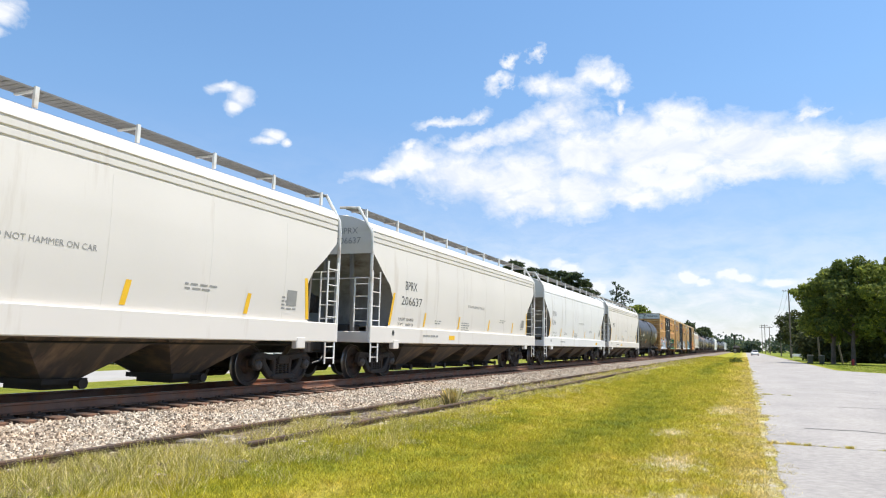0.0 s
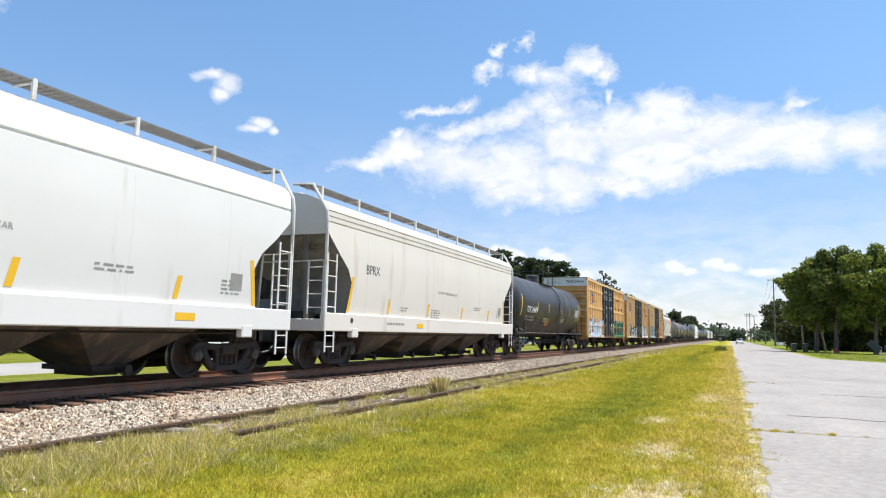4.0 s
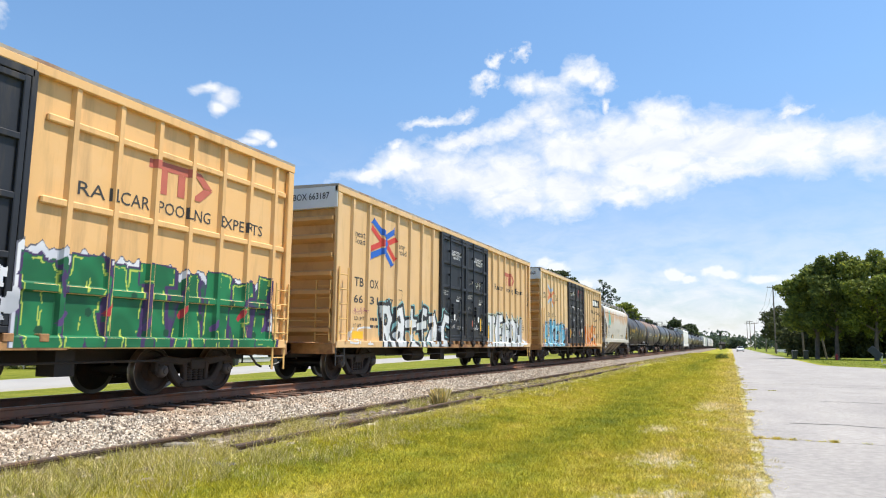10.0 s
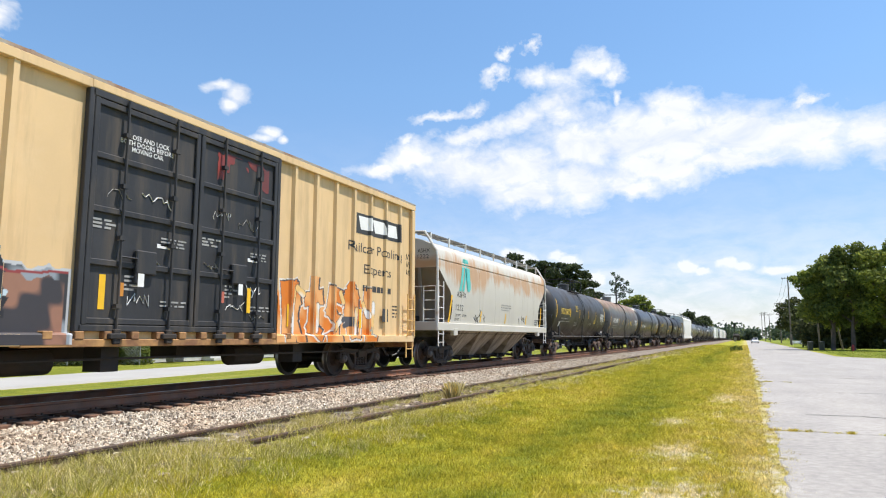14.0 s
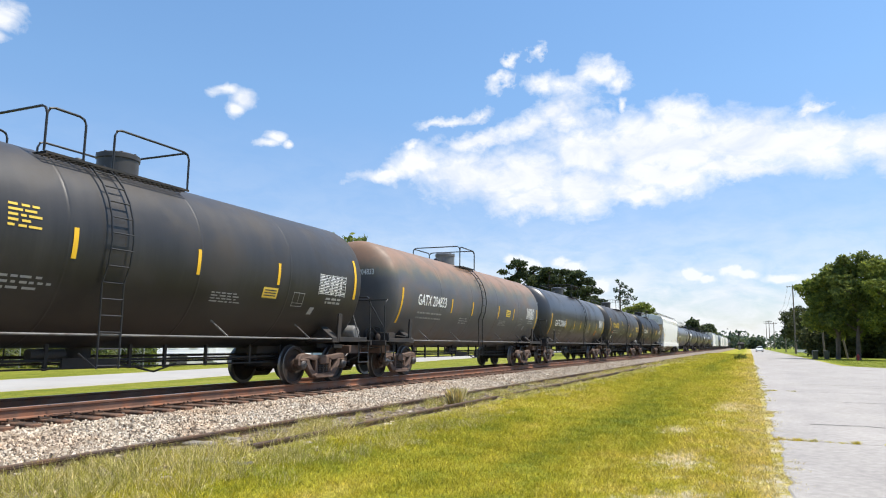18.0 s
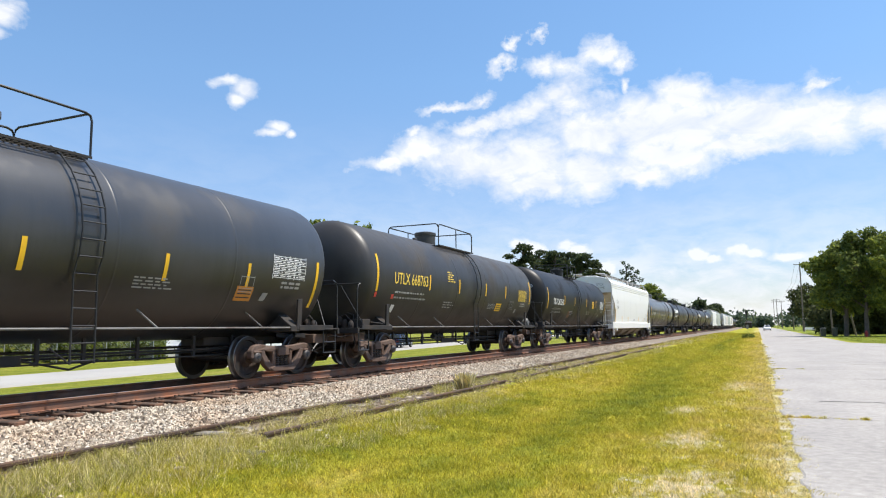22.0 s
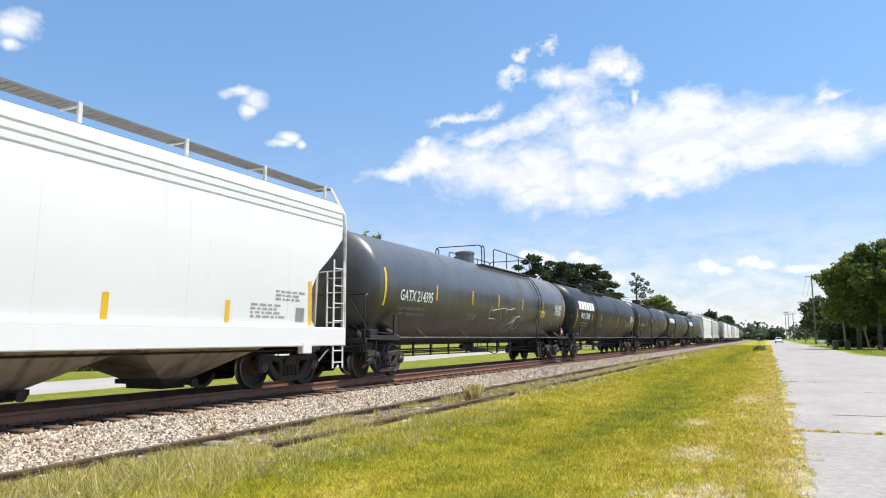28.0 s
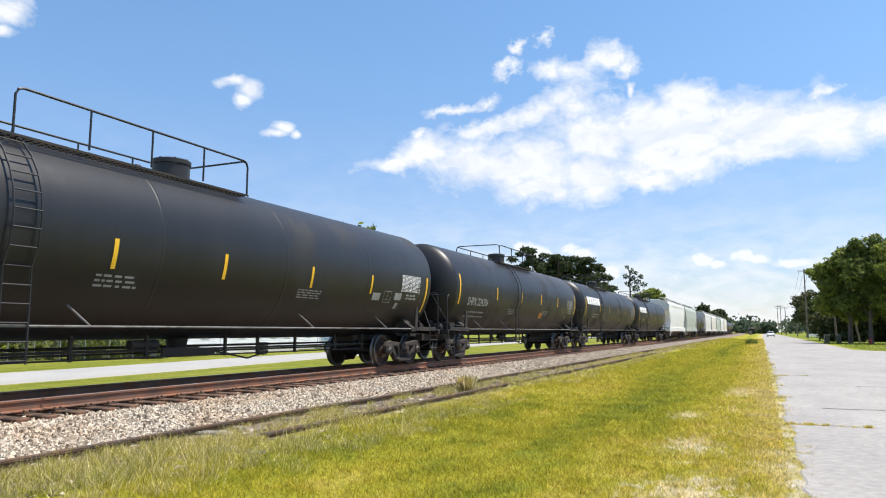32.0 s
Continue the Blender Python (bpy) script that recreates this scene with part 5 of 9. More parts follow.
def hopper_car(label, u0, u1, paint, style="ribbed", sill=(1.45, 0.99), eave=4.27, bays=4, bay_paint=None, pipes=None, end_paint=None, truck="dark", rise=0.42):
    """A covered hopper car between its end posts at u0 and u1."""
    mid, half = (u0 + u1) / 2, (u1 - u0) / 2
    car = thing("hopper_car", label, "hopper car", (TRACK_X, 0, RAIL_Z), GROUP)
    TRAIN.append((car, mid))
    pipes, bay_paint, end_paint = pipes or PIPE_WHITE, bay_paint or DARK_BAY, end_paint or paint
    s1, s0 = sill
    k = (eave - s1) / (4.27 - 1.45)
    hz = lambda z: s1 + (z - 1.45) * k
    # rows from the sill up: height, half width, how far the end is set back
    rows = [(hz(1.45), 1.50, 1.17), (hz(1.60), 1.515, 1.30), (hz(1.95), 1.54, 1.36), (hz(2.28), 1.56, 1.35), (hz(2.62), 1.57, 1.14), (hz(2.95), 1.57, 0.70),
            (hz(3.07), 1.57, 0.56), (hz(3.44), 1.55, 0.14), (hz(3.62), 1.54, 0.12)]
    if style == "ribbed":
        for z in (3.72, 3.86, 4.0):
            rows += [(hz(z), 1.535, 0.11), (hz(z + 0.02), 1.50, 0.11), (hz(z + 0.035), 1.50, 0.11), (hz(z + 0.05), 1.535, 0.11)]
        rows += [(hz(4.12), 1.52, 0.1), (hz(4.27), 1.38, 0.1)]
    else:
        rows += [(hz(3.70), 1.535, 0.11), (hz(3.72), 1.50, 0.11), (hz(3.745), 1.50, 0.11), (hz(3.765), 1.53, 0.11), (hz(4.05), 1.50, 0.1), (hz(4.20), 1.42, 0.1), (hz(4.27), 1.34, 0.1)]
    bm = bmesh.new()
    ny = 24
    grid = {}
    for side in (1, -1):
        for r, (z, w, back) in enumerate(rows):
            for j in range(ny + 1):
                grid[side, r, j] = bm.verts.new((side * w, -half + back + (2 * half - 2 * back) * j / ny, z))
        for r in range(len(rows) - 1):
            for j in range(ny):
                q = (grid[side, r, j], grid[side, r, j + 1], grid[side, r + 1, j + 1], grid[side, r + 1, j])
                bm.faces.new(q if side > 0 else q[::-1])
    for r in range(len(rows) - 1):
        for j in (0, ny):
            f = bm.faces.new((grid[1, r, j], grid[1, r + 1, j], grid[-1, r + 1, j], grid[-1, r, j]))
            f.material_index = 1 if rows[r][0] < hz(3.40) else 0
    top = len(rows) - 1
    crown = [[bm.verts.new((x, grid[1, top, j].co.y, eave + h * rise / 0.42)) for x, h in ((0.85, 0.21), (0.35, 0.29), (-0.35, 0.29), (-0.85, 0.21))] for j in range(ny + 1)]
    for j in range(ny):
        a = [grid[1, top, j], *crown[j], grid[-1, top, j]]
        b = [grid[1, top, j + 1], *crown[j + 1], grid[-1, top, j + 1]]
        for i in range(5):
            bm.faces.new((a[i], b[i], b[i + 1], a[i + 1]))
    for j in (0, ny):
        bm.faces.new([grid[1, top, j], *crown[j], grid[-1, top, j]])
    for j in range(ny):
        bm.faces.new((grid[1, 0, j], grid[1, 0, j + 1], grid[-1, 0, j + 1], grid[-1, 0, j]))
    part("body", bm, (paint, end_paint), car, smooth=True)
    skin = Skin([(s0, 1.602), (s1, 1.602), (s1 + 0.001, 1.50), *[(z, w) for z, w, _ in rows]])
    for y in [-half + 2.2 + (2 * half - 4.4) * i / 5 for i in range(6)]:
        bm = bmesh.new()
        tube(bm, [(float(skin.depth(y, hz(z))) - 0.002, y, hz(z)) for z in (1.5, 1.62, 1.95, 2.28, 2.62, 3.05, 3.44, 3.6)], 0.005, 4)
        part("weld_seam", bm, paint, car)
    # side sills
    for side in (1, -1):
        bm = bmesh.new()
        x0, x1 = (1.45, 1.60) if side > 0 else (-1.60, -1.45)
        box(bm, x0, x1, -half + 0.02, half - 0.02, s0, s1)
        for y in (-half + 1.55, half - 1.55):
            box(bm, x0 + 0.01 * side, x1 + 0.012 * side, y - 0.17, y + 0.17, s0 - 0.16, s0 + 0.1)
        part("side_sill", bm, paint, car, bevel=0.02)
        for e in (-1, 1):
            # corner post that leans in at the top and runs over the roof's end
            bm = bmesh.new()
            y = e * (half - 0.04)
            tube(bm, [(1.56 * side, y, s0), (1.56 * side, y, hz(3.75)), (1.53 * side, y, hz(4.02)), (1.10 * side, y + e * 0.02, eave + 0.44), (0.5 * side, y + e * 0.02, eave + 0.47)], 0.042, 6)
            part("corner_post", bm, pipes, car)
            ladder(car, pipes, 1.58 * side, y - e * 0.27, 0.42, s1 - 0.05, hz(2.95), 4)
            ladder(car, pipes, 1.28 * side, y, 0.44, s1 - 0.05, hz(2.75), 4, "x")
            ladder(car, pipes, 1.57 * side, y - e * 0.27, 0.40, s0 - 0.52, s0 + 0.02, 2, name="sill_step")
    for e in (-1, 1):
        bm = bmesh.new()
        o = e * half
        box(bm, -1.55, 1.55, min(o - e * 0.15, o), max(o - e * 0.15, o), s0, s0 + 0.30)
        box(bm, -1.45, 1.45, min(o - e * 1.5, o - e * 0.15), max(o - e * 1.5, o - e * 0.15), s0 + 0.02, s0 + 0.07)
        part("end_sill", bm, paint, car, bevel=0.02)
        bm = bmesh.new()
        box(bm, -0.3, 0.3, min(o, e * (half - 3.0)), max(o, e * (half - 3.0)), 0.70, 1.02)
        part("centre_sill", bm, UNDER, car)
        for x in (-0.85, 0.0, 0.85):
            bm = bmesh.new()
            beam(bm, (x, o - e * 0.35, s0 + 0.05), (x, o - e * 0.16, hz(3.44)), 0.10, 0.10, (0, 1, 0))
            part("end_post", bm, end_paint, car, bevel=0.01)
        bm = bmesh.new()
        tube(bm, [(-1.5, o - e * 0.02, hz(2.75)), (0.0, o, hz(2.72)), (1.5, o - e * 0.02, hz(2.75))], 0.016, 6)
        part("end_grab_rail", bm, pipes, car)
        add_truck(car, e * (half - 1.45), truck)
        add_coupler(car, o, e)
    bm = bmesh.new()
    lathe(bm, [(-half + 0.12, 0.27), (-half + 0.15, 0.30), (-half + 0.18, 0.27)], "y", 18, (-0.55, 0, hz(2.1)))
    part("brake_wheel", bm, UNDER, car)
    bm = bmesh.new()
    box(bm, -0.7, -0.4, -half + 0.17, -half + 0.55, hz(1.8), hz(2.3))
    part("brake_gear_box", bm, UNDER, car, bevel=0.02)
    bm = bmesh.new()
    box(bm, 0.2, 0.75, -half + 0.3, -half + 0.9, s0 + 0.07, s0 + 0.5)
    part("brake_valve", bm, UNDER, car, bevel=0.03)
    # bays between the trucks
    b0 = -half + 2.55
    pitch = (2 * half - 5.1) / bays
    zb = s0 + 0.05
    for i in range(bays):
        bm = bmesh.new()
        y0, y1 = b0 + pitch * i, b0 + pitch * (i + 1)
        c = (y0 + y1) / 2
        t = [bm.verts.new(p) for p in ((1.38, y0 + 0.02, zb), (1.38, y1 - 0.02, zb), (-1.38, y1 - 0.02, zb), (-1.38, y0 + 0.02, zb))]
        d = [bm.verts.new(p) for p in ((0.52, c - 0.36, 0.30), (0.52, c + 0.36, 0.30), (-0.52, c + 0.36, 0.30), (-0.52, c - 0.36, 0.30))]
        bm.faces.new(d[::-1]), bm.faces.new(t)
        for j in range(4):
            bm.faces.new((t[j], t[(j + 1) % 4], d[(j + 1) % 4], d[j]))
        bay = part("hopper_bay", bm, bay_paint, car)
        bm = bmesh.new()
        box(bm, -0.62, 0.62, c - 0.42, c + 0.42, 0.22, 0.31)
        box(bm, -0.45, 0.45, c - 0.30, c + 0.30, 0.13, 0.22)
        lathe(bm, [(0.6, 0.05), (0.85, 0.05), (0.86, 0.09), (0.92, 0.09)], "x", 10, (0, c + 0.1, 0.24))
        part("outlet_gate", bm, UNDER, bay)
    # roof walk: grating on brackets, raised at both edges
    w0 = eave + 0.43
    for side in (1, -1):
        bm = bmesh.new()
        for x in np.linspace(0.70, 1.14, 13):
            box(bm, side * x - 0.004, side * x + 0.006, -half, half, w0 - 0.03, w0)
        for y in np.arange(-half + 0.1, half, 0.14):
            box(bm, min(side * 0.74, side * 1.12), max(side * 0.74, side * 1.12), y - 0.012, y + 0.012, w0 - 0.025, w0 - 0.003)
        part("roof_walk", bm, GALVANISED, car)
        for i in range(9):
            y = -half + 0.35 + (2 * half - 0.7) * i / 8
            bm = bmesh.new()
            beam(bm, (1.16 * side, y, eave + 0.12), (1.16 * side, y, w0 + 0.02), 0.07, 0.05, (1, 0, 0))
            beam(bm, (1.16 * side, y, w0 - 0.04), (0.68 * side, y, w0 - 0.04), 0.05, 0.03)
            part("walk_bracket", bm, pipes, car)
    for i in range(5):
        bm = bmesh.new()
        y = -half + 1.0 + (2 * half - 2.0) * i / 4
        box(bm, -0.42, 0.42, y - (0.9 if i % 2 else 0.5), y + (0.9 if i % 2 else 0.5), eave + 0.26, eave + 0.36)
        part("roof_hatch", bm, paint, car, bevel=0.03)
    # brake pipe under the sill
    bm = bmesh.new()
    tube(bm, [(1.25, -half + 1, s0 - 0.08), (1.25, half - 1, s0 - 0.08)], 0.02, 6)
    part("brake_pipe", bm, UNDER, car)
    at = lambda u: u - mid
    return car, at, hz, skin


def box_car(label, u0, u1, door0, door1, paint, style="posts", posts=(), cap=None, door_paint=None):
    """A high box car with a pair of plug doors between door0 and door1."""
    mid, half = (u0 + u1) / 2, (u1 - u0) / 2
    door_paint = door_paint or DOOR_BLACK
    car = thing("box_car", label, "box car", (TRACK_X, 0, RAIL_Z), GROUP)
    TRAIN.append((car, mid))
    at = lambda u: u - mid
    d0, d1 = at(door0), at(door1)
    w, z0, z1 = 1.52, 0.98, 5.05
    posts = [-half + p for p in posts]
    rails = (1.77, 3.07, 4.32) if style == "grid" else ()
    bm = bmesh.new()
    box(bm, -w, w, -half + 0.14, half - 0.14, z0, z1)
    part("body", bm, paint, car)
    # roof with a shallow ridge and cross ribs
    bm = bmesh.new()
    prism_pts = [(-1.62, 5.05), (1.62, 5.05), (1.62, 5.105), (0.0, 5.15), (-1.62, 5.105)]
    a = [bm.verts.new((x, -half, z)) for x, z in prism_pts]
    b = [bm.verts.new((x, half, z)) for x, z in prism_pts]
    bm.faces.new(a), bm.faces.new(b[::-1])
    for k in range(5):
        bm.faces.new((a[k], a[(k + 1) % 5], b[(k + 1) % 5], b[k]))
    part("roof", bm, BOX_ROOF, car)
    for i in range(14):
        bm = bmesh.new()
        y = -half + 0.7 + (2 * half - 1.4) * i / 13
        beam(bm, (1.58, y, 5.115), (0, y, 5.165), 0.07, 0.04), beam(bm, (-1.58, y, 5.115), (0, y, 5.165), 0.07, 0.04)
        part("roof_rib", bm, BOX_ROOF, car)
    for side in (1, -1):
        sx = lambda x: x * side
        lo, hi = min(sx(w), sx(1.625)), max(sx(w), sx(1.625))
        # top chord and side sill
        bm = bmesh.new()
        box(bm, lo, hi, -half, d0 - 0.02, 4.90, 5.05), box(bm, lo, hi, d1 + 0.02, half, 4.90, 5.05)
        box(bm, lo, hi - 0.0, d0 - 0.02, d1 + 0.02, 4.92, 5.05)
        part("top_chord", bm, paint, car, bevel=0.01)
        bm = bmesh.new()
        lo2, hi2 = min(sx(1.40), sx(1.635)), max(sx(1.40), sx(1.635))
        box(bm, lo2, hi2, -half + 0.1, d0 - 0.9, 0.88, 1.06)
        part("side_sill", bm, paint, car, bevel=0.01)
        bm = bmesh.new()
        box(bm, lo2, hi2, d1 + 0.9, half - 0.1, 0.88, 1.06)
        part("side_sill", bm, paint, car, bevel=0.01)
        bm = bmesh.new()
        box(bm, lo2, hi2, d0 - 0.9, d1 + 0.9, 0.86, 0.98)
        for i in range(12):
            y = d0 - 0.5 + (d1 - d0 + 1.0) * i / 11
            box(bm, lo2, hi2 + (0.012 if side > 0 else 0.0), y - 0.08, y + 0.08, 0.98, 1.10)
        part("door_sill", bm, BOX_SILL, car, bevel=0.01)
        # corner posts, side posts
        bm = bmesh.new()
        box(bm, lo, hi, -half + 0.02, -half + 0.22, 0.98, 4.88)
        part("corner_post", bm, paint, car, bevel=0.015)
        bm = bmesh.new()
        box(bm, lo, hi, half - 0.22, half - 0.02, 0.98, 4.88)
        part("corner_post", bm, paint, car, bevel=0.015)
        for y in posts:
            bm = bmesh.new()
            pts = [(sx(w - 0.01), y - 0.09), (sx(1.6), y - 0.045), (sx(1.6), y + 0.045), (sx(w - 0.01), y + 0.09)]
            va = [bm.verts.new((px, py, 1.06)) for px, py in pts]
            vb = [bm.verts.new((px, py, 4.90)) for px, py in pts]
            for k in range(4):
                bm.faces.new((va[k], va[(k + 1) % 4], vb[(k + 1) % 4], vb[k]))
            bm.faces.new(va[::-1]), bm.faces.new(vb)
            part("side_post", bm, paint, car)
        for a0, a1 in ((-half + 0.2, d0), (d1, half - 0.2)):
            for z in rails:
                bm = bmesh.new()
                box(bm, min(sx(w - 0.01), sx(1.585)), max(sx(w - 0.01), sx(1.585)), a0 + 0.3, a1 - 0.05, z - 0.06, z + 0.06)
                part("side_rail", bm, paint, car, bevel=0.02)
        # plug doors
        bm = bmesh.new()
        box(bm, lo, hi, d0 - 0.06, d0 + 0.04, 1.1, 4.92), box(bm, lo, hi, d1 - 0.04, d1 + 0.06, 1.1, 4.92)
        box(bm, lo, hi, d0, d1, 4.80, 4.92), box(bm, lo, hi, d0, d1, 1.10, 1.20)
        part("door_frame", bm, door_paint, car, bevel=0.01)
        m = (d0 + d1) / 2
        for a0, a1 in ((d0 + 0.05, m - 0.015), (m + 0.015, d1 - 0.05)):
            bm = bmesh.new()
            xa, xb = min(sx(w), sx(1.57)), max(sx(w), sx(1.57))
            box(bm, xa, xb, a0, a1, 1.2, 4.8)
            door = part("door", bm, door_paint, car, "black steel plug door")
            for z in (1.26, 2.18, 3.02, 3.88, 4.74):
                bm = bmesh.new()
                box(bm, min(sx(1.57), sx(1.62)), max(sx(1.57), sx(1.62)), a0 + 0.02, a1 - 0.02, z - 0.05, z + 0.05)
                part("door_rib", bm, door_paint, door, bevel=0.012)
            for y in (a0 + 0.05, a1 - 0.05):
                bm = bmesh.new()
                box(bm, min(sx(1.57), sx(1.625)), max(sx(1.57), sx(1.625)), y - 0.05, y + 0.05, 1.2, 4.8)
                part("door_stile", bm, door_paint, door, bevel=0.012)
            for y in (a0 + 0.62, a1 - 0.62):
                bm = bmesh.new()
                tube(bm, [(sx(1.66), y, 1.02), (sx(1.66), y, 4.90)], 0.024, 6)
                for z in (1.5, 2.6, 3.45, 4.3):
                    box(bm, min(sx(1.60), sx(1.69)), max(sx(1.60), sx(1.69)), y - 0.055, y + 0.055, z - 0.035, z + 0.035)
                part("locking_bar", bm, door_paint, door)
                bm = bmesh.new()
                box(bm, min(sx(1.635), sx(1.72)), max(sx(1.635), sx(1.72)), y - 0.16, y + 0.16, 0.98, 1.07)
                box(bm, min(sx(1.635), sx(1.70)), max(sx(1.635), sx(1.70)), y - 0.07, y + 0.07, 0.90, 1.14)
                part("cam_keeper", bm, UNDER, door, bevel=0.015)
            bm = bmesh.new()
            tube(bm, [(sx(1.66), a0 + 0.62, 2.3), (sx(1.66), a0 + 0.95, 2.3), (sx(1.66), a0 + 0.95, 1.9)], 0.02, 6)
            part("lock_handle", bm, door_paint, door)
            bm = bmesh.new()
            box(bm, min(sx(1.57), sx(1.66)), max(sx(1.57), sx(1.66)), (a0 + a1) / 2 - 0.22, (a0 + a1) / 2 + 0.22, 2.05, 2.45)
            part("lock_box", bm, door_paint, door, bevel=0.02)
        for e in (-1, 1):
            y = e * (half - 0.34)
            ladder(car, PIPE_YELLOW, sx(1.66), y, 0.45, 1.05, 2.95 if e < 0 else 2.3, 5 if e < 0 else 4)
            ladder(car, PIPE_BLACK if e < 0 else PIPE_YELLOW, sx(1.60), y, 0.42, 0.42, 0.92, 1, name="sill_step")
            ladder(car, PIPE_YELLOW, sx(1.28), e * (half + 0.02), 0.42, 1.05, 2.6, 5, "x")
    # ends: white cap, deep pressed ribs
    for e in (-1, 1):
        o = e * half
        bm = bmesh.new()
        box(bm, -1.56, 1.56, min(o - e * 0.20, o - e * 0.13), max(o - e * 0.20, o - e * 0.13), 0.98, 4.48)
        part("end_panel", bm, BOX_END, car)
        bm = bmesh.new()
        box(bm, -1.60, 1.60, min(o - e * 0.16, o), max(o - e * 0.16, o), 4.48, 5.05)
        for k in range(1):
            prism_end = [bm.verts.new(p) for p in ((-1.6, o, 5.05), (1.6, o, 5.05), (1.6, o, 5.10), (0, o, 5.15), (-1.6, o, 5.10))]
        part("end_cap", bm, cap or BOX_CAP, car, bevel=0.012)
        for i in range(7):
            z = 1.28 + 0.48 * i
            bm = bmesh.new()
            prof = [(-0.11, 0.0), (0.0, 0.19), (0.09, 0.19), (0.15, 0.0)]
            va = [bm.verts.new((-1.5, o - e * 0.135 + e * d, z + h)) for h, d in prof]
            vb = [bm.verts.new((1.5, o - e * 0.135 + e * d, z + h)) for h, d in prof]
            for k in range(3):
                bm.faces.new((va[k], va[k + 1], vb[k + 1], vb[k]))
            bm.faces.new(va), bm.faces.new(vb[::-1])
            part("end_rib", bm, BOX_END, car)
        bm = bmesh.new()
        box(bm, -1.6, 1.6, min(o - e * 0.2, o), max(o - e * 0.2, o), 0.72, 1.0)
        box(bm, -1.2, 1.2, min(o, o + e * 0.3), max(o, o + e * 0.3), 0.98, 1.02)
        part("end_sill", bm, BOX_SILL, car, bevel=0.02)
        bm = bmesh.new()
        box(bm, -0.35, 0.35, min(o, e * 1.0), max(o, e * 1.0), 0.62, 0.98)
        part("centre_sill", bm, UNDER, car)
        bm = bmesh.new()
        for x in (-1.56, -1.22):
            tube(bm, [(x, o + e * 0.05, 1.0), (x, o + e * 0.05, 1.0 + 1.2)], 0.018, 6)
        tube(bm, [(-1.5, o + e * 0.06, 1.55), (1.3, o + e * 0.06, 1.55)], 0.018, 6)
        part("end_grab_rail", bm, PIPE_YELLOW, car)
        add_truck(car, e * (half - 2.25), "dark")
        add_coupler(car, o + e * 0.05, e)
    bm = bmesh.new()
    box(bm, -0.75, -0.40, -half - 0.02, -half + 0.12, 1.75, 2.15)
    part("brake_gear_box", bm, BOX_SILL, car, bevel=0.02)
    bm = bmesh.new()
    lathe(bm, [(-half - 0.07, 0.17), (-half - 0.05, 0.20), (-half - 0.03, 0.17)], "y", 18, (-0.95, 0, 1.95))
    part("brake_wheel", bm, BOX_SILL, car)
    bm = bmesh.new()
    for y in (-2.6, 2.6):
        lathe(bm, [(y - 0.5, 0.02), (y - 0.48, 0.2), (y + 0.48, 0.2), (y + 0.5, 0.02)], "y", 14, (0.7, 0, 0.62))
        box(bm, 0.9, 1.3, y + 1.0, y + 1.35, 0.45, 0.85)
    tube(bm, [(1.3, -half + 3.5, 0.66), (1.3, half - 3.5, 0.66)], 0.022, 6)
    part("brake_rigging", bm, UNDER, car)
    return car, at, Skin([(0.86, 1.637), (1.06, 1.637), (1.075, 1.52), (5.0, 1.52)], posts, rails, (d0 - 0.08, d1 + 0.08))


def decal(car, name, outline, material, skin, lift=0.005):
    bm = bmesh.new()
    f = bm.faces.new([bm.verts.new((0, y, z)) for y, z in outline])
    bmesh.ops.triangulate(bm, faces=[f])
    low, top = min(z for _, z in outline), max(z for _, z in outline)
    for k in range(1, int((top - low) / 0.12) + 1):
        bmesh.ops.bisect_plane(bm, geom=bm.verts[:] + bm.edges[:] + bm.faces[:], plane_co=(0, 0, low + 0.12 * k), plane_no=(0, 0, 1))
    skin.lay(bm, lift)
    return part(name, bm, material, car)


def cross_logo(car, y, z, wide, high, blue, red, skin):
    """A cross of bent bands: two blue and red chevrons that meet tip to tip, with flared ends."""
    def band(points, thick, material, lift, flare=0.0):
        for (a0, b0), (a1, b1) in zip(points, points[1:]):
            p, q = Vector((a0 * wide, b0 * high)), Vector((a1 * wide, b1 * high))
            d = (q - p).normalized()
            n = Vector((-d.y, d.x)) * thick * wide / 1.9
            if flare:
                out = [p - n, q - n, q + n, p + n] if (a0, b0) != points[0] else [p - n * 1.6 - d * 0.09, p - n, q - n, q + n, p + n, p + n * 1.6 + d * 0.05]
            else:
                out = [p - n, q - n, q + n, p + n]
            decal(car, "logo_band", [(y + v.x, z + v.y) for v in out], material, skin, lift)
            lift += 0.001
    band([(0.86, 0.80), (0.10, 0.30)], 0.20, blue, 0.003, 1.0)
    band([(0.72, -1.02), (0.08, -0.34)], 0.20, blue, 0.0035, 1.0)
    band([(0.98, 0.40), (0.22, 0.02)], 0.19, red, 0.0045)
    band([(0.94, -0.72), (0.22, 0.02)], 0.19, red, 0.0055)
    band([(-0.94, 0.66), (-0.06, 0.02), (-1.0, -0.44)], 0.19, red, 0.0065)
    band([(-0.84, 1.02), (0.10, 0.40), (0.20, 0.14), (0.20, -0.10), (0.06, -0.36)], 0.21, blue, 0.009, 1.0)
    band([(-0.98, -0.78), (0.06, -0.32)], 0.21, blue, 0.0145, 1.0)


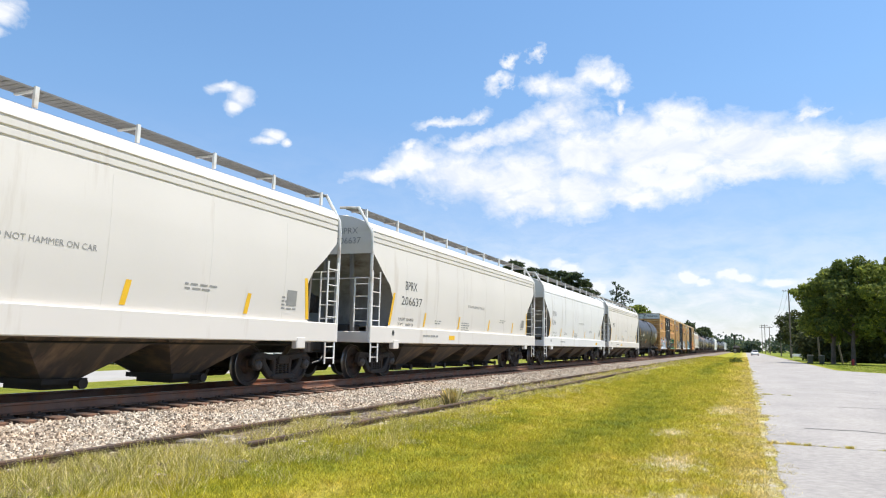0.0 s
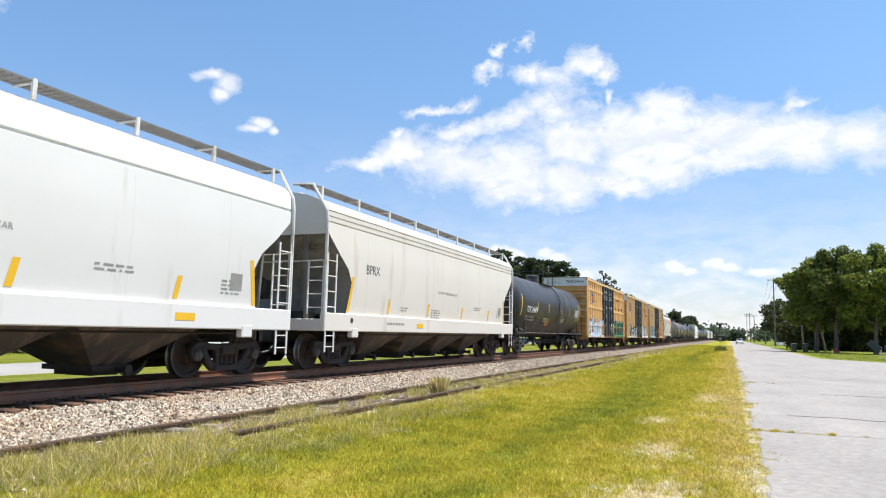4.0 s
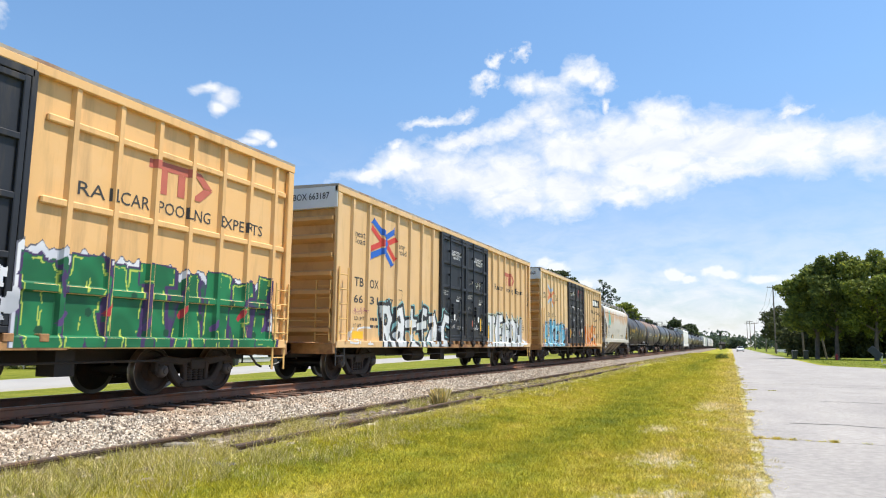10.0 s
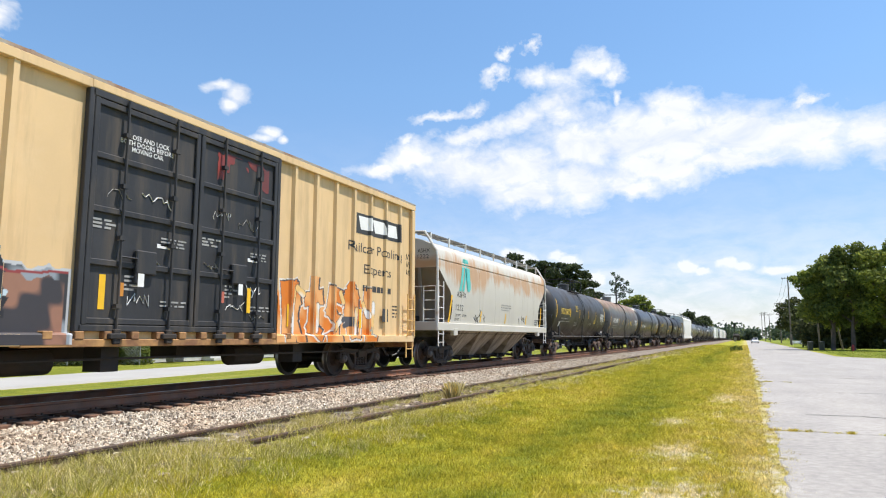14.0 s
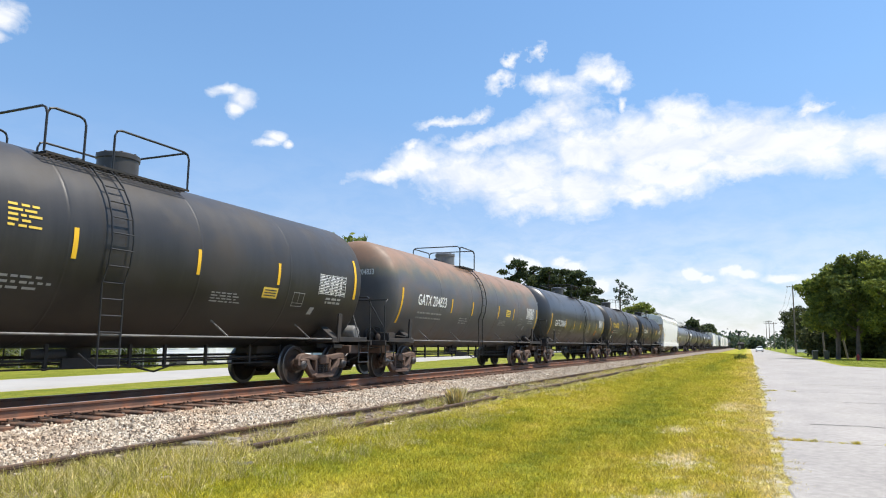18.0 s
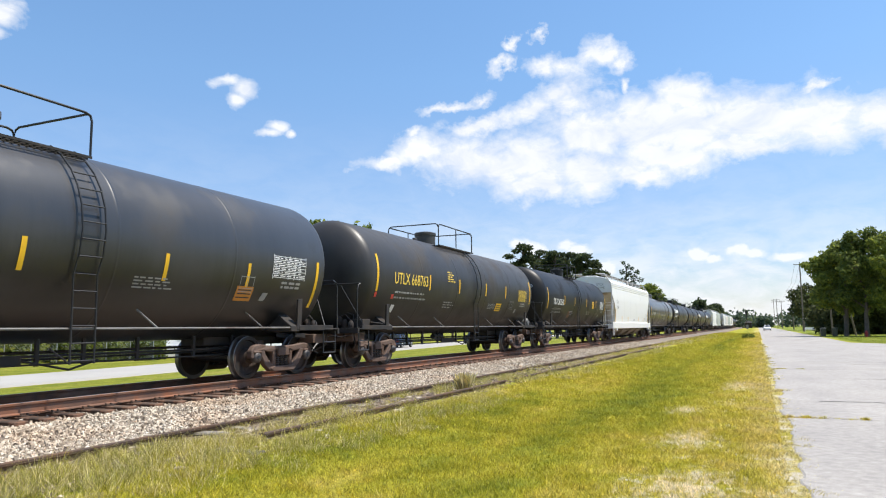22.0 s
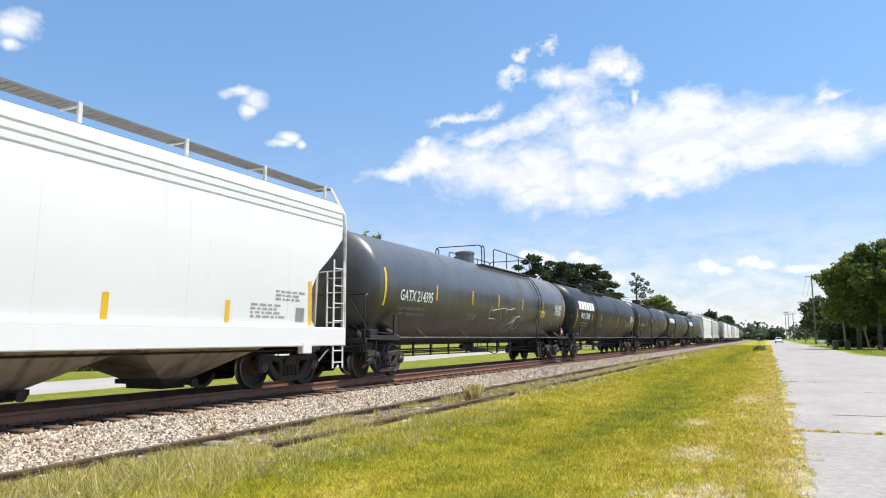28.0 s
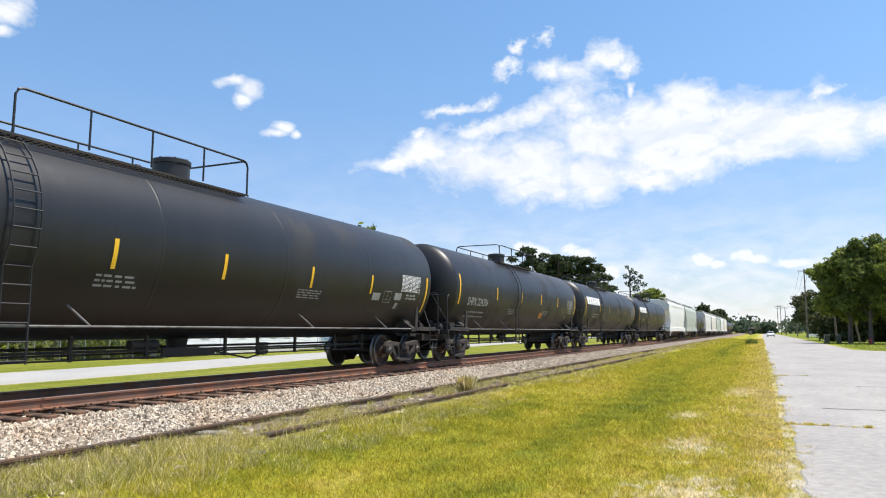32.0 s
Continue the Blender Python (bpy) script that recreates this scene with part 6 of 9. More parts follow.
# ---- spray paint ----
LETTER = {
    "R": (((0.1, 0), (0.1, 1), (0.7, 1), (0.9, 0.78), (0.7, 0.52), (0.3, 0.5)), ((0.5, 0.5), (0.95, 0))),
    "O": (((0.5, 1), (0.15, 0.8), (0.1, 0.4), (0.3, 0.03), (0.7, 0.03), (0.9, 0.4), (0.85, 0.8), (0.5, 1)),),
    "G": (((0.95, 0.85), (0.55, 1.05), (0.12, 0.75), (0.1, 0.3), (0.45, 0), (0.9, 0.1), (0.95, 0.5), (0.6, 0.5)),),
    "U": (((0.1, 1), (0.1, 0.3), (0.45, 0), (0.8, 0.2), (0.9, 1.0)),),
    "E": (((0.95, 1), (0.3, 0.95), (0.1, 0.5), (0.3, 0.05), (0.98, 0)), ((0.12, 0.5), (0.75, 0.52))),
    "a": (((0.15, 0.85), (0.6, 0.9), (0.85, 0.6), (0.85, 0.0)), ((0.85, 0.45), (0.4, 0.5), (0.12, 0.25), (0.4, 0.02), (0.85, 0.15))),
    "t": (((0.45, 1.0), (0.45, 0.12), (0.9, 0.0)), ((0.02, 0.66), (0.95, 0.72))),
    "f": (((0.95, 0.95), (0.55, 1.0), (0.4, 0.7), (0.4, 0.0)), ((0.05, 0.55), (0.85, 0.6))),
    "c": (((0.9, 0.8), (0.45, 0.85), (0.12, 0.5), (0.3, 0.08), (0.9, 0.05)),),
    "n": (((0.1, 0), (0.12, 1), (0.5, 0.3), (0.85, 1.0), (0.9, 0)),),
    "i": (((0.5, 0), (0.45, 1.0)), ((0.2, 1.0), (0.8, 0.95))),
    "s": (((0.9, 0.95), (0.3, 1.0), (0.15, 0.65), (0.8, 0.42), (0.8, 0.08), (0.1, 0.0)),),
    "h": (((0.12, 0), (0.15, 1.0)), ((0.85, 0), (0.88, 1.0)), ((0.12, 0.5), (0.85, 0.52))),
    "l": (((0.2, 1.05), (0.2, 0.05), (0.9, 0.0)),),
    "T": (((0.0, 1), (1.0, 1)), ((0.5, 1), (0.45, 0))),
    "N": (((0.08, 0), (0.1, 1)), ((0.1, 1), (0.9, 0)), ((0.9, 0), (0.92, 1))),
    "K": (((0.12, 0), (0.12, 1)), ((0.95, 1), (0.2, 0.5)), ((0.35, 0.55), (0.98, 0))),
    "A": (((0.0, 0), (0.45, 1)), ((0.45, 1), (1.0, 0)), ((0.22, 0.38), (0.78, 0.38))),
    "d": (((0.15, 0), (0.15, 1), (0.7, 0.9), (0.92, 0.5), (0.7, 0.08), (0.15, 0)),),
}


def wobble(a, b, k):
    return (np.sin(2.1 * a + 1.7 * k) * np.sin(1.9 * b + k) + 0.6 * np.sin(4.7 * a - 2.9 * b + k) + 0.35 * np.sin(9.7 * a + 8.3 * b + 2 * k)) / 1.95


def far_from(strokes, a, b, square=False):
    """Distance from lines of points; square: measured so that the lines end and turn in blocks."""
    best = np.full(a.shape, 9.0)
    for line in strokes:
        for (a0, b0), (a1, b1) in zip(line, line[1:]):
            da, db = a1 - a0, b1 - b0
            if square:
                long = math.hypot(da, db) + 1e-9
                along = ((a - a0) * da + (b - b0) * db) / long
                across = np.abs((b - b0) * da - (a - a0) * db) / long
                best = np.minimum(best, np.maximum(across, np.maximum(-along, along - long)))
                continue
            f = np.clip(((a - a0) * da + (b - b0) * db) / (da * da + db * db + 1e-9), 0, 1)
            best = np.minimum(best, np.hypot(a - a0 - f * da, b - b0 - f * db))
    return best


class Mural:
    """A drawing in spray paint on a wall of a car, from y0 to y1 and z0 to z1."""

    def __init__(self, y0, y1, z0, z1, step=0.018):
        self.ys, self.zs = np.arange(y0, y1, step), np.arange(z0, z1, step)
        self.y, self.z = np.meshgrid(self.ys, self.zs, indexing="ij")
        self.rgb, self.on = np.zeros((*self.y.shape, 3)), np.zeros(self.y.shape, bool)
        self.wy, self.wz = self.y + 0.035 * wobble(self.y * 1.3, self.z * 1.5, 1), self.z + 0.035 * wobble(self.y * 1.4, self.z * 1.3, 4)

    def put(self, where, color):
        self.rgb[where] = color if not isinstance(color, np.ndarray) else color[where]
        self.on |= where

    def blend(self, low, high, k, soft=1.5):
        f = np.clip(0.5 + soft * wobble(self.y * 1.2, self.z * 1.4, k), 0, 1)[..., None]
        return np.array(low) * (1 - f) + np.array(high) * f

    def word(self, text, y0, y1, z0, z1, thick, fill, line, edge=0.035, halo=None, wide=0.12, back=None, tilt=0.03, fall=(0.0, 0.0), lap=1.0):
        """Block letters side by side; fall: how far their shade is thrown; lap: how wide each is on its place."""
        n = len(text)
        sets = []
        for k, ch in enumerate(text):
            a, b = y0 + (y1 - y0) * k / n, y0 + (y1 - y0) * (k + lap) / n
            lift = tilt * (1 if k % 2 else -1)
            lean = 0.10 * (1 if k % 3 else -1)
            sets.append([[(a + thick + (b - a - 2 * thick) * p + lean * (q - 0.5), z0 + thick + lift + (z1 - z0 - 2 * thick) * q) for p, q in stroke] for stroke in LETTER[ch]])
        dist = [far_from(s, self.wy, self.wz, True) - thick for s in sets]
        near = np.minimum.reduce(dist)
        if halo is not None:
            self.put(near < edge + wide * (1 + 0.5 * wobble(self.y * 3, self.z * 3, 2)), halo)
        if back is not None:
            self.put(near < edge + 0.045, back)
        for k, d in enumerate(dist):
            if fall[0]:
                self.put(far_from(sets[k], self.wy - fall[0], self.wz - fall[1], True) - thick < edge * 0.6, line)
            self.put(d < edge, line)
            self.put(d < 0, fill)
        return near

    def mark(self, strokes, thick, color):
        self.put(far_from(strokes, self.wy, self.wz) < thick, color)

    def hang(self, car, skin, label):
        use = self.on[:-1, :-1] & self.on[1:, 1:] & self.on[1:, :-1] & self.on[:-1, 1:]
        nz = len(self.zs)
        x = skin.depth(self.y, self.z) + 0.003
        verts = np.stack([x, self.y, self.z], -1).reshape(-1, 3)
        i, j = np.nonzero(use)
        a = i * nz + j
        faces = np.stack([a, a + nz, a + nz + 1, a + 1], 1)
        keep, back = np.unique(faces, return_inverse=True)
        faces = back.reshape(-1, 4)
        me = bpy.data.meshes.new("spray_paint")
        me.from_pydata(verts[keep].tolist(), [], faces.tolist())
        tone = np.concatenate([self.rgb.reshape(-1, 3)[keep], np.ones((len(keep), 1))], 1)
        me.color_attributes.new("drawing", "FLOAT_COLOR", "POINT").data.foreach_set("color", tone.ravel().astype(np.float32))
        me.materials.append(SPRAY_FILM)
        return place("spray_paint", me, car, label)


def pale_letters(car, skin, y):
    """Pale blue and pink letters outlined in dark red, on a yellow cloud."""
    m = Mural(y + 0.05, y + 6.78, 0.9, 2.62)
    m.put(m.z < 2.18 + 0.16 * wobble(m.y * 3.2, m.z * 0.3, 3), (0.74, 0.47, 0.13))
    top = 2.12 + 0.16 * wobble(m.y * 3.2, m.z * 0.3, 3)
    m.put((m.z < top + 0.05) & (m.y > y + 0.4) & (m.y < y + 6.6), (0.22, 0.02, 0.03))
    m.put((m.z < top) & (m.y > y + 0.45) & (m.y < y + 6.55), m.blend((0.72, 0.52, 0.12), (0.70, 0.76, 0.78), 6, 3.0))
    fill = m.blend((0.50, 0.70, 0.80), (0.80, 0.74, 0.82), 2, 2.0)
    m.word("ROGUE", y + 0.5, y + 6.7, 0.80, 2.26, 0.185, fill, (0.24, 0.02, 0.03), 0.04, tilt=0.06, fall=(0.09, -0.03), lap=1.03)
    white = m.blend((0.85, 0.86, 0.88), (0.62, 0.78, 0.84), 7)
    for k in range(5):
        a = y + 0.75 + 1.24 * k
        m.mark([[(a, 1.0), (a + 0.02, 1.7)]], 0.045, white)
        m.mark([[(a + 0.45, 2.0), (a + 0.7, 1.85)]], 0.04, (0.86, 0.87, 0.88))
        m.mark([[(a + 0.55, 0.95), (a + 0.75, 1.3)]], 0.06, (0.16, 0.42, 0.50))
    for a, b in ((4.25, 2.46), (4.4, 2.53), (4.52, 2.44), (5.75, 2.38), (5.9, 2.45), (5.85, 2.32)):
        ring = np.hypot(m.y - y - a, m.z - b)
        m.put((ring < 0.07) & (ring > 0.045), (0.12, 0.36, 0.05))
    m.hang(car, skin, "pale blue and pink sprayed letters outlined in dark red")


def green_letters(car, skin, y):
    """Green letters with yellow-white inlines, purple shade and a white cloud above."""
    m = Mural(y + 10.9, y + 18.3, 0.9, 2.75)
    top = 2.30 - 0.03 * (m.y - y - 12) + 0.14 * wobble(m.y * 3.6, m.z * 0.2, 2)
    m.put((m.z < top + 0.12) & (m.y > y + 11.75) & (m.y < y + 18.2 - 0.25 * m.z), (0.13, 0.13, 0.16))
    m.put((m.z < top + 0.08) & (m.y > y + 11.8) & (m.y < y + 18.15 - 0.25 * m.z), m.blend((0.80, 0.81, 0.82), (0.62, 0.64, 0.70), 5))
    m.put((m.z < top - 0.06) & (m.y > y + 11.85) & (m.y < y + 18.0 - 0.3 * m.z), m.blend((0.075, 0.04, 0.13), (0.012, 0.12, 0.05), 3, 3.0))
    for a, b, r in ((11.3, 1.5, 0.22), (11.55, 1.9, 0.2), (11.45, 1.2, 0.25), (11.2, 1.05, 0.18), (11.7, 1.6, 0.22)):
        m.put((np.hypot(m.wy - y - a, m.wz - b) < r) & (wobble(m.y * 4, m.z * 4, 3) > -0.15), m.blend((0.74, 0.75, 0.77), (0.45, 0.47, 0.50), 5))
    fill = m.blend((0.006, 0.13, 0.045), (0.012, 0.20, 0.07), 9, 2.0)
    near = m.word("dRNTAnEl", y + 11.9, y + 17.95, 0.80, 2.28, 0.175, fill, (0.06, 0.03, 0.11), 0.03, tilt=0.05, fall=(0.07, -0.04), lap=1.06)
    m.put((near > -0.045) & (near < -0.022) & (wobble(m.y * 2.3, m.z * 2.1, 8) > -0.05), (0.52, 0.62, 0.10))
    for k in range(7):
        a = y + 12.3 + 0.83 * k
        m.put(np.hypot(m.y - a, m.z - 1.15 - 0.5 * (k % 3) * 0.6) < 0.07, (0.005, 0.07, 0.03))
        m.mark([[(a + 0.3, 1.25 + 0.2 * (k % 2)), (a + 0.42, 1.4 + 0.2 * (k % 2))]], 0.05, (0.45, 0.03, 0.04) if k % 2 else (0.10, 0.05, 0.17))
    m.hang(car, skin, "dark green sprayed letters under a white edge")


def white_letters(car, skin, y):
    """White letters outlined in black on a teal edge."""
    m = Mural(y + 2.4, y + 7.9, 0.9, 2.42)
    fill = m.blend((0.80, 0.81, 0.80), (0.66, 0.69, 0.67), 3, 2.5)
    m.word("Ratfac", y + 2.62, y + 7.75, 0.78, 2.14, 0.118, fill, (0.025, 0.026, 0.03), 0.055, (0.22, 0.46, 0.46), 0.09, (0.03, 0.03, 0.035), tilt=0.05, fall=(0.08, -0.04), lap=1.04)
    for k in range(5):
        a = y + 3.2 + 0.82 * k
        m.mark([[(a, 1.02), (a + 0.06, 1.3)]], 0.03, (0.48, 0.52, 0.50))
    m.hang(car, skin, "white sprayed letters outlined in black and teal")
    m = Mural(y + 11.95, y + 18.1, 0.9, 2.45)
    m.put((m.z < 1.15 + 0.1 * wobble(m.y * 2, m.z, 3)) & (m.y < y + 17.4), m.blend((0.66, 0.68, 0.66), (0.80, 0.81, 0.80), 4))
    fill = m.blend((0.82, 0.83, 0.82), (0.68, 0.72, 0.70), 6, 2.2)
    m.word("TEGON", y + 12.2, y + 17.3, 0.78, 2.24, 0.15, fill, (0.02, 0.021, 0.024), 0.05, (0.55, 0.60, 0.46), 0.07, tilt=0.05, fall=(0.11, -0.05), lap=1.1)
    m.mark([[(y + 12.0, 1.0), (y + 12.4, 1.1), (y + 12.1, 1.25), (y + 12.5, 1.4)]], 0.025, (0.04, 0.04, 0.045))
    m.mark([[(y + 17.3, 1.0), (y + 17.9, 1.02), (y + 18.0, 1.1), (y + 17.5, 1.2)]], 0.06, (0.78, 0.79, 0.78))
    # thin black scrawl above
    for a, b, s in ((13.0, 2.3, 0.5), (13.85, 2.32, 0.5), (14.75, 2.27, 0.5)):
        for k in range(3):
            m.mark([[(y + a + 0.2 * k, b - 0.07), (y + a + 0.2 * k + 0.03, b + 0.1), (y + a + 0.2 * k + 0.12, b - 0.04)]], 0.014, (0.05, 0.05, 0.05))
    m.hang(car, skin, "white and pale green sprayed letters outlined in black")


def blue_letters(car, skin, y):
    """Blue letters round black hollows, with grey and brown ends; orange and white ones behind the door."""
    m = Mural(y + 0.25, y + 7.0, 0.9, 2.48)
    top = 2.06 + 0.10 * wobble(m.y * 3.0, m.z * 0.2, 5) - 0.05 * np.maximum(0, m.y - y - 5)
    m.put((m.z < top + 0.06) & (m.y < y + 6.95), (0.55, 0.56, 0.57))
    m.put((m.z < top) & (m.y < y + 6.9), m.blend((0.30, 0.34, 0.37), (0.045, 0.045, 0.05), 4, 3.0))
    m.put((m.z < top - 0.05) & (m.y < y + 1.3), m.blend((0.45, 0.40, 0.40), (0.40, 0.16, 0.12), 7, 3.0))
    m.put((m.z < top - 0.12) & (m.y > y + 5.4) & (m.y < y + 6.85), m.blend((0.05, 0.045, 0.05), (0.34, 0.17, 0.11), 2, 4.0))
    fill = m.blend((0.10, 0.42, 0.60), (0.26, 0.60, 0.74), 2, 2.2)
    near = m.word("AKEO", y + 0.9, y + 5.8, 0.78, 2.24, 0.165, fill, (0.02, 0.022, 0.028), 0.05, (0.10, 0.11, 0.12), 0.05, (0.55, 0.66, 0.72), tilt=0.10, fall=(0.10, -0.05), lap=1.08)
    m.put((near > -0.06) & (near < -0.035) & (wobble(m.y * 2.1, m.z * 2.7, 3) > 0.1), (0.80, 0.82, 0.83))
    for a in (2.1, 3.4, 4.95):
        m.mark([[(y + a, 1.35), (y + a - 0.12, 1.15), (y + a + 0.05, 1.02), (y + a + 0.16, 1.15)]], 0.028, (0.74, 0.75, 0.76))
    m.mark([[(y + 1.75, 1.5), (y + 1.95, 1.9), (y + 2.15, 1.5), (y + 1.75, 1.5)]], 0.06, (0.62, 0.44, 0.20))
    m.mark([[(y + 5.1, 2.02), (y + 6.0, 1.92), (y + 6.9, 1.96)]], 0.02, (0.30, 0.05, 0.05))
    m.hang(car, skin, "light blue sprayed letters with black hollows")
    m = Mural(y + 11.9, y + 16.6, 0.9, 2.45)
    top = 1.95 + 0.30 * wobble(m.y * 2.4, m.z * 0.2, 3)
    fill = m.blend((0.74, 0.21, 0.02), (0.84, 0.42, 0.15), 2, 1.8)
    m.put((m.z < top) & (m.y < y + 16.3), fill)
    pale = m.blend((0.84, 0.82, 0.79), (0.84, 0.55, 0.20), 5, 2.5)
    m.word("RtsOl", y + 12.15, y + 16.5, 0.86, 2.36, 0.17, fill, (0.07, 0.06, 0.06), 0.018, None, 0.0, (0.80, 0.74, 0.66), tilt=0.10, fall=(0.05, 0.02), lap=0.92)
    for a, b, c, d in ((12.55, 1.15, 12.62, 2.05), (12.75, 2.12, 13.0, 2.0), (13.55, 1.2, 13.6, 1.75), (14.35, 1.2, 14.7, 1.5), (14.75, 1.9, 14.6, 2.1), (15.35, 1.15, 15.4, 1.7), (15.75, 1.9, 15.95, 1.6), (16.2, 1.1, 16.3, 1.9)):
        m.mark([[(y + a, b), (y + c, d)]], 0.095, (0.06, 0.055, 0.055))
        m.mark([[(y + a, b), (y + c, d)]], 0.078, pale)
    m.mark([[(y + 14.75, 1.45), (y + 15.25, 1.45), (y + 15.25, 1.35), (y + 14.8, 1.3)]], 0.07, (0.09, 0.09, 0.10))
    m.mark([[(y + 16.0, 1.2), (y + 16.3, 1.05), (y + 16.2, 1.3)]], 0.03, (0.30, 0.33, 0.30))
    m.hang(car, skin, "orange and white sprayed shapes")

FADED_SIGN = surface("faded_red_sign_paint", (0.50, 0.13, 0.085), 0.6, 0, 0.12, 3.0, 40, 0.03)
prepare_lettering([(t, 0.012) for t in ("TILX 264699", "UTLX 668721", "GATX 204833", "GATX 204818", "UTLX 668763", "TILX 263540", "GATX 214395", "PROX 33408", "SHPX 224206", "TBOX 642534", "TBOX 663187", "TBOX 670060")]
                  + [(t, 0.0) for t in ("BPRX", "206637", "5246", "LD LMT", "LT WT", "ASHX", "1222", "UTCX", "53199", "next", "load", "any", "road", "Railcar Pooling", "Railcar", "Pooling", "Experts", "RA", "ILCAR", "POOLING", "EXPERTS", "DO NOT HAMMER ON CAR", "231000", "220400", "65800 LB", "215000 LBS", "71000 LBS", "1075", "EXCESS HEIGHT CAR", *[line for pair in WEIGHTS.values() for line in pair])]
                  + [(t, 0.012) for t in ("CLOSE THIS DOOR", "BEFORE CLOSING", "MAIN DOOR", "CLOSE AND LOCK", "BOTH DOORS BEFORE", "MOVING CAR", "TB", "OX", "64", "25", "34", "66", "31", "87", "6", "70", "06", "0")])

# four plastics hoppers
# dirty grey, darkened further so the colour holds the recessed end's shade
END_DARK = surface("dirty_shaded_end_paint", (0.20, 0.19, 0.175), 0.65, 0, 0.25, 0.9, 25, 0.1, (0.08, 0.065, 0.05), 0.4, 1.2, True)
SPECS = (("cream-grey covered hopper car with ribbed eaves, rolling", -146.35, -130.2, HOPPER_GREY, "ribbed", None, None),
         ("cream-grey covered hopper car with ribbed eaves and black lettering", -128.6, -112.5, HOPPER_GREY, "ribbed", "BPRX", "206637"),
         ("white covered hopper car with one dark seam and black lettering", -110.85, -94.15, HOPPER_WHITE, "seam", "BPRX", "5246"),
         ("cream-grey covered hopper car with ribbed eaves and faint lettering", -92.75, -76.6, HOPPER_GREY, "ribbed", "BPRX", None))
for label, u0, u1, paint, style, mark, number in SPECS:
    car, at, hz, skin = hopper_car(label, u0, u1, paint, style, end_paint=END_DARK)
    for f in (0.083, 0.225, 0.405, 0.60, 0.79, 0.918):
        y = at(u0 + f * (u1 - u0))
        big = f < 0.1 or f > 0.9
        stripe(car, YELLOW_STRIP, y, 1.97 if big else 1.74, 0.12, 0.94 if big else 0.42, lean=0.18 if f < 0.1 else -0.18 if big else 0.08, skin=skin)
    y = at(u0)
    words = lambda text, dy, z, high, wide: lettering(car, text, BLACK_PAINT if style == "ribbed" else FADED_PAINT, y + dy, z, high, wide, skin=skin)
    if mark:
        back = 0.0 if style == "ribbed" else -0.25
        words(mark, 2.13 + back, 2.58, 0.26, 0.80)
    if number:
        words(number, 1.91 + back, 2.13, 0.25, 1.42 if len(number) > 4 else 0.9)
        words("LD LMT", 1.81, 1.66, 0.085, 0.42), words("LT WT", 1.76, 1.51, 0.085, 0.36)
        words("220400" if number == "206637" else "215000 LBS", 2.3, 1.66, 0.085, 0.5)
        words("65800 LB" if number == "206637" else "71000 LBS", 2.3, 1.51, 0.085, 0.5)
    lettering(car, "DO NOT HAMMER ON CAR", FADED_PAINT, y + (7.3 if style == "ribbed" else 8.2), 2.33, 0.095, 1.75, skin=skin)
    for f, z, w, r in ((0.42, 1.75, 0.8, 4), (0.275, 1.74, 0.5, 2), (0.68, 2.0, 0.8, 2), (0.86, 1.95, 0.5, 4)):
        small_print(car, FADED_PAINT, at(u0 + f * (u1 - u0)), z, w, r, skin=skin, high=0.035, gap=0.08)
    small_print(car, FADED_PAINT, at(u0) + 3.4, 1.24, 1.1, 1, 1.606, high=0.06)
    stripe(car, FADED_PAINT, at(u1) - 1.9, 1.95, 0.36, 0.34, name="tracking_plate", skin=skin)
    stripe(car, YELLOW_STRIP, at(u0) + (0.355 if style == "ribbed" else 0.8) * (u1 - u0), 1.21, 0.5, 0.14, 1.606, name="placard")
    # a hole's darkness, painted as a black disc on the solid sill
    bm = bmesh.new()
    lathe(bm, [(1.602, 0.075), (1.606, 0.075)], "x", 16, (0, at(u0) + 1.35, 1.28))
    part("sill_hole_disc", bm, BLACK_PAINT, car)
    if number == "206637":
        lettering(car, number, FADED_PAINT, 0.35, 3.72, 0.17, 0.8, flat_end=at(u0) + 0.095)
        lettering(car, mark, FADED_PAINT, 0.45, 4.0, 0.17, 0.6, flat_end=at(u0) + 0.095)

# the black tank car behind them
car, at = tank_car("black tank car with white lettering and yellow strips", -74.63, -60.55, DUSTY_TANK, "dark", 0.52, 0.562, (0.0, 0.216, 0.389, 0.606, 0.776, 0.985), (0.43, 0.59))
tank_words(car, at, "TILX 264699", "", WHITE_PAINT, 0.068, 2.14, 0.26, WHITE_PAINT, "TILX 264699")
stripe(car, ORANGE_PAINT, at(0.403), 1.70, 0.65, 0.36, radius=TANK_R, centre=TANK_Z, name="placard")

# three yellow box cars
def side_scuffs(n, at, tone):
    """Faint rust and grey rubs on a car's side, small and scattered."""
    rub = n.math("MULTIPLY_ADD", n.noise(n.scaled(at, 1, 1.6, 0.8), 3.1, 8, 0.72), 7.0, -4.75, clamp=True)
    tone = n.mix(n.math("MULTIPLY", rub, 0.45), tone, (0.44, 0.26, 0.12))
    pale = n.math("MULTIPLY_ADD", n.noise(n.scaled(at, 1, 0.5, 0.9), 1.4, 6, 0.6), 4.0, -2.2, clamp=True)
    return n.mix(n.math("MULTIPLY", pale, 0.22), tone, (0.80, 0.63, 0.40))


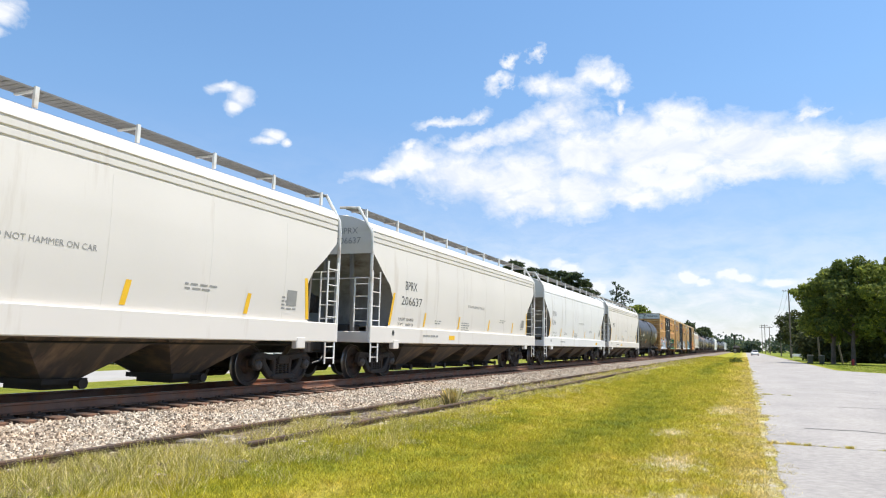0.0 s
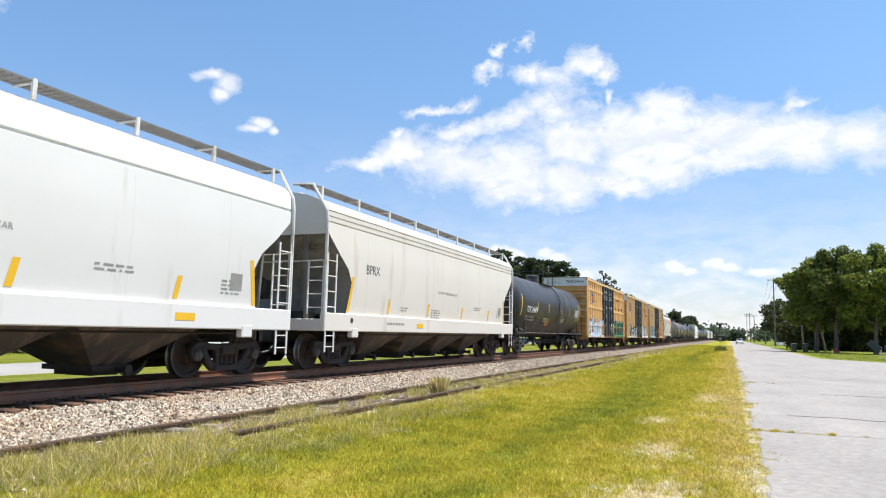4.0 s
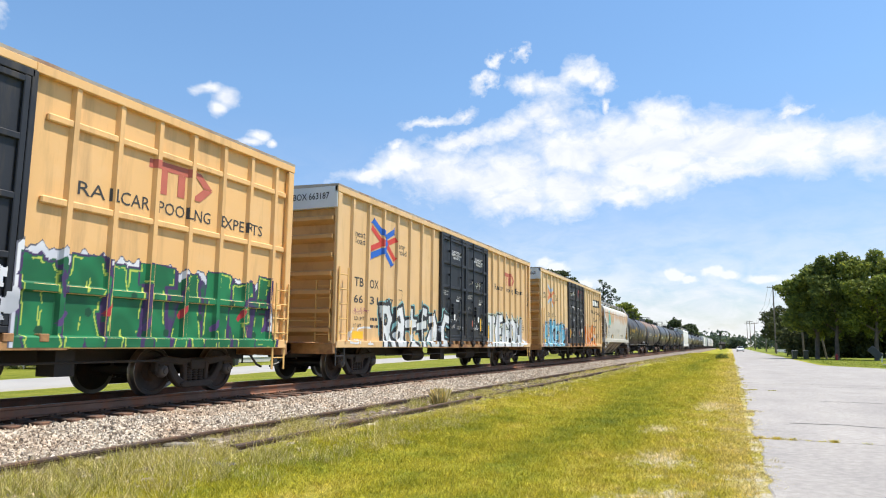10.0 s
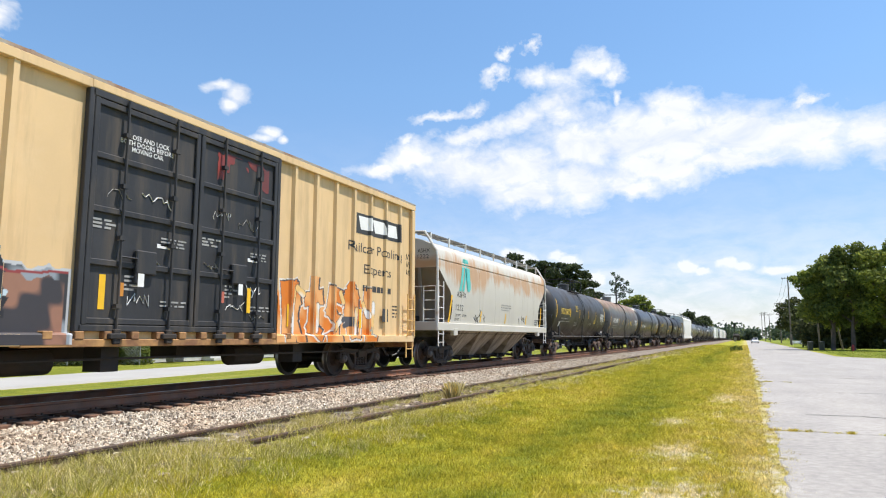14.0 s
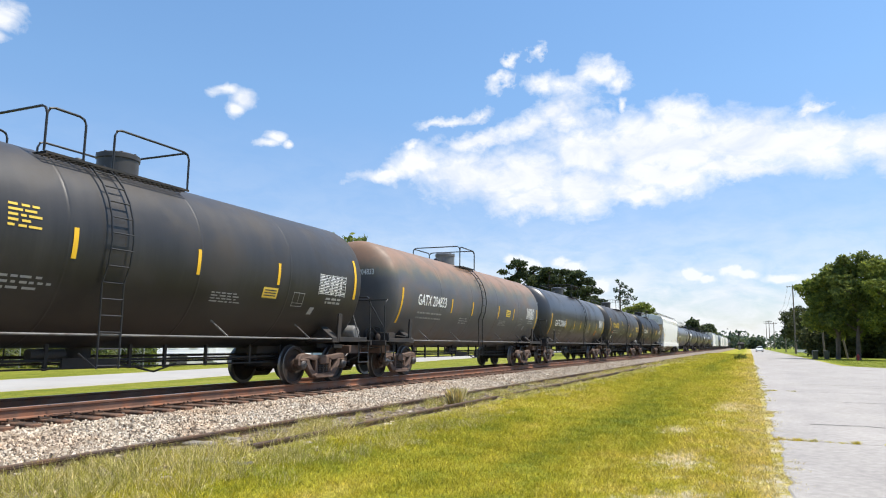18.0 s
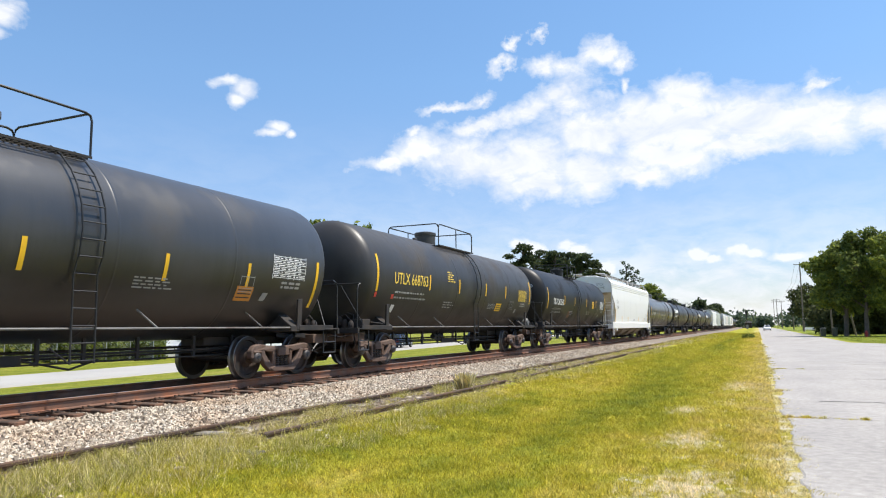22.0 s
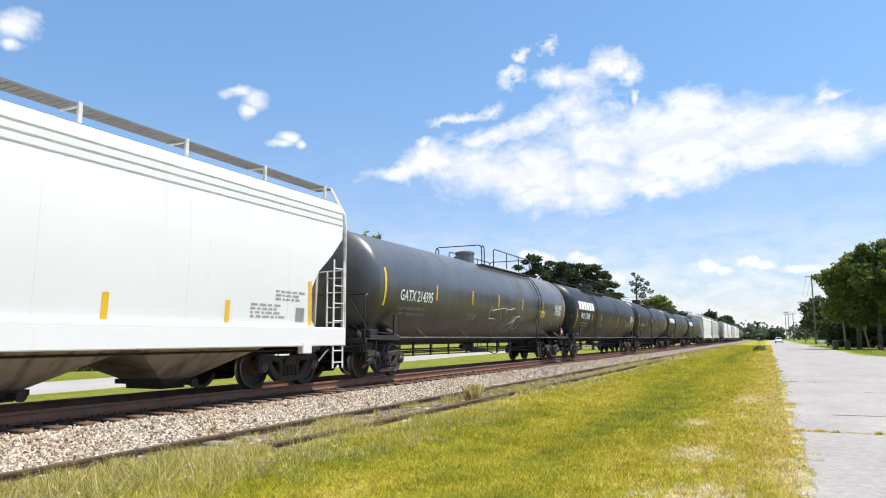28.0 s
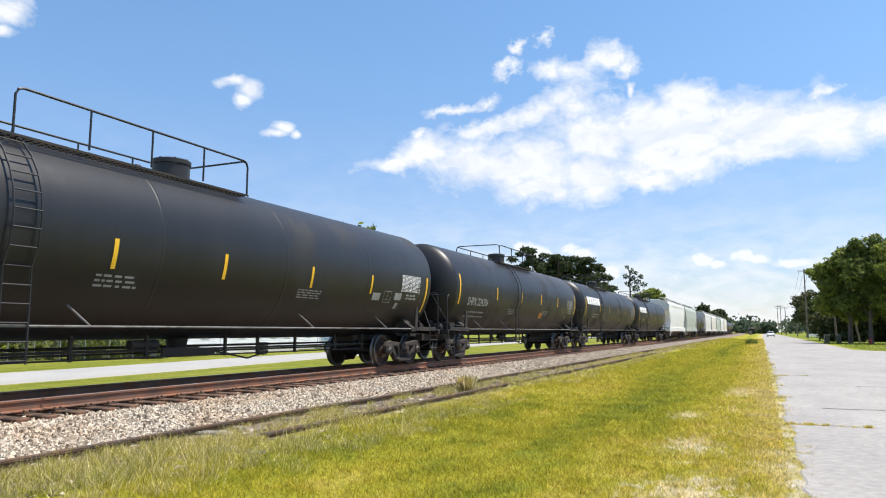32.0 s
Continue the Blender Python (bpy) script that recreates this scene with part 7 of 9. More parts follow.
BOX_PAINTS = (surface("yellow_box_car_paint_bright", BOX_YELLOW, 0.5, 0, 0.06, 0.6, 25, 0.05, (0.50, 0.30, 0.13), 0.20, 0.9, True, extra=side_scuffs),
              surface("yellow_box_car_paint", (0.70, 0.455, 0.215), 0.5, 0, 0.07, 0.6, 25, 0.05, (0.48, 0.31, 0.15), 0.22, 0.9, True, extra=side_scuffs),
              surface("faded_yellow_box_car_paint", (0.71, 0.495, 0.255), 0.55, 0, 0.08, 0.6, 25, 0.05, (0.50, 0.35, 0.19), 0.24, 0.9, True, extra=side_scuffs))
LEFT_POSTS, RIGHT_POSTS = [0.9 + 0.91 * k for k in range(7)], [12.82 + 0.87 * k for k in range(7)]
BOXES = (("yellow box car with black doors, sprayed letters and gridded sides", -58.54, -40.15, -51.75, -46.72, "grid",
          [0.65 + 0.885 * k for k in range(7)] + [12.6 + 0.86 * k for k in range(7)], 0.0, (2.38, 3.69, 0.56, 0.53),
          (("64", 0.78), ("25", 1.67), ("34", 2.62)), 0.78, BLUE_PAINT, RED_PAINT, "TBOX 642534"),
         ("yellow box car with black doors and white sprayed letters", -38.2, -19.5, -31.12, -26.2, "posts",
          LEFT_POSTS + RIGHT_POSTS, 0.33, (2.78, 3.90, 0.80, 0.57),
          (("66", 1.12), ("31", 2.02), ("87", 2.98)), 1.12, BLUE_PAINT, RED_PAINT, "TBOX 663187"),
         ("faded yellow box car with black doors, blue and orange spray paint", -17.4, 1.32, -10.36, -5.57, "posts",
          [0.58 + 0.95 * k for k in range(3)] + [3.31 + 0.83 * k for k in range(4)] + [12.5 + 0.88 * k for k in range(7)], 0.06, (2.50, 3.73, 0.77, 0.58),
          (("6", 1.13), ("70", 1.76), ("06", 2.63), ("0", 3.52)), 1.78, FADED_BLUE, FADED_RED, "TBOX 670060"))
for paint, (label, u0, u1, d0, d1, style, posts, shift, logo, digits, mark_at, blue, red, end_text) in zip(BOX_PAINTS, BOXES):
    car, at, skin = box_car(label, u0, u1, d0, d1, paint, style, posts, door_paint=DUSTY_DOOR if "faded" in label else None)
    y = at(u0)
    words = lambda text, dy, z, high, wide, bold=0.0: lettering(car, text, BLACK_PAINT, y + dy, z, high, wide, bold, skin=skin)
    cross_logo(car, y + logo[0], *logo[1:], blue, red, skin)
    lift = 0.17 if end_text == "TBOX 663187" else 0.0
    words("next", 0.79 + shift, 3.72 + lift, 0.18, 0.54), words("load", 0.81 + shift, 3.53 + lift, 0.17, 0.52)
    words("any", 3.44 + shift, 3.72 + lift, 0.18, 0.46), words("road", 3.45 + shift, 3.53 + lift, 0.17, 0.56)
    words("TB", mark_at, 2.54, 0.24, 0.52, 0.012), words("OX", mark_at + 0.87, 2.54, 0.24, 0.54, 0.012)
    for d, dy in digits:
        words(d, dy, 2.09, 0.21, 0.26 if len(d) == 1 else 0.50, 0.012)
    frame_mark = [(3.45 + shift, 2.62), (3.75 + shift, 2.62), (3.75 + shift, 2.32), (3.45 + shift, 2.32)]
    for (a, b), (c, d) in zip(frame_mark, frame_mark[1:] + frame_mark[:1]):
        stripe(car, BLACK_PAINT, y + (a + c) / 2, (b + d) / 2, abs(c - a) + 0.014, abs(d - b) + 0.014, skin=skin, name="plate_mark")
    if style == "grid":
        for text, dy, wide in (("RA", 12.76, 0.52), ("ILCAR", 13.36, 0.86), ("POOLING", 14.42, 1.34), ("EXPERTS", 16.0, 1.40)):
            words(text, dy, 3.27, 0.22, wide)
        pale_letters(car, skin, y), green_letters(car, skin, y)
    elif lift:
        for text, dy, wide in (("Railcar", 13.24, 1.2), ("Pooling", 14.72, 1.25), ("Experts", 16.22, 1.3)):
            words(text, dy, 3.35, 0.25, wide)
        white_letters(car, skin, y)
    else:
        words("Railcar Pooling", 14.93, 3.27, 0.26, 3.04), words("Experts", 15.76, 2.72, 0.25, 1.55)
        small_print(car, BLACK_PAINT, y + 15.7, 2.32, 1.5, 1, skin=skin, high=0.16)
        blue_letters(car, skin, y)
    # the lessor's sign, as plain shapes
    if style == "posts" and not lift:
        go = [(15.27, 3.76), (17.81, 3.80), (17.79, 4.34), (15.27, 4.31)]
        decal(car, "logo_panel", [(y + a, b) for a, b in go], BLACK_PAINT, skin)
        for a in (15.42, 16.2, 16.98):
            decal(car, "logo_block", [(y + a, 4.24), (y + a + 0.62, 4.25), (y + a + 0.70, 3.90), (y + a + 0.12, 3.88)], WHITE_PAINT, skin, 0.009)
    else:
        k = 14.15 if style == "grid" else 14.5
        for i, go in enumerate((((0, 4.20), (0.98, 4.22), (0.98, 4.06), (0, 4.04)), ((0.26, 4.05), (0.44, 4.05), (0.44, 3.62), (0.26, 3.62)), ((0.70, 4.05), (0.88, 4.05), (0.88, 3.64), (0.70, 3.64)),
                   ((1.05, 4.2), (1.28, 4.2), (1.62, 3.935), (1.38, 3.935)), ((1.38, 3.925), (1.62, 3.925), (1.30, 3.66), (1.05, 3.66)))):
            decal(car, "logo_block", [(y + k + a, b) for a, b in go], FADED_SIGN, skin, 0.004 + 0.002 * i)
    if style == "posts" and lift:
        words("LD LMT", mark_at + 0.05, 1.62, 0.10, 0.55), words("LT WT", mark_at, 1.42, 0.10, 0.44)
        small_print(car, BLACK_PAINT, y + mark_at + 0.95, 1.67, 0.45, 2, skin=skin, high=0.08, gap=0.2)
        m = Mural(y + 0.55, y + 2.4, 0.95, 2.05)
        for k in range(5):
            a = y + 0.98 + 0.17 * k
            m.mark([[(a, 1.78), (a + 0.04, 1.98), (a + 0.10, 1.80), (a + 0.16, 1.92)]], 0.016, (0.42, 0.13, 0.20))
        m.mark([[(y + 0.95, 1.86), (y + 1.95, 1.9)]], 0.012, (0.42, 0.13, 0.20))
        for line in (((1.15, 1.42), (0.85, 1.30), (0.82, 1.02), (1.25, 1.0), (1.25, 1.2), (1.05, 1.2)), ((1.35, 0.98), (1.38, 1.40), (1.75, 1.42)), ((1.36, 1.22), (1.65, 1.22)), ((1.9, 0.98), (1.92, 1.42)), ((1.8, 1.42), (2.1, 1.42)), ((1.8, 0.98), (2.05, 0.98))):
            m.mark([[(y + p, q) for p, q in line]], 0.035, (0.80, 0.79, 0.76))
        m.hang(car, skin, "thin pink and white sprayed tags")
    else:
        small_print(car, BLACK_PAINT, y + mark_at, 1.92, 0.6, 2, skin=skin, high=0.05, gap=0.12)
    stripe(car, YELLOW_STRIP, y + 1.35, 1.22, 0.62, 0.2, skin=skin, name="placard")
    # what is stencilled on the doors
    shut, lock = ("CLOSE THIS DOOR", "BEFORE CLOSING", "MAIN DOOR"), ("CLOSE AND LOCK", "BOTH DOORS BEFORE", "MOVING CAR")
    near_text = lock if style == "posts" and not lift else shut
    for lines, dy in ((near_text, 0.72 if style == "grid" else 0.98 if lift else 0.68), (lock if near_text is shut else (), 3.15 if style == "grid" else 3.5)):
        for k, line in enumerate(lines):
            wide = 0.068 * len(line)
            lettering(car, line, WHITE_PAINT, at(d0) + dy + 0.5 - wide / 2, 4.30 - 0.105 * k + (0.25 if style == "grid" else 0.0), 0.08, wide, 0.012, x=1.576)
        if style == "grid" and lines:
            small_print(car, WHITE_PAINT, at(d0) + dy, 4.18, 0.95, 3, 1.576, high=0.06, gap=0.11)
    rng = random.Random(int(-u0 * 10))
    for half_door, a in enumerate((at(d0) + 0.12, at(d0) + (d1 - d0) / 2 + 0.12)):
        small_print(car, DIM_WHITE, a + 0.05, 2.86, 0.42, 3, 1.577, high=0.035, gap=0.06)
        small_print(car, DIM_WHITE, a + 1.45, 2.72, 0.5, 3, 1.577, high=0.03, gap=0.06)
        small_print(car, DIM_WHITE, a + 0.72, 2.00, 0.22, 4, 1.577, high=0.035, gap=0.07)
        small_print(car, DIM_WHITE, a + 1.5, 1.62, 0.55, 2, 1.577, high=0.03, gap=0.07)
        stripe(car, WHITE_PAINT, a + 0.98 + 0.1 * half_door, 1.95, 0.13, 0.22, 1.668, name="door_card")
        stripe(car, FADED_SIGN if half_door else ORANGE_PAINT, a + 0.66, 1.78, 0.12, 0.22, 1.577, name="door_card")
        stripe(car, WHITE_PAINT, a + 1.52, 2.58, 0.3, 0.07, 1.577, name="door_card")
        for b, c, w, h in ((a + 0.3, 3.35, 0.5, 0.22), (a + 1.0, 3.30, 0.7, 0.3), (a + 0.15, 2.35, 0.35, 0.18), (a + 0.8, 1.62, 0.5, 0.22), (a + 1.35, 1.95, 0.5, 0.35), (a + 0.95, 2.28, 0.45, 0.12), (a + 1.45, 1.40, 0.5, 0.12)):
            if half_door == 0 and rng.random() < 0.35:
                continue
            bm = bmesh.new()
            pts, f = [], 0.0
            while f < 1.0:
                pts.append((1.579, b + w * (f + rng.uniform(-0.12, 0.12)), c + h * rng.uniform(-0.5, 0.5)))
                f += rng.uniform(0.05, 0.14)
            tube(bm, pts, rng.choice((0.006, 0.008, 0.011)), 3)
            part("scrawl", bm, rng.choice((DIM_WHITE, FADED_PAINT, WHITE_PAINT)), car)
    if "faded" in label:
        m = Mural(at(d0) + 2.9, at(d1) - 0.3, 3.9, 4.62)
        m.put(wobble(m.y * 1.9, m.z * 2.3, 5) + 1.1 * (m.z - 4.3) > 0.15, m.blend((0.30, 0.045, 0.035), (0.16, 0.04, 0.035), 2))
        m.hang(car, Skin([(0.8, 1.572), (5.0, 1.572)]), "smear of dull red spray paint")
    stripe(car, YELLOW_STRIP, at(d0) + 0.42, 1.72, 0.12, 0.55, 1.577)
    stripe(car, YELLOW_STRIP, at(d1) - 0.9, 1.75, 0.11, 0.5, 1.636)
    stripe(car, YELLOW_STRIP, y + 4.75, 1.5, 0.11, 0.45, skin=skin)
    if style == "posts":
        stripe(car, YELLOW_STRIP, y + 12.42, 1.5, 0.11, 0.5, skin=skin), stripe(car, YELLOW_STRIP, y + 15.6, 1.5, 0.11, 0.5, skin=skin)
        stripe(car, BLACK_PAINT, y + 16.85, 1.62, 0.34, 0.36, skin=skin, name="tracking_plate")
    lettering(car, "EXCESS HEIGHT CAR", FADED_PAINT, -1.25, 4.68, 0.10, 0.95, flat_end=y - 0.004)
    lettering(car, end_text, BLACK_PAINT, 0.1, 4.72, 0.17, 1.25, 0.012, flat_end=y - 0.004)
    small_print(car, BLACK_PAINT, y + 17.4, 1.9, 0.3, 4, skin=skin, high=0.04)
    scrawl_at = y + 0.25 if style == "grid" else y + 18.3
    bm = bmesh.new()
    rng = random.Random(4)
    for r in range(3):
        for k in range(4):
            a, b = scrawl_at + 0.1 * k - 0.05, 3.35 - 0.24 * r
            tube(bm, [(1.53, a + rng.uniform(0, 0.06), b + rng.uniform(-0.02, 0.04)), (1.53, a + rng.uniform(0, 0.08), b + 0.17), (1.53, a + 0.09, b + rng.uniform(0.0, 0.12))], 0.008, 3)
    part("scrawl", bm, BLACK_PAINT, car)

# the rusty short hopper
# tan end paint with the shade under the slope sheet put into it
car, at, hz, skin = hopper_car("grey covered hopper car with rust running from its roof", 3.1, 16.75, HOPPER_RUSTED, "seam", (1.51, 1.24), 4.12, 4, BAY_GREY, PIPE_WHITE, surface("shaded_tan_end_paint", (0.19, 0.165, 0.135), 0.6, 0, 0.15, 0.8, 25, 0.1, (0.2, 0.14, 0.1), 0.35, 1.0, True))
for f, big in ((0.087, True), (0.31, False), (0.53, False), (0.75, False), (0.93, True)):
    stripe(car, YELLOW_STRIP, at(3.1 + 13.65 * f), 2.0 if big else 1.80, 0.12, 0.94 if big else 0.42, lean=0.18 if f < 0.2 else 0.08, skin=skin)
words = lambda text, dy, z, high, wide: lettering(car, text, BLACK_PAINT, at(3.1) + dy, z, high, wide, skin=skin)
words("ASHX", 1.72, 2.43, 0.20, 0.90), words("1222", 1.67, 1.97, 0.20, 0.72)
words("LD LMT", 1.66, 1.75, 0.09, 0.5), words("LT WT", 1.62, 1.60, 0.09, 0.45), words("231000", 2.3, 1.75, 0.09, 0.42)
for pts in (((1.93, 2.66), (2.42, 3.84), (2.62, 3.86), (2.14, 2.66)), ((2.22, 2.66), (2.62, 3.62), (2.78, 3.62), (2.40, 2.66)), ((2.45, 3.85), (2.88, 3.84), (3.0, 3.62), (3.05, 2.80), (2.92, 2.66), (2.72, 2.68), (2.66, 2.9), (2.74, 3.55), (2.6, 3.68))):
    decal(car, "logo_shape", [(at(3.1) + a, b) for a, b in pts], TEAL_PAINT, skin, 0.012)
small_print(car, FADED_PAINT, at(3.1) + 6.6, 2.35, 1.4, 3, high=0.045, gap=0.1, skin=skin)
small_print(car, BLACK_PAINT, at(3.1) + 11.7, 1.82, 0.5, 3, high=0.06, skin=skin)
rng = random.Random(12)
for a, b in ((3.6, 1.8), (3.85, 1.7), (4.15, 1.9), (4.6, 1.75), (9.2, 1.75), (9.6, 1.9), (10.0, 1.8)):
    bm = bmesh.new()
    tube(bm, [(float(skin.depth(0, c)) + 0.004, at(3.1) + a + rng.uniform(-0.16, 0.16), c) for c in [b + rng.uniform(-0.16, 0.16) for _ in range(7)]], 0.009, 3)
    part("scrawl", bm, BLACK_PAINT if a < 4.3 else FADED_PAINT, car)
lettering(car, "ASHX", BLACK_PAINT, 0.8, 3.85, 0.14, 0.45, flat_end=at(3.1) + 0.095), lettering(car, "1222", BLACK_PAINT, 0.8, 3.65, 0.14, 0.42, flat_end=at(3.1) + 0.095)

# a row of tank cars
car, at = tank_car("dusty black tank car with yellow lettering", 19.48, 33.45, BROWN_TANK, "brown", 0.545, 0.465, (0.0, 0.232, 0.408, 0.596, 0.77, 1.0), (0.387, 0.602), gap=(0.437, 0.478), strip_z=(2.66, 2.48))
tank_words(car, at, "UTLX 668721", "", YELLOW_PAINT, 0.07, 2.33, 0.28, DIM_WHITE)
small_print(car, YELLOW_PAINT, at(0.33), 2.90, 0.5, 5, radius=TANK_R, centre=TANK_Z, high=0.035, gap=0.075)
stripe(car, YELLOW_PAINT, at(0.755), 2.05, 0.5, 0.2, radius=TANK_R, centre=TANK_Z, name="placard")
stripe(car, WHITE_PAINT, at(0.07), 1.78, 0.25, 0.25, radius=TANK_R, centre=TANK_Z, name="placard")
car, at = tank_car("grey tank car with rusted brown upper half", 36.2, 50.41, RUSTY_TANK, "brown", 0.455, 0.473, (0.0, 0.267, 0.406, 0.613, 0.752, 1.0), (0.395, 0.50), strip_z=(2.1, 2.28))
tank_words(car, at, "GATX 204833", "", WHITE_PAINT, 0.076, 2.20, 0.28, DIM_WHITE, "GATX 204833")
stripe(car, YELLOW_PAINT, at(0.70), 2.28, 0.55, 0.24, radius=TANK_R, centre=TANK_Z, name="placard")
car, at = tank_car("glossy black tank car with white lettering", 53.33, 67.33, DARK_TANK, "brown", 0.49, 0.562, (0.0, 0.227, 0.372, 0.487, 0.675, 0.83, 1.0), (0.457, 0.585), strip_z=(2.05, 2.15))
tank_words(car, at, "GATX 204818", "", WHITE_PAINT, 0.060, 1.99, 0.28, DIM_WHITE, "GATX 204818")
stripe(car, ORANGE_PAINT, at(0.83), 1.78, 0.5, 0.28, radius=TANK_R, centre=TANK_Z, name="placard")
car, at = tank_car("dusty black tank car with yellow lettering and red marks", 70.2, 84.1, BROWN_TANK, "brown", 0.435, 0.532, (0.0, 0.24, 0.412, 0.598, 0.762, 1.0), (0.365, 0.585), strip_z=(2.62, 2.48))
tank_words(car, at, "UTLX 668763", "", YELLOW_PAINT, 0.07, 2.33, 0.28, DIM_WHITE)
small_print(car, YELLOW_PAINT, at(0.34), 2.90, 0.5, 5, radius=TANK_R, centre=TANK_Z, high=0.035, gap=0.075)
for f, z, w, h, m in ((0.715, 1.85, 0.6, 0.28, YELLOW_STRIP), (0.085, 1.62, 0.2, 0.22, WHITE_PAINT), (0.0, 1.98, 0.12, 0.12, RED_PAINT), (0.07, 1.95, 0.14, 0.12, RED_PAINT)):
    stripe(car, m, at(f), z, w, h, radius=TANK_R, centre=TANK_Z, name="placard")
car, at = tank_car("black tank car with white lettering and a dirty band", 87.2, 101.2, SOOT_TANK, "brown", 0.52, 0.464, (0.0, 0.232, 0.395, 0.608, 0.795, 1.0), (0.418, 0.565), gap=(0.428, 0.472))
tank_words(car, at, "TILX 263540", "", WHITE_PAINT, 0.07, 2.20, 0.26, DIM_WHITE, "TILX 263540")
stripe(car, DULL_ORANGE, at(0.33), 1.72, 0.55, 0.32, radius=TANK_R, centre=TANK_Z, name="placard")
stripe(car, YELLOW_STRIP, at(0.735), 2.38, 0.5, 0.36, radius=TANK_R, centre=TANK_Z, name="placard")

# white hopper
car, at, hz, skin = hopper_car("bright white covered hopper car with black lettering", 103.3, 121.98, HOPPER_BRIGHT, "ribbed", (1.32, 0.89), 4.34, 4, BAY_GREY, PIPE_WHITE, surface("tan_white_end_paint", (0.55, 0.47, 0.36), 0.6, 0, 0.15, 0.8, 25, 0.1, (0.25, 0.17, 0.1), 0.35, 1.0, True))
for f in (0.075, 0.215, 0.36, 0.64, 0.785, 0.925):
    big = f < 0.1 or f > 0.9
    stripe(car, YELLOW_STRIP, at(103.3 + 18.68 * f), 1.85 if big else 1.58, 0.12, 0.98 if big else 0.42, skin=skin, lean=0.1 if f < 0.1 else -0.1 if big else 0)
lettering(car, "UTCX", FADED_PAINT, at(103.3) + 1.9, 2.7, 0.24, 0.75, skin=skin), lettering(car, "53199", FADED_PAINT, at(103.3) + 1.85, 2.3, 0.24, 0.85, skin=skin)
lettering(car, "UTCX", FADED_PAINT, 0.5, 3.95, 0.16, 0.5, flat_end=at(103.3) + 0.095), lettering(car, "53199", FADED_PAINT, 0.5, 3.72, 0.16, 0.55, flat_end=at(103.3) + 0.095)
for f, z, w, r in ((0.82, 1.75, 0.9, 4), (0.86, 2.05, 0.9, 3), (0.5, 1.6, 0.7, 2)):
    small_print(car, DIM_WHITE, at(103.3 + 18.68 * f), z, w, r, skin=skin, high=0.04, gap=0.08)
stripe(car, FADED_PAINT, at(121.98) - 1.75, 1.58, 0.3, 0.3, skin=skin, name="tracking_plate")

# more tank cars
car, at = tank_car("grey tank car with scrawled outline letters", 124.12, 142.33, GREY_TANK, "dark", 0.49, 0.762, (0.0, 0.178, 0.338, 0.482, 0.64, 0.80, 1.0), (0.455, 0.78), gap=(0.47, 0.525))
hazard_placard(car, at(1.0) - 0.38)
tank_words(car, at, "GATX 214395", "", WHITE_PAINT, 0.048, 2.15, 0.26, DIM_WHITE)
stripe(car, YELLOW_PAINT, at(0.80), 2.13, 0.75, 0.26, radius=TANK_R, centre=TANK_Z, name="placard")
for loop in (((8.12, 2.26), (8.0, 1.99), (8.03, 1.8), (8.61, 1.79), (8.95, 1.72), (8.68, 1.51), (8.86, 1.4), (9.5, 1.22)), ((8.12, 2.26), (8.2, 2.09), (8.91, 2.16), (9.4, 1.72), (9.53, 1.51), (9.56, 1.36)),
             ((8.91, 2.16), (9.68, 2.23), (9.67, 1.89), (9.96, 1.62), (10.71, 1.67), (11.04, 1.84), (10.85, 1.52), (10.44, 1.31), (9.92, 1.4), (9.84, 1.27), (9.68, 1.55), (9.93, 1.62)),
             ((9.72, 2.01), (10.18, 1.69), (10.61, 1.68), (10.84, 2.03), (10.66, 2.25), (10.09, 2.18), (9.77, 2.17), (9.72, 2.01)), ((10.96, 1.6), (11.05, 1.89), (11.5, 1.95), (11.72, 1.77), (11.59, 1.46), (11.15, 1.46), (10.96, 1.6))):
    bm = bmesh.new()
    pts = []
    n = len(loop)
    for k in range(n - 1):
        (a0, b0), (a1, b1), (a2, b2), (a3, b3) = loop[max(0, k - 1)], loop[k], loop[k + 1], loop[min(n - 1, k + 2)]
        for f in (0.0, 0.25, 0.5, 0.75):
            a = a1 + f * (a2 - a1) + f * (1 - f) * 0.5 * ((1 - f) * (2 * a1 - a0 - a2) + f * (2 * a2 - a3 - a1)) * 0.6
            b = b1 + f * (b2 - b1) + f * (1 - f) * 0.5 * ((1 - f) * (2 * b1 - b0 - b2) + f * (2 * b2 - b3 - b1)) * 0.6
            px, pz = round_tank(TANK_R, TANK_Z, tank_angle(TANK_R, TANK_Z, b), 0.004)
            pts.append((px, at(0.0) + a, pz))
    tube(bm, pts, 0.016, 4)
    part("scrawl", bm, DIM_WHITE, car)
car, at = tank_car("black tank car with a large white block logo", 145.15, 162.63, BLACK_TANK, "dark", 0.485, 0.255, (0.0, 0.205, 0.345, 0.49, 0.655, 0.81, 1.0), (0.215, 0.552), gap=(0.228, 0.259), strip_z=(2.1, 2.25))
hazard_placard(car, at(0.0) - 1.05, 0.85)


def block_logo(car, at, f, z, wide, high):
    n = 6
    for k in range(n):
        stripe(car, WHITE_PAINT, at(f) + wide * (k + 0.5) / n, z, wide / n * 0.80, high, radius=TANK_R, centre=TANK_Z, name="logo_block")


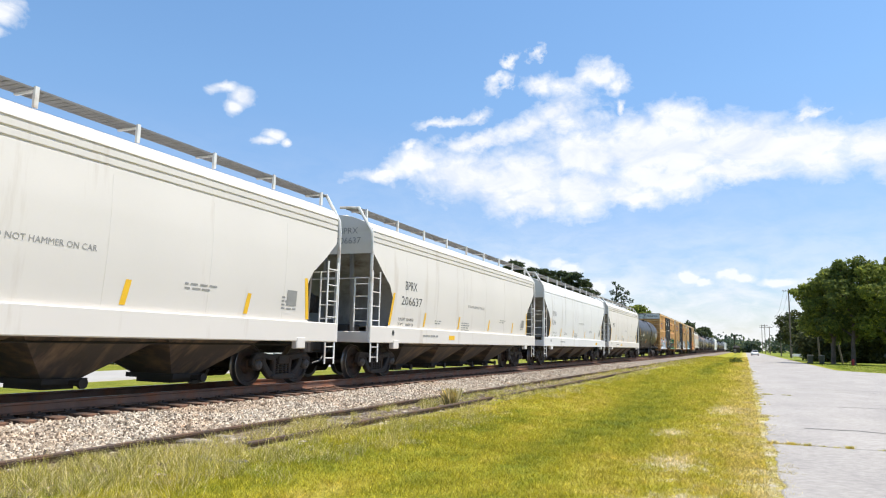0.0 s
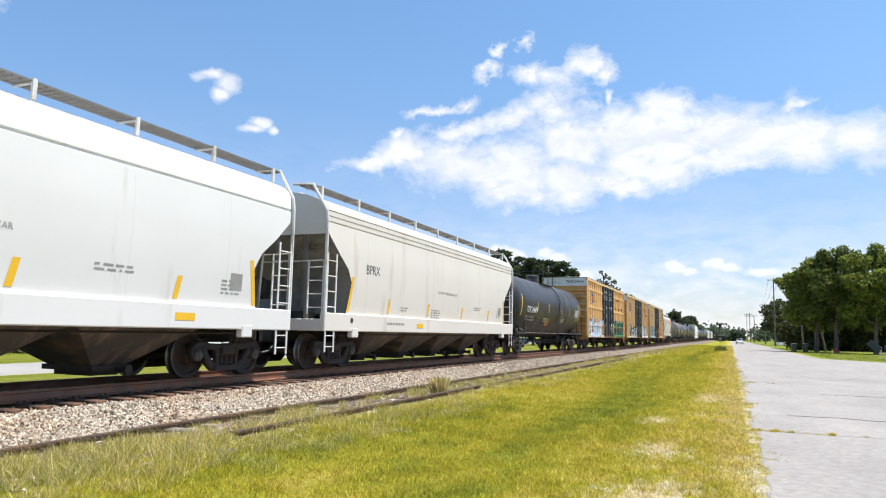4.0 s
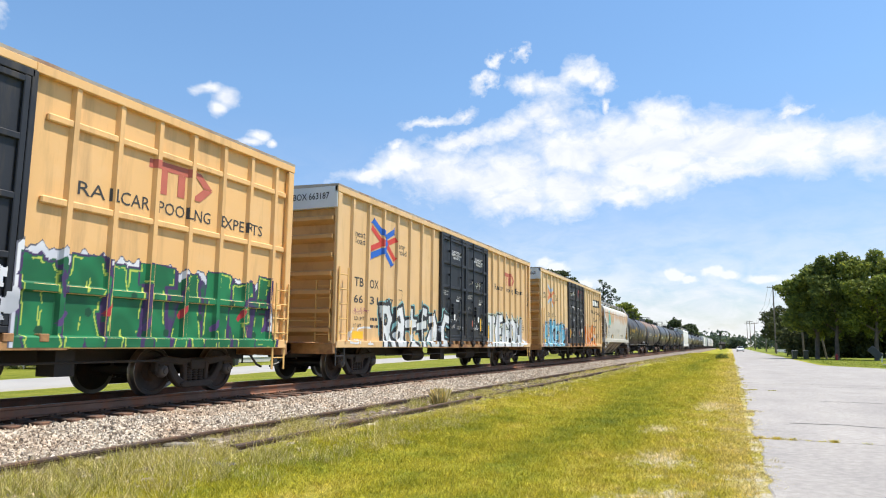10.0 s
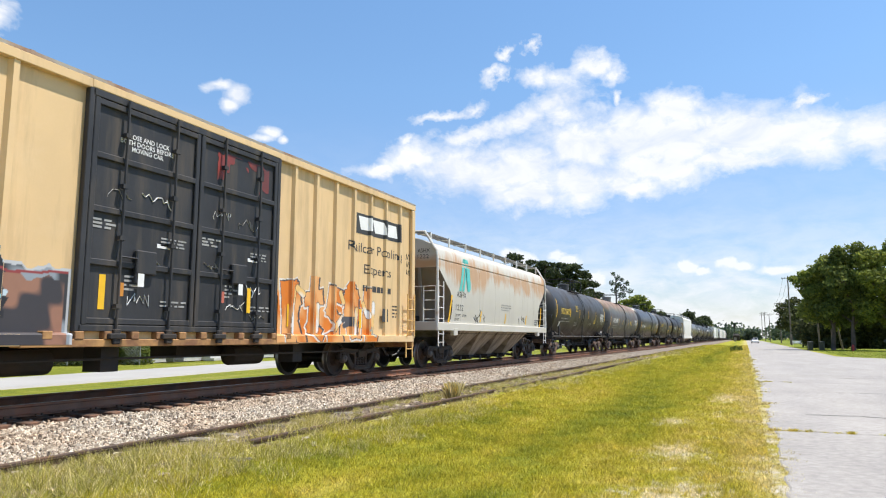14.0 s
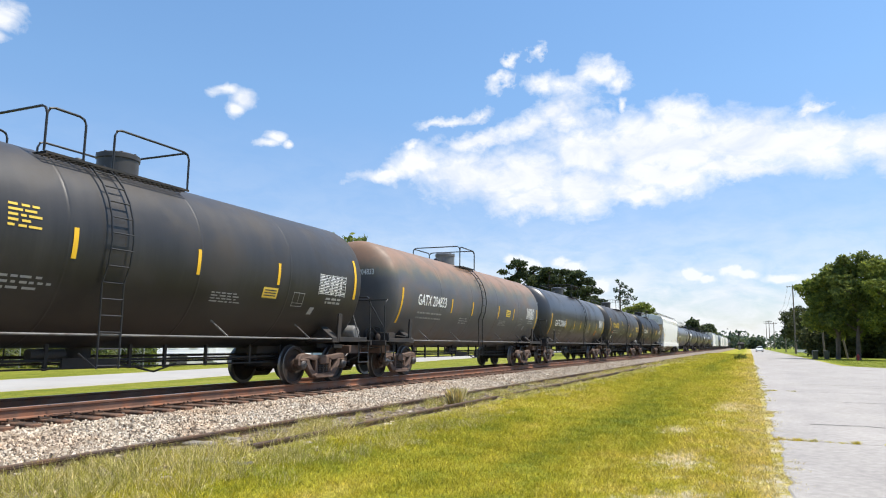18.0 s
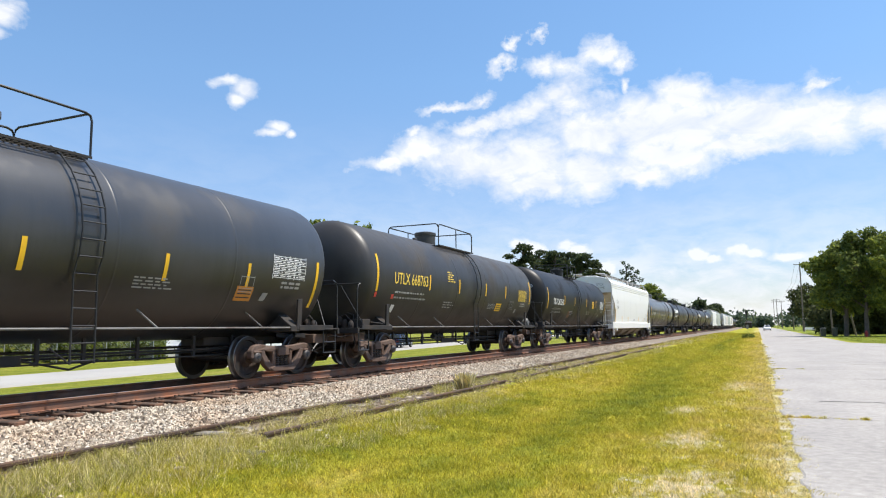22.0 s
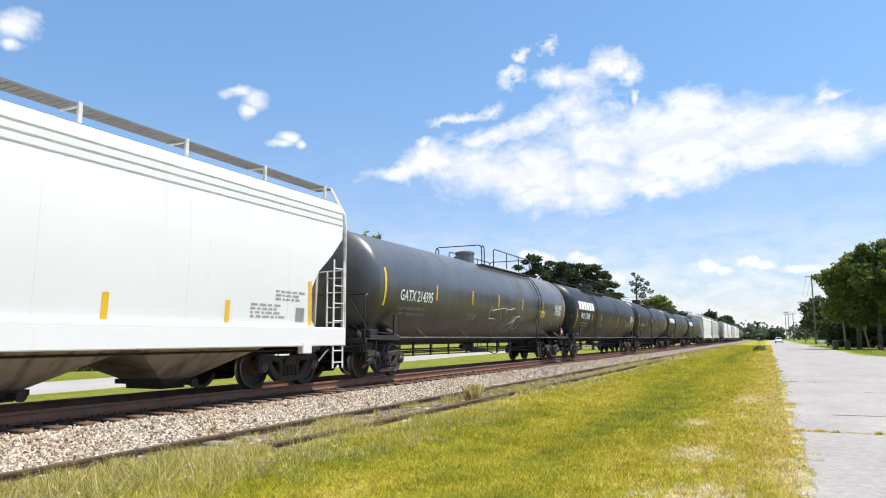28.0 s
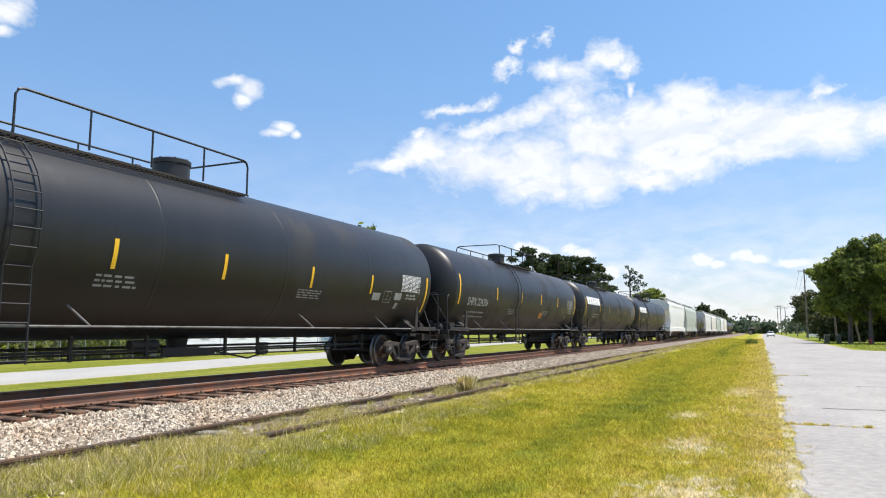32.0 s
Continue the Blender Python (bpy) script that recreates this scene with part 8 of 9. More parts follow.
block_logo(car, at, 0.02, 2.86, 3.7, 0.46)
tank_words(car, at, "PROX 33408", "", WHITE_PAINT, 0.05, 2.14, 0.27, DIM_WHITE, "PROX 33408")
for f, z in ((0.83, 1.95), (0.90, 2.0)):
    stripe(car, DIM_WHITE, at(f), z, 0.4, 0.18, radius=TANK_R, centre=TANK_Z, name="placard")
car, at = tank_car("dull black tank car with scrawled marks", 165.28, 181.5, BLACK_TANK, "dark", 0.47, 0.39, (0.0, 0.23, 0.42, 0.60, 0.78, 1.0), (0.33, 0.62))
tank_words(car, at, "SHPX 224206", "", DIM_WHITE, 0.05, 1.95, 0.24, DIM_WHITE)
stripe(car, ORANGE_PAINT, at(0.62), 1.75, 0.5, 0.25, radius=TANK_R, centre=TANK_Z, name="placard")
for u0, u1, logo in ((184.3, 201.6, True), (204.4, 221.8, True)):
    car, at = tank_car("black tank car with a white block logo", u0, u1, BLACK_TANK, "dark", 0.48, 0.25, STRIPS, (0.22, 0.55))
    block_logo(car, at, 0.02, 2.86, 3.6, 0.46)
    tank_words(car, at, "", "", DIM_WHITE, 0.105, 2.30, 0.27, DIM_WHITE)

# thin dark lines of print on the yellow and orange placards
for car, _ in TRAIN[:16]:
    for o in [c for c in car.children if c.name.startswith("placard") and len(c.data.polygons) == 7]:
        ys, zs = [v.co.y for v in o.data.vertices], [v.co.z for v in o.data.vertices]
        if max(ys) - min(ys) > 0.42:
            for k in range(3):
                stripe(car, BLACK_PAINT, (min(ys) + max(ys)) / 2, min(zs) + (max(zs) - min(zs)) * (k + 1) / 4, (max(ys) - min(ys)) * 0.8, 0.022, radius=TANK_R + 0.003, centre=TANK_Z, name="print_line")

# the far part of the train
u = 224.6
for label, paint, length in (("white covered hopper car far along the train", HOPPER_BRIGHT, 17.6), ("grey-green covered hopper car far along the train", HOPPER_GREEN, 17.0)):
    hopper_car(label, u, u + length, paint, "seam" if paint is HOPPER_GREEN else "ribbed")
    u += length + 1.75
tank_car("dark tank car far along the train", u + 1.0, u + 15.2, BROWN_TANK)
u += 17.6
for k in range(5):
    hopper_car("pale covered hopper car far along the train", u, u + 16.3, (HOPPER_WHITE, HOPPER_GREY, HOPPER_GREEN)[k % 3], ("ribbed", "seam")[k % 2])
    u += 18.05
for k in range(3):
    tank_car("black tank car far along the train", u + 1.0, u + 15.2, (BLACK_TANK, DARK_TANK)[k % 2])
    u += 17.1


# ---- trees ----
def leaf_cloud(rs, lumps, count, size, flat=1.0):
    """Leaf cards strewn over and through lumps (x, y, z, radius): arrays of corners and faces."""
    verts, faces = [], []
    weights = np.array([r * r for *_, r in lumps])
    weights = weights / weights.sum()
    for (x, y, z, r), w in zip(lumps, weights):
        n = int(count * w)
        way = rs.normal(size=(n, 3))
        way /= np.linalg.norm(way, axis=1)[:, None]
        bump = 1 + 0.28 * np.sin(way[:, 0] * 5 + x) * np.sin(way[:, 1] * 6 + y) + 0.18 * np.sin(way[:, 2] * 9 + z)
        reach = r * bump * rs.uniform(0.35, 1.0, n) ** 0.45
        at = way * reach[:, None] * (1, 1, flat) + (x, y, z)
        a = rs.normal(size=(n, 3))
        a /= np.linalg.norm(a, axis=1)[:, None]
        b = np.cross(a, rs.normal(size=(n, 3)))
        b /= np.linalg.norm(b, axis=1)[:, None]
        s = size * rs.uniform(0.5, 1.3, n)[:, None]
        quad = np.stack([at - a * s, at + b * s * 0.5, at + a * s, at - b * s * 0.5], 1)
        k = len(verts)
        verts.extend(map(tuple, quad.reshape(-1, 3)))
        faces.extend((k + 4 * i, k + 4 * i + 1, k + 4 * i + 2, k + 4 * i + 3) for i in range(n))
    return verts, faces


def tree(name, label, at, trunk_h, trunk_r, lumps, count, size, material, seed, lean=(0, 0), flat=0.85):
    rs = np.random.RandomState(seed)
    root = thing(name, label, "tree", at)
    top = Vector((lean[0], lean[1], trunk_h))
    bm = bmesh.new()
    tube(bm, [(0, 0, -0.2), (0, 0, 0.3), top * 0.5 + Vector((rs.uniform(-0.1, 0.1), rs.uniform(-0.1, 0.1), 0)), top], [trunk_r * 1.5, trunk_r * 1.1, trunk_r * 0.9, trunk_r * 0.6], 9)
    part("trunk", bm, BARK, root, smooth=True)
    for x, y, z, r in lumps:
        bm = bmesh.new()
        low = top * min(1.0, max(0.45, (z - r) / max(0.1, trunk_h)))
        mid = (low + Vector((x, y, z))) / 2 + Vector((rs.uniform(-0.3, 0.3), rs.uniform(-0.3, 0.3), 0.2))
        tube(bm, [low, mid, (x, y, z), (x + 0.3 * r, y - 0.2 * r, z + 0.6 * r)], [trunk_r * 0.5, trunk_r * 0.35, trunk_r * 0.2, 0.02], 6)
        part("limb", bm, BARK, root, smooth=True)
    verts, faces = leaf_cloud(rs, lumps, count, size, flat)
    soup("crown", verts, faces, material, "", parent=root)
    return root


def spread(rs, n, wide, low, high, r0, r1):
    return [(rs.uniform(-wide, wide), rs.uniform(-wide, wide), rs.uniform(low, high), rs.uniform(r0, r1)) for _ in range(n)]


def polar(azimuth, distance):
    return (distance * math.sin(radians(azimuth)), distance * math.cos(radians(azimuth)), 0.0)


def beyond(azimuth, distance):
    x, y, _ = polar(azimuth, 1.35 * distance)
    return (x, y, FAR_Z)


def build_trees():
    # the oaks by the road
    oaks = ((5.75, 101, 11.2, 3.1, [(-3.3, 0, 8.7, 1.1), (-2.2, 0.5, 9.2, 1.7), (-0.6, -0.5, 9.8, 2.0), (-0.8, 0.8, 7.4, 2.2), (0.6, 0, 8.4, 2.1), (-1.8, -0.8, 6.8, 1.7)]),
            (7.0, 99, 12.9, 3.4, [(-1.9, 0, 10.4, 2.0), (0, 0.5, 11.4, 2.0), (1.8, -0.4, 10.9, 2.1), (-0.8, -1.2, 8.2, 2.4), (1.6, -0.8, 7.6, 2.5), (0.2, 0.8, 6.0, 2.2)]),
            (9.4, 97, 12.8, 3.4, [(-1.6, 0, 10.6, 2.1), (0.6, 0.5, 11.2, 2.0), (2.1, -0.4, 10.4, 2.2), (-0.8, -1.2, 8.0, 2.5), (1.6, -0.8, 7.4, 2.6), (0.2, 0.8, 5.6, 2.2)]),
            (12.6, 99, 12.6, 3.4, [(-2.0, 0, 10.2, 2.2), (0, 0.5, 11.0, 2.2), (2.4, -0.4, 10.0, 2.4), (-0.8, -1.2, 7.6, 2.6), (1.8, -0.8, 7.2, 2.6)]),
            (8.2, 118, 12.0, 3.6, [(-2.4, 0, 8.6, 2.4), (0.4, 0.5, 10.2, 2.4), (2.6, -0.4, 9.0, 2.4), (-1.2, -1.2, 5.6, 2.6), (1.8, -0.8, 5.2, 2.8)]),
            (11.2, 120, 12.0, 3.6, [(-2.4, 0, 8.6, 2.4), (0.4, 0.5, 10.2, 2.4), (2.6, -0.4, 9.0, 2.4), (-1.2, -1.2, 5.6, 2.6), (1.8, -0.8, 5.2, 2.8)]),
            (5.4, 128, 9.5, 3.0, [(-1.6, 0, 7.0, 2.0), (0.4, 0.5, 7.8, 2.1), (1.8, -0.4, 6.4, 2.2), (-0.4, -1.0, 4.4, 2.0)]))
    for k, (a, d, h, r, lumps) in enumerate(oaks):
        lumps = lumps + [(-2.2, 0.5, 5.0, 2.0), (1.9, 0.6, 4.8, 2.1), (0.1, 1.5, 4.2, 2.0)]
        lumps = [(x, y, z, r * 0.82) for x, y, z, r in lumps]
        turn = np.random.RandomState(300 + k)
        for x, y, z, r in list(lumps[:6]):
            lumps += [(x + turn.uniform(-1.1, 1.1) * r, y + turn.uniform(-0.8, 0.8) * r, z + turn.uniform(-0.1, 0.8) * r, r * turn.uniform(0.35, 0.55)) for _ in range(3)]
        tree("oak_tree", "broad dark green oak shading the grass", polar(a, d), 5.2, 0.24, lumps, 20000, 0.21, LEAF_MATS[k % 2], 20 + k, (0.3, 0))
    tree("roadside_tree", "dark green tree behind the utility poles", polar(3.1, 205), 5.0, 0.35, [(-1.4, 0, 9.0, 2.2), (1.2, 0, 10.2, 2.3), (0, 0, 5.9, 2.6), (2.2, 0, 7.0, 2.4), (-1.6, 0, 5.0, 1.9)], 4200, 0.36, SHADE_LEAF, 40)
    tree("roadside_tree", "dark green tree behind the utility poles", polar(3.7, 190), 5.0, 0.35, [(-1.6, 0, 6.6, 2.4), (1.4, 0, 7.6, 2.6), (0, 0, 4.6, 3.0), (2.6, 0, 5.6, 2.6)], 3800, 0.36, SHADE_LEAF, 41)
    # pines beyond the tracks
    rs = np.random.RandomState(60)
    for k, (a, d, h) in enumerate(((-17.6, 128, 17.2), (-16.3, 134, 16.6), (-15.0, 130, 16.0), (-13.9, 136, 16.2), (-12.9, 131, 15.4), (-12.0, 138, 14.4), (-15.6, 145, 15.5))):
        h += 0.5
        lumps = [(rs.uniform(-0.5, 0.5), 0, h - 0.8, 1.1)] + [(rs.uniform(0.4, 2.4) * (-1) ** i, rs.uniform(-1.5, 1.5), h - 1.2 - 0.5 * i * rs.uniform(0.8, 1.1), rs.uniform(0.7, 1.6)) for i in range(13)]
        tree("pine_tree", "tall dark pine beyond the tracks", (*polar(a, d)[:2], FAR_Z), h - 1.2, 0.24, lumps, 6400, 0.22, PINE_MAT, 61 + k, flat=0.5)
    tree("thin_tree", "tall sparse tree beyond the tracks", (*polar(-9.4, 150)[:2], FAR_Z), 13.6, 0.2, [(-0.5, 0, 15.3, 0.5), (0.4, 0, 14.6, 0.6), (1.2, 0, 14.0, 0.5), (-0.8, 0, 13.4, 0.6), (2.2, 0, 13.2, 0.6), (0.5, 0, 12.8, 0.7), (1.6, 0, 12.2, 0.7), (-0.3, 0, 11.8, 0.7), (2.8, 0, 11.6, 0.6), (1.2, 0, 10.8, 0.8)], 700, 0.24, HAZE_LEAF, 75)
    tree("round_tree", "round green tree beyond the tracks", (*polar(-8.1, 152)[:2], FAR_Z), 6.0, 0.3, [(-1.4, 0, 8.6, 1.9), (1.0, 0, 9.4, 1.9), (2.3, 0, 8.4, 1.6), (0, 0, 6.6, 2.4)], 4200, 0.34, LEAF_MATS[0], 76)
    for k, (a, d, h) in enumerate(((-6.6, 262, 12.4), (-5.9, 268, 11.6), (-4.4, 282, 11.2), (-3.6, 280, 12.0), (-2.9, 286, 10.6), (-5.2, 300, 9.0))):
        lumps = [(rs.uniform(-2.2, 2.2), rs.uniform(-1, 1), h - 1.6 - 1.2 * i, rs.uniform(1.7, 2.6)) for i in range(4)]
        tree("far_pine_tree", "dark pine far along the tracks", (*polar(a, d)[:2], FAR_Z), h - 2, 0.3, lumps, 2000, 0.55, PINE_MAT, 80 + k)
    # trees behind the houses on the far side
    for k, (a, d, h) in enumerate(((-54.5, 50, 10.2), (-52.5, 47, 8.4), (-58, 52, 10.0), (-49.5, 56, 8.0), (-46, 62, 7.6), (-42, 66, 7.8), (-38.5, 70, 8.0), (-35.2, 62, 11.4), (-33.6, 64, 11.6), (-31.0, 62, 11.0), (-28.6, 74, 8.6), (-26, 84, 8.6), (-23.5, 92, 9.0), (-20.5, 104, 9.5), (-62, 50, 10), (-67, 46, 9.5))):
        h *= 1.35
        lumps = spread(rs, 7, 2.7, h * 0.32, h * 0.84, 1.5, 2.6) + [(0, 0, h - 1.9, 1.9)]
        tree("yard_tree", "leafy green tree behind the far houses", beyond(a, d), h * 0.6, 0.22, lumps, 4600, 0.33, LEAF_MATS[k % 2], 100 + k)
    # undergrowth along the far fence
    for k in range(16):
        a = -66 + 1.45 * k if k < 14 else -31.6 + 1.5 * (k - 14)
        d = 42.0 + rs.uniform(-1, 2) if k < 14 else 52.5
        verts, faces = leaf_cloud(rs, [(rs.uniform(-0.8, 0.8), rs.uniform(-0.6, 0.6), rs.uniform(0.5, 1.7), rs.uniform(0.8, 1.5)) for _ in range(5)], 1300, 0.19)
        o = soup("bush", verts, faces, LEAF_MATS[k % 2], "overgrown green bush by the far fence", "bush", "")
        o.location = beyond(a, d)
    # shrubs behind the oaks, the deep shade there painted into their leaves
    for k in range(21):
        a, d = 4.3 + 0.5 * k, 116 + 9 * rs.rand()
        verts, faces = leaf_cloud(rs, [(rs.uniform(-1.0, 1.0), rs.uniform(-0.8, 0.8), rs.uniform(0.8, 4.6), rs.uniform(1.2, 1.8)) for _ in range(8)], 2200, 0.28)
        o = soup("shrub", verts, faces, SHADE_LEAF, "green shrub with the shade of the oaks put into its leaf colour", "shrub", "")
        o.location = polar(a, d)
    # far woods along the horizon
    verts, faces = [], []
    for k in range(220):
        a = -75 + 150 * k / 219 + rs.uniform(-0.3, 0.3)
        d = rs.uniform(420, 560)
        x, y, _ = polar(a, d)
        h = 1.5 + d * math.tan(radians(0.62 + 0.3 * rs.rand() + (0.25 if a < 0.4 or a > 1.8 else 0.0)))
        v, f = leaf_cloud(rs, [(x, y, h * 0.55, h * 0.5), (x + rs.uniform(-4, 4), y, h * 0.35, h * 0.45), (x + rs.uniform(-5, 5), y + 3, h * 0.4, h * 0.5)], 300, 1.2)
        b = len(verts)
        verts += v
        faces += [tuple(i + b for i in q) for q in f]
    soup("far_woods", verts, faces, HAZE_LEAF, "woods along the horizon with haze put into their green", "woods")


# ---- grass that stands up ----
def blades(name, label, areas, material, seed):
    """Blades of grass in areas (x0, x1, y0, y1, count, height, width, clump)."""
    rs = np.random.RandomState(seed)
    allv, n = [], 0
    for x0, x1, y0, y1, count, high, wide, clump in areas:
        if clump:
            c = max(1, count // 60)
            centre = np.stack([rs.uniform(x0, x1, c), rs.uniform(y0, y1, c)], 1)
            pick = rs.randint(0, c, count)
            xy = centre[pick] + rs.normal(size=(count, 2)) * clump
            lift = rs.uniform(0.5, 1.25, c)[pick]
        else:
            xy = np.stack([rs.uniform(x0, x1, count), y0 + (y1 - y0) * rs.rand(count) ** 1.3], 1)
            lift = rs.uniform(0.6, 1.3, count)
        z = np.array([ground_height(a, b) for a, b in xy])
        turn = rs.uniform(0, 2 * math.pi, count)
        h = high * lift * rs.uniform(0.7, 1.2, count)
        side = np.stack([np.cos(turn), np.sin(turn), np.zeros(count)], 1) * (wide * rs.uniform(0.7, 1.3, count))[:, None] / 2
        base = np.concatenate([xy, (z - 0.01)[:, None]], 1)
        bend = rs.normal(size=(count, 2)) * (0.65 * h)[:, None]
        tip = base + np.concatenate([bend, h[:, None]], 1)
        allv.append(np.stack([base - side, base + side, tip], 1).reshape(-1, 3))
        n += count
    verts = np.concatenate(allv)
    me = bpy.data.meshes.new(name)
    me.vertices.add(3 * n), me.loops.add(3 * n), me.polygons.add(n)
    me.vertices.foreach_set("co", verts.ravel())
    me.loops.foreach_set("vertex_index", np.arange(3 * n))
    me.polygons.foreach_set("loop_start", np.arange(0, 3 * n, 3))
    me.polygons.foreach_set("loop_total", np.full(n, 3))
    me.update(calc_edges=True)
    me.materials.append(material)
    return tagged(new(name, me), label, "grass", "", "stuff")


def build_grass():
    blades("grass", "short yellow-green grass beside the road", (
        (-5.7, 0.2, 3.8, 11, 110000, 0.045, 0.009, 0), (-5.7, 0.2, 10, 20, 90000, 0.05, 0.012, 0), (-5.7, 0.2, 19, 36, 60000, 0.06, 0.02, 0), (-5.6, 0.2, 35, 75, 36000, 0.075, 0.04, 0),
        (-7.8, 0.3, 75, 150, 18000, 0.10, 0.08, 0), (-17, -13.6, 4, 45, 16000, 0.10, 0.02, 0), (7.5, 14, 62, 110, 6000, 0.08, 0.04, 0),
        (-5.7, 0.0, 4, 13, 70000, 0.055, 0.008, 0.07), (-5.6, -1.2, 4, 16, 12000, 0.085, 0.010, 0.10), (-5.6, -0.4, 12, 40, 40000, 0.075, 0.016, 0.12)), BLADE_MAT, 7)
    blades("tall_weeds", "tall dry weeds along the old siding", (
        (-6.9, -5.0, 3.6, 7.6, 14000, 0.12, 0.007, 0.06), (-7.4, -6.2, 3.6, 7, 4500, 0.13, 0.008, 0.07), (-5.9, -4.6, 7, 15, 9000, 0.10, 0.007, 0.06), (-7.4, -6.0, 7.5, 14, 1800, 0.12, 0.008, 0.05),
        (-7.4, -5.4, 13.5, 20, 4200, 0.13, 0.009, 0.08), (-7.4, -5.0, 19, 45, 8000, 0.16, 0.014, 0.14), (-7.5, -5.0, 44, 110, 5000, 0.18, 0.04, 0.3), (-6.6, -4.6, 4, 12, 4500, 0.28, 0.005, 0.12), (-7.3, -6.2, 7, 20, 600, 0.25, 0.006, 0.08),
        (-0.3, 0.45, 4, 16, 15000, 0.04, 0.008, 0.07), (-0.2, 0.42, 15, 60, 12000, 0.06, 0.016, 0.09), (-7.75, -7.4, 4, 60, 1100, 0.10, 0.010, 0.05)), DRY_BLADE_MAT, 8)
    blades("joint_weeds", "weeds growing in the road's joint", ((0.3, 2.6, 12.64, 12.76, 900, 0.06, 0.014, 0.03), (0.4, 1.4, 26.3, 26.5, 300, 0.05, 0.02, 0.05)), BLADE_MAT, 9)
    rs = np.random.RandomState(10)
    for x, y, h in ((-6.3, 15.1, 0.42),):
        n = 260
        xy = rs.normal(size=(n, 2)) * 0.05
        hh = h * rs.uniform(0.55, 1.1, n)
        v, f = [], []
        for (a, b), k in zip(xy, hh):
            t = rs.uniform(0, 6.28)
            c, s = 0.008 * math.cos(t), 0.008 * math.sin(t)
            i = len(v)
            v += [(a - c, b - s, -0.02), (a + c, b + s, -0.02), (a * 1.7 + c * 0.5, b * 1.7 + s * 0.5, k * 0.75), (a * 2.2 + rs.normal() * 0.03, b * 2.2 + rs.normal() * 0.03, k)]
            f += [(i, i + 1, i + 2), (i, i + 2, i + 3)]
        o = soup("grass_tuft", v, f, DRY_BLADE_MAT, "tall tuft of grass by the old rail", "grass tuft", "")
        o.location = (x, y, ground_height(x, y))
    # broken bits of slab, clods and rotten wood by the old siding
    base = np.array([(1, 0, -0.3), (-0.4, 0.9, -0.2), (-0.5, -0.85, -0.3), (0.2, 0.1, 0.5), (0.75, 0.7, 0.25), (-0.8, 0.1, 0.35)])
    tri = [(0, 4, 3), (4, 1, 3), (1, 5, 3), (5, 2, 3), (2, 0, 3), (0, 2, 1), (0, 1, 4), (2, 5, 1)]
    for name, label, material, count, mid, broad, small, large, flat in (
            ("rubble", "broken pale stones strewn along the old siding", STONE_MAT, 900, -6.5, 0.5, 0.015, 0.085, 0.4),
            ("clods", "dark crumbs of earth and rotten wood along the old siding", CLOD_MAT, 6500, -6.7, 0.5, 0.01, 0.055, 0.6)):
        v, f = [], []
        for k in range(count):
            x, y = mid + rs.normal() * broad, 4.2 + 24 * rs.rand() ** 1.3
            if x > -4.9 or x < -7.6:
                continue
            size = np.array((1.0, rs.uniform(0.6, 1.6), flat)) * rs.uniform(0.7, 1.2, 3) * (small + (large - small) * rs.rand() ** 2.5)
            a = rs.uniform(0, 6.28)
            turn = np.array([[math.cos(a), -math.sin(a), 0], [math.sin(a), math.cos(a), 0], [0, 0, 1]])
            b = len(v)
            v += map(tuple, (base * size) @ turn.T + (x, y, ground_height(x, y) + 0.006))
            f += [(b + i, b + j, b + m) for i, j, m in tri]
        soup(name, v, f, material, label, "rubble")
    # a low tangle of weeds out on the grass
    v, f = leaf_cloud(rs, [(0, 0, 0.22, 0.35), (0.5, 0.1, 0.15, 0.3), (-0.4, 0, 0.12, 0.25)], 420, 0.10)
    o = soup("weed_clump", v, f, LEAF_MATS[1], "low dark clump of weeds on the grass", "weeds", "")
    o.location = (-1.15, 90, 0.0)


build_trees()
build_grass()


# ---- by the near road ----
BIN_MAT = surface("dark_bin_plastic", (0.035, 0.042, 0.04), 0.5, 0, 0.15, 2.0, 30, 0.05)
TYRE = surface("black_rubber", (0.022, 0.022, 0.023), 0.8, 0, 0.15, 3.0, 40, 0.1)
CAR_GLASS = surface("dark_car_glass", (0.02, 0.023, 0.025), 0.12, 0, 0.1, 1.0, 20, 0.0, gloss=0.3)
HUBCAP = surface("hubcap_grey", (0.45, 0.46, 0.47), 0.35, 0.7, 0.1, 3.0, 30, 0.03)
RED_LAMP = surface("red_tail_lamp", (0.45, 0.02, 0.02), 0.3, 0, 0.1, 3.0, 30, 0.0)
BLUE_CAR = surface("dark_blue_car_paint", (0.03, 0.055, 0.12), 0.25, 0.3, 0.08, 1.0, 20, 0.0)
WHITE_CAR = surface("white_car_paint", (0.75, 0.75, 0.74), 0.3, 0, 0.03, 1.0, 20, 0.0)
SIDING = surface("white_siding", (0.74, 0.75, 0.76), 0.6, 0, 0.06, 0.7, 15, 0.05, per_piece=0.05)
ROOF_GREY = surface("grey_roof", (0.30, 0.29, 0.28), 0.8, 0, 0.15, 1.0, 15, 0.3)
DARK_GLASS = surface("dark_window_glass", (0.03, 0.035, 0.04), 0.1, 0, 0.1, 1.0, 10, 0.0)
HYDRANT_RED = surface("red_hydrant_paint", (0.42, 0.035, 0.03), 0.5, 0, 0.15, 3.0, 30, 0.05)
CONCRETE = surface("pale_concrete", (0.5, 0.49, 0.46), 0.9, 0, 0.12, 1.5, 30, 0.3)
FENCE_STEEL = surface("galvanised_fence", (0.40, 0.41, 0.41), 0.5, 0.6, 0.1, 3.0, 30, 0.05)
BOARD_BLACK = surface("black_board", (0.03, 0.035, 0.05), 0.5, 0, 0.2, 2.0, 30, 0.05)
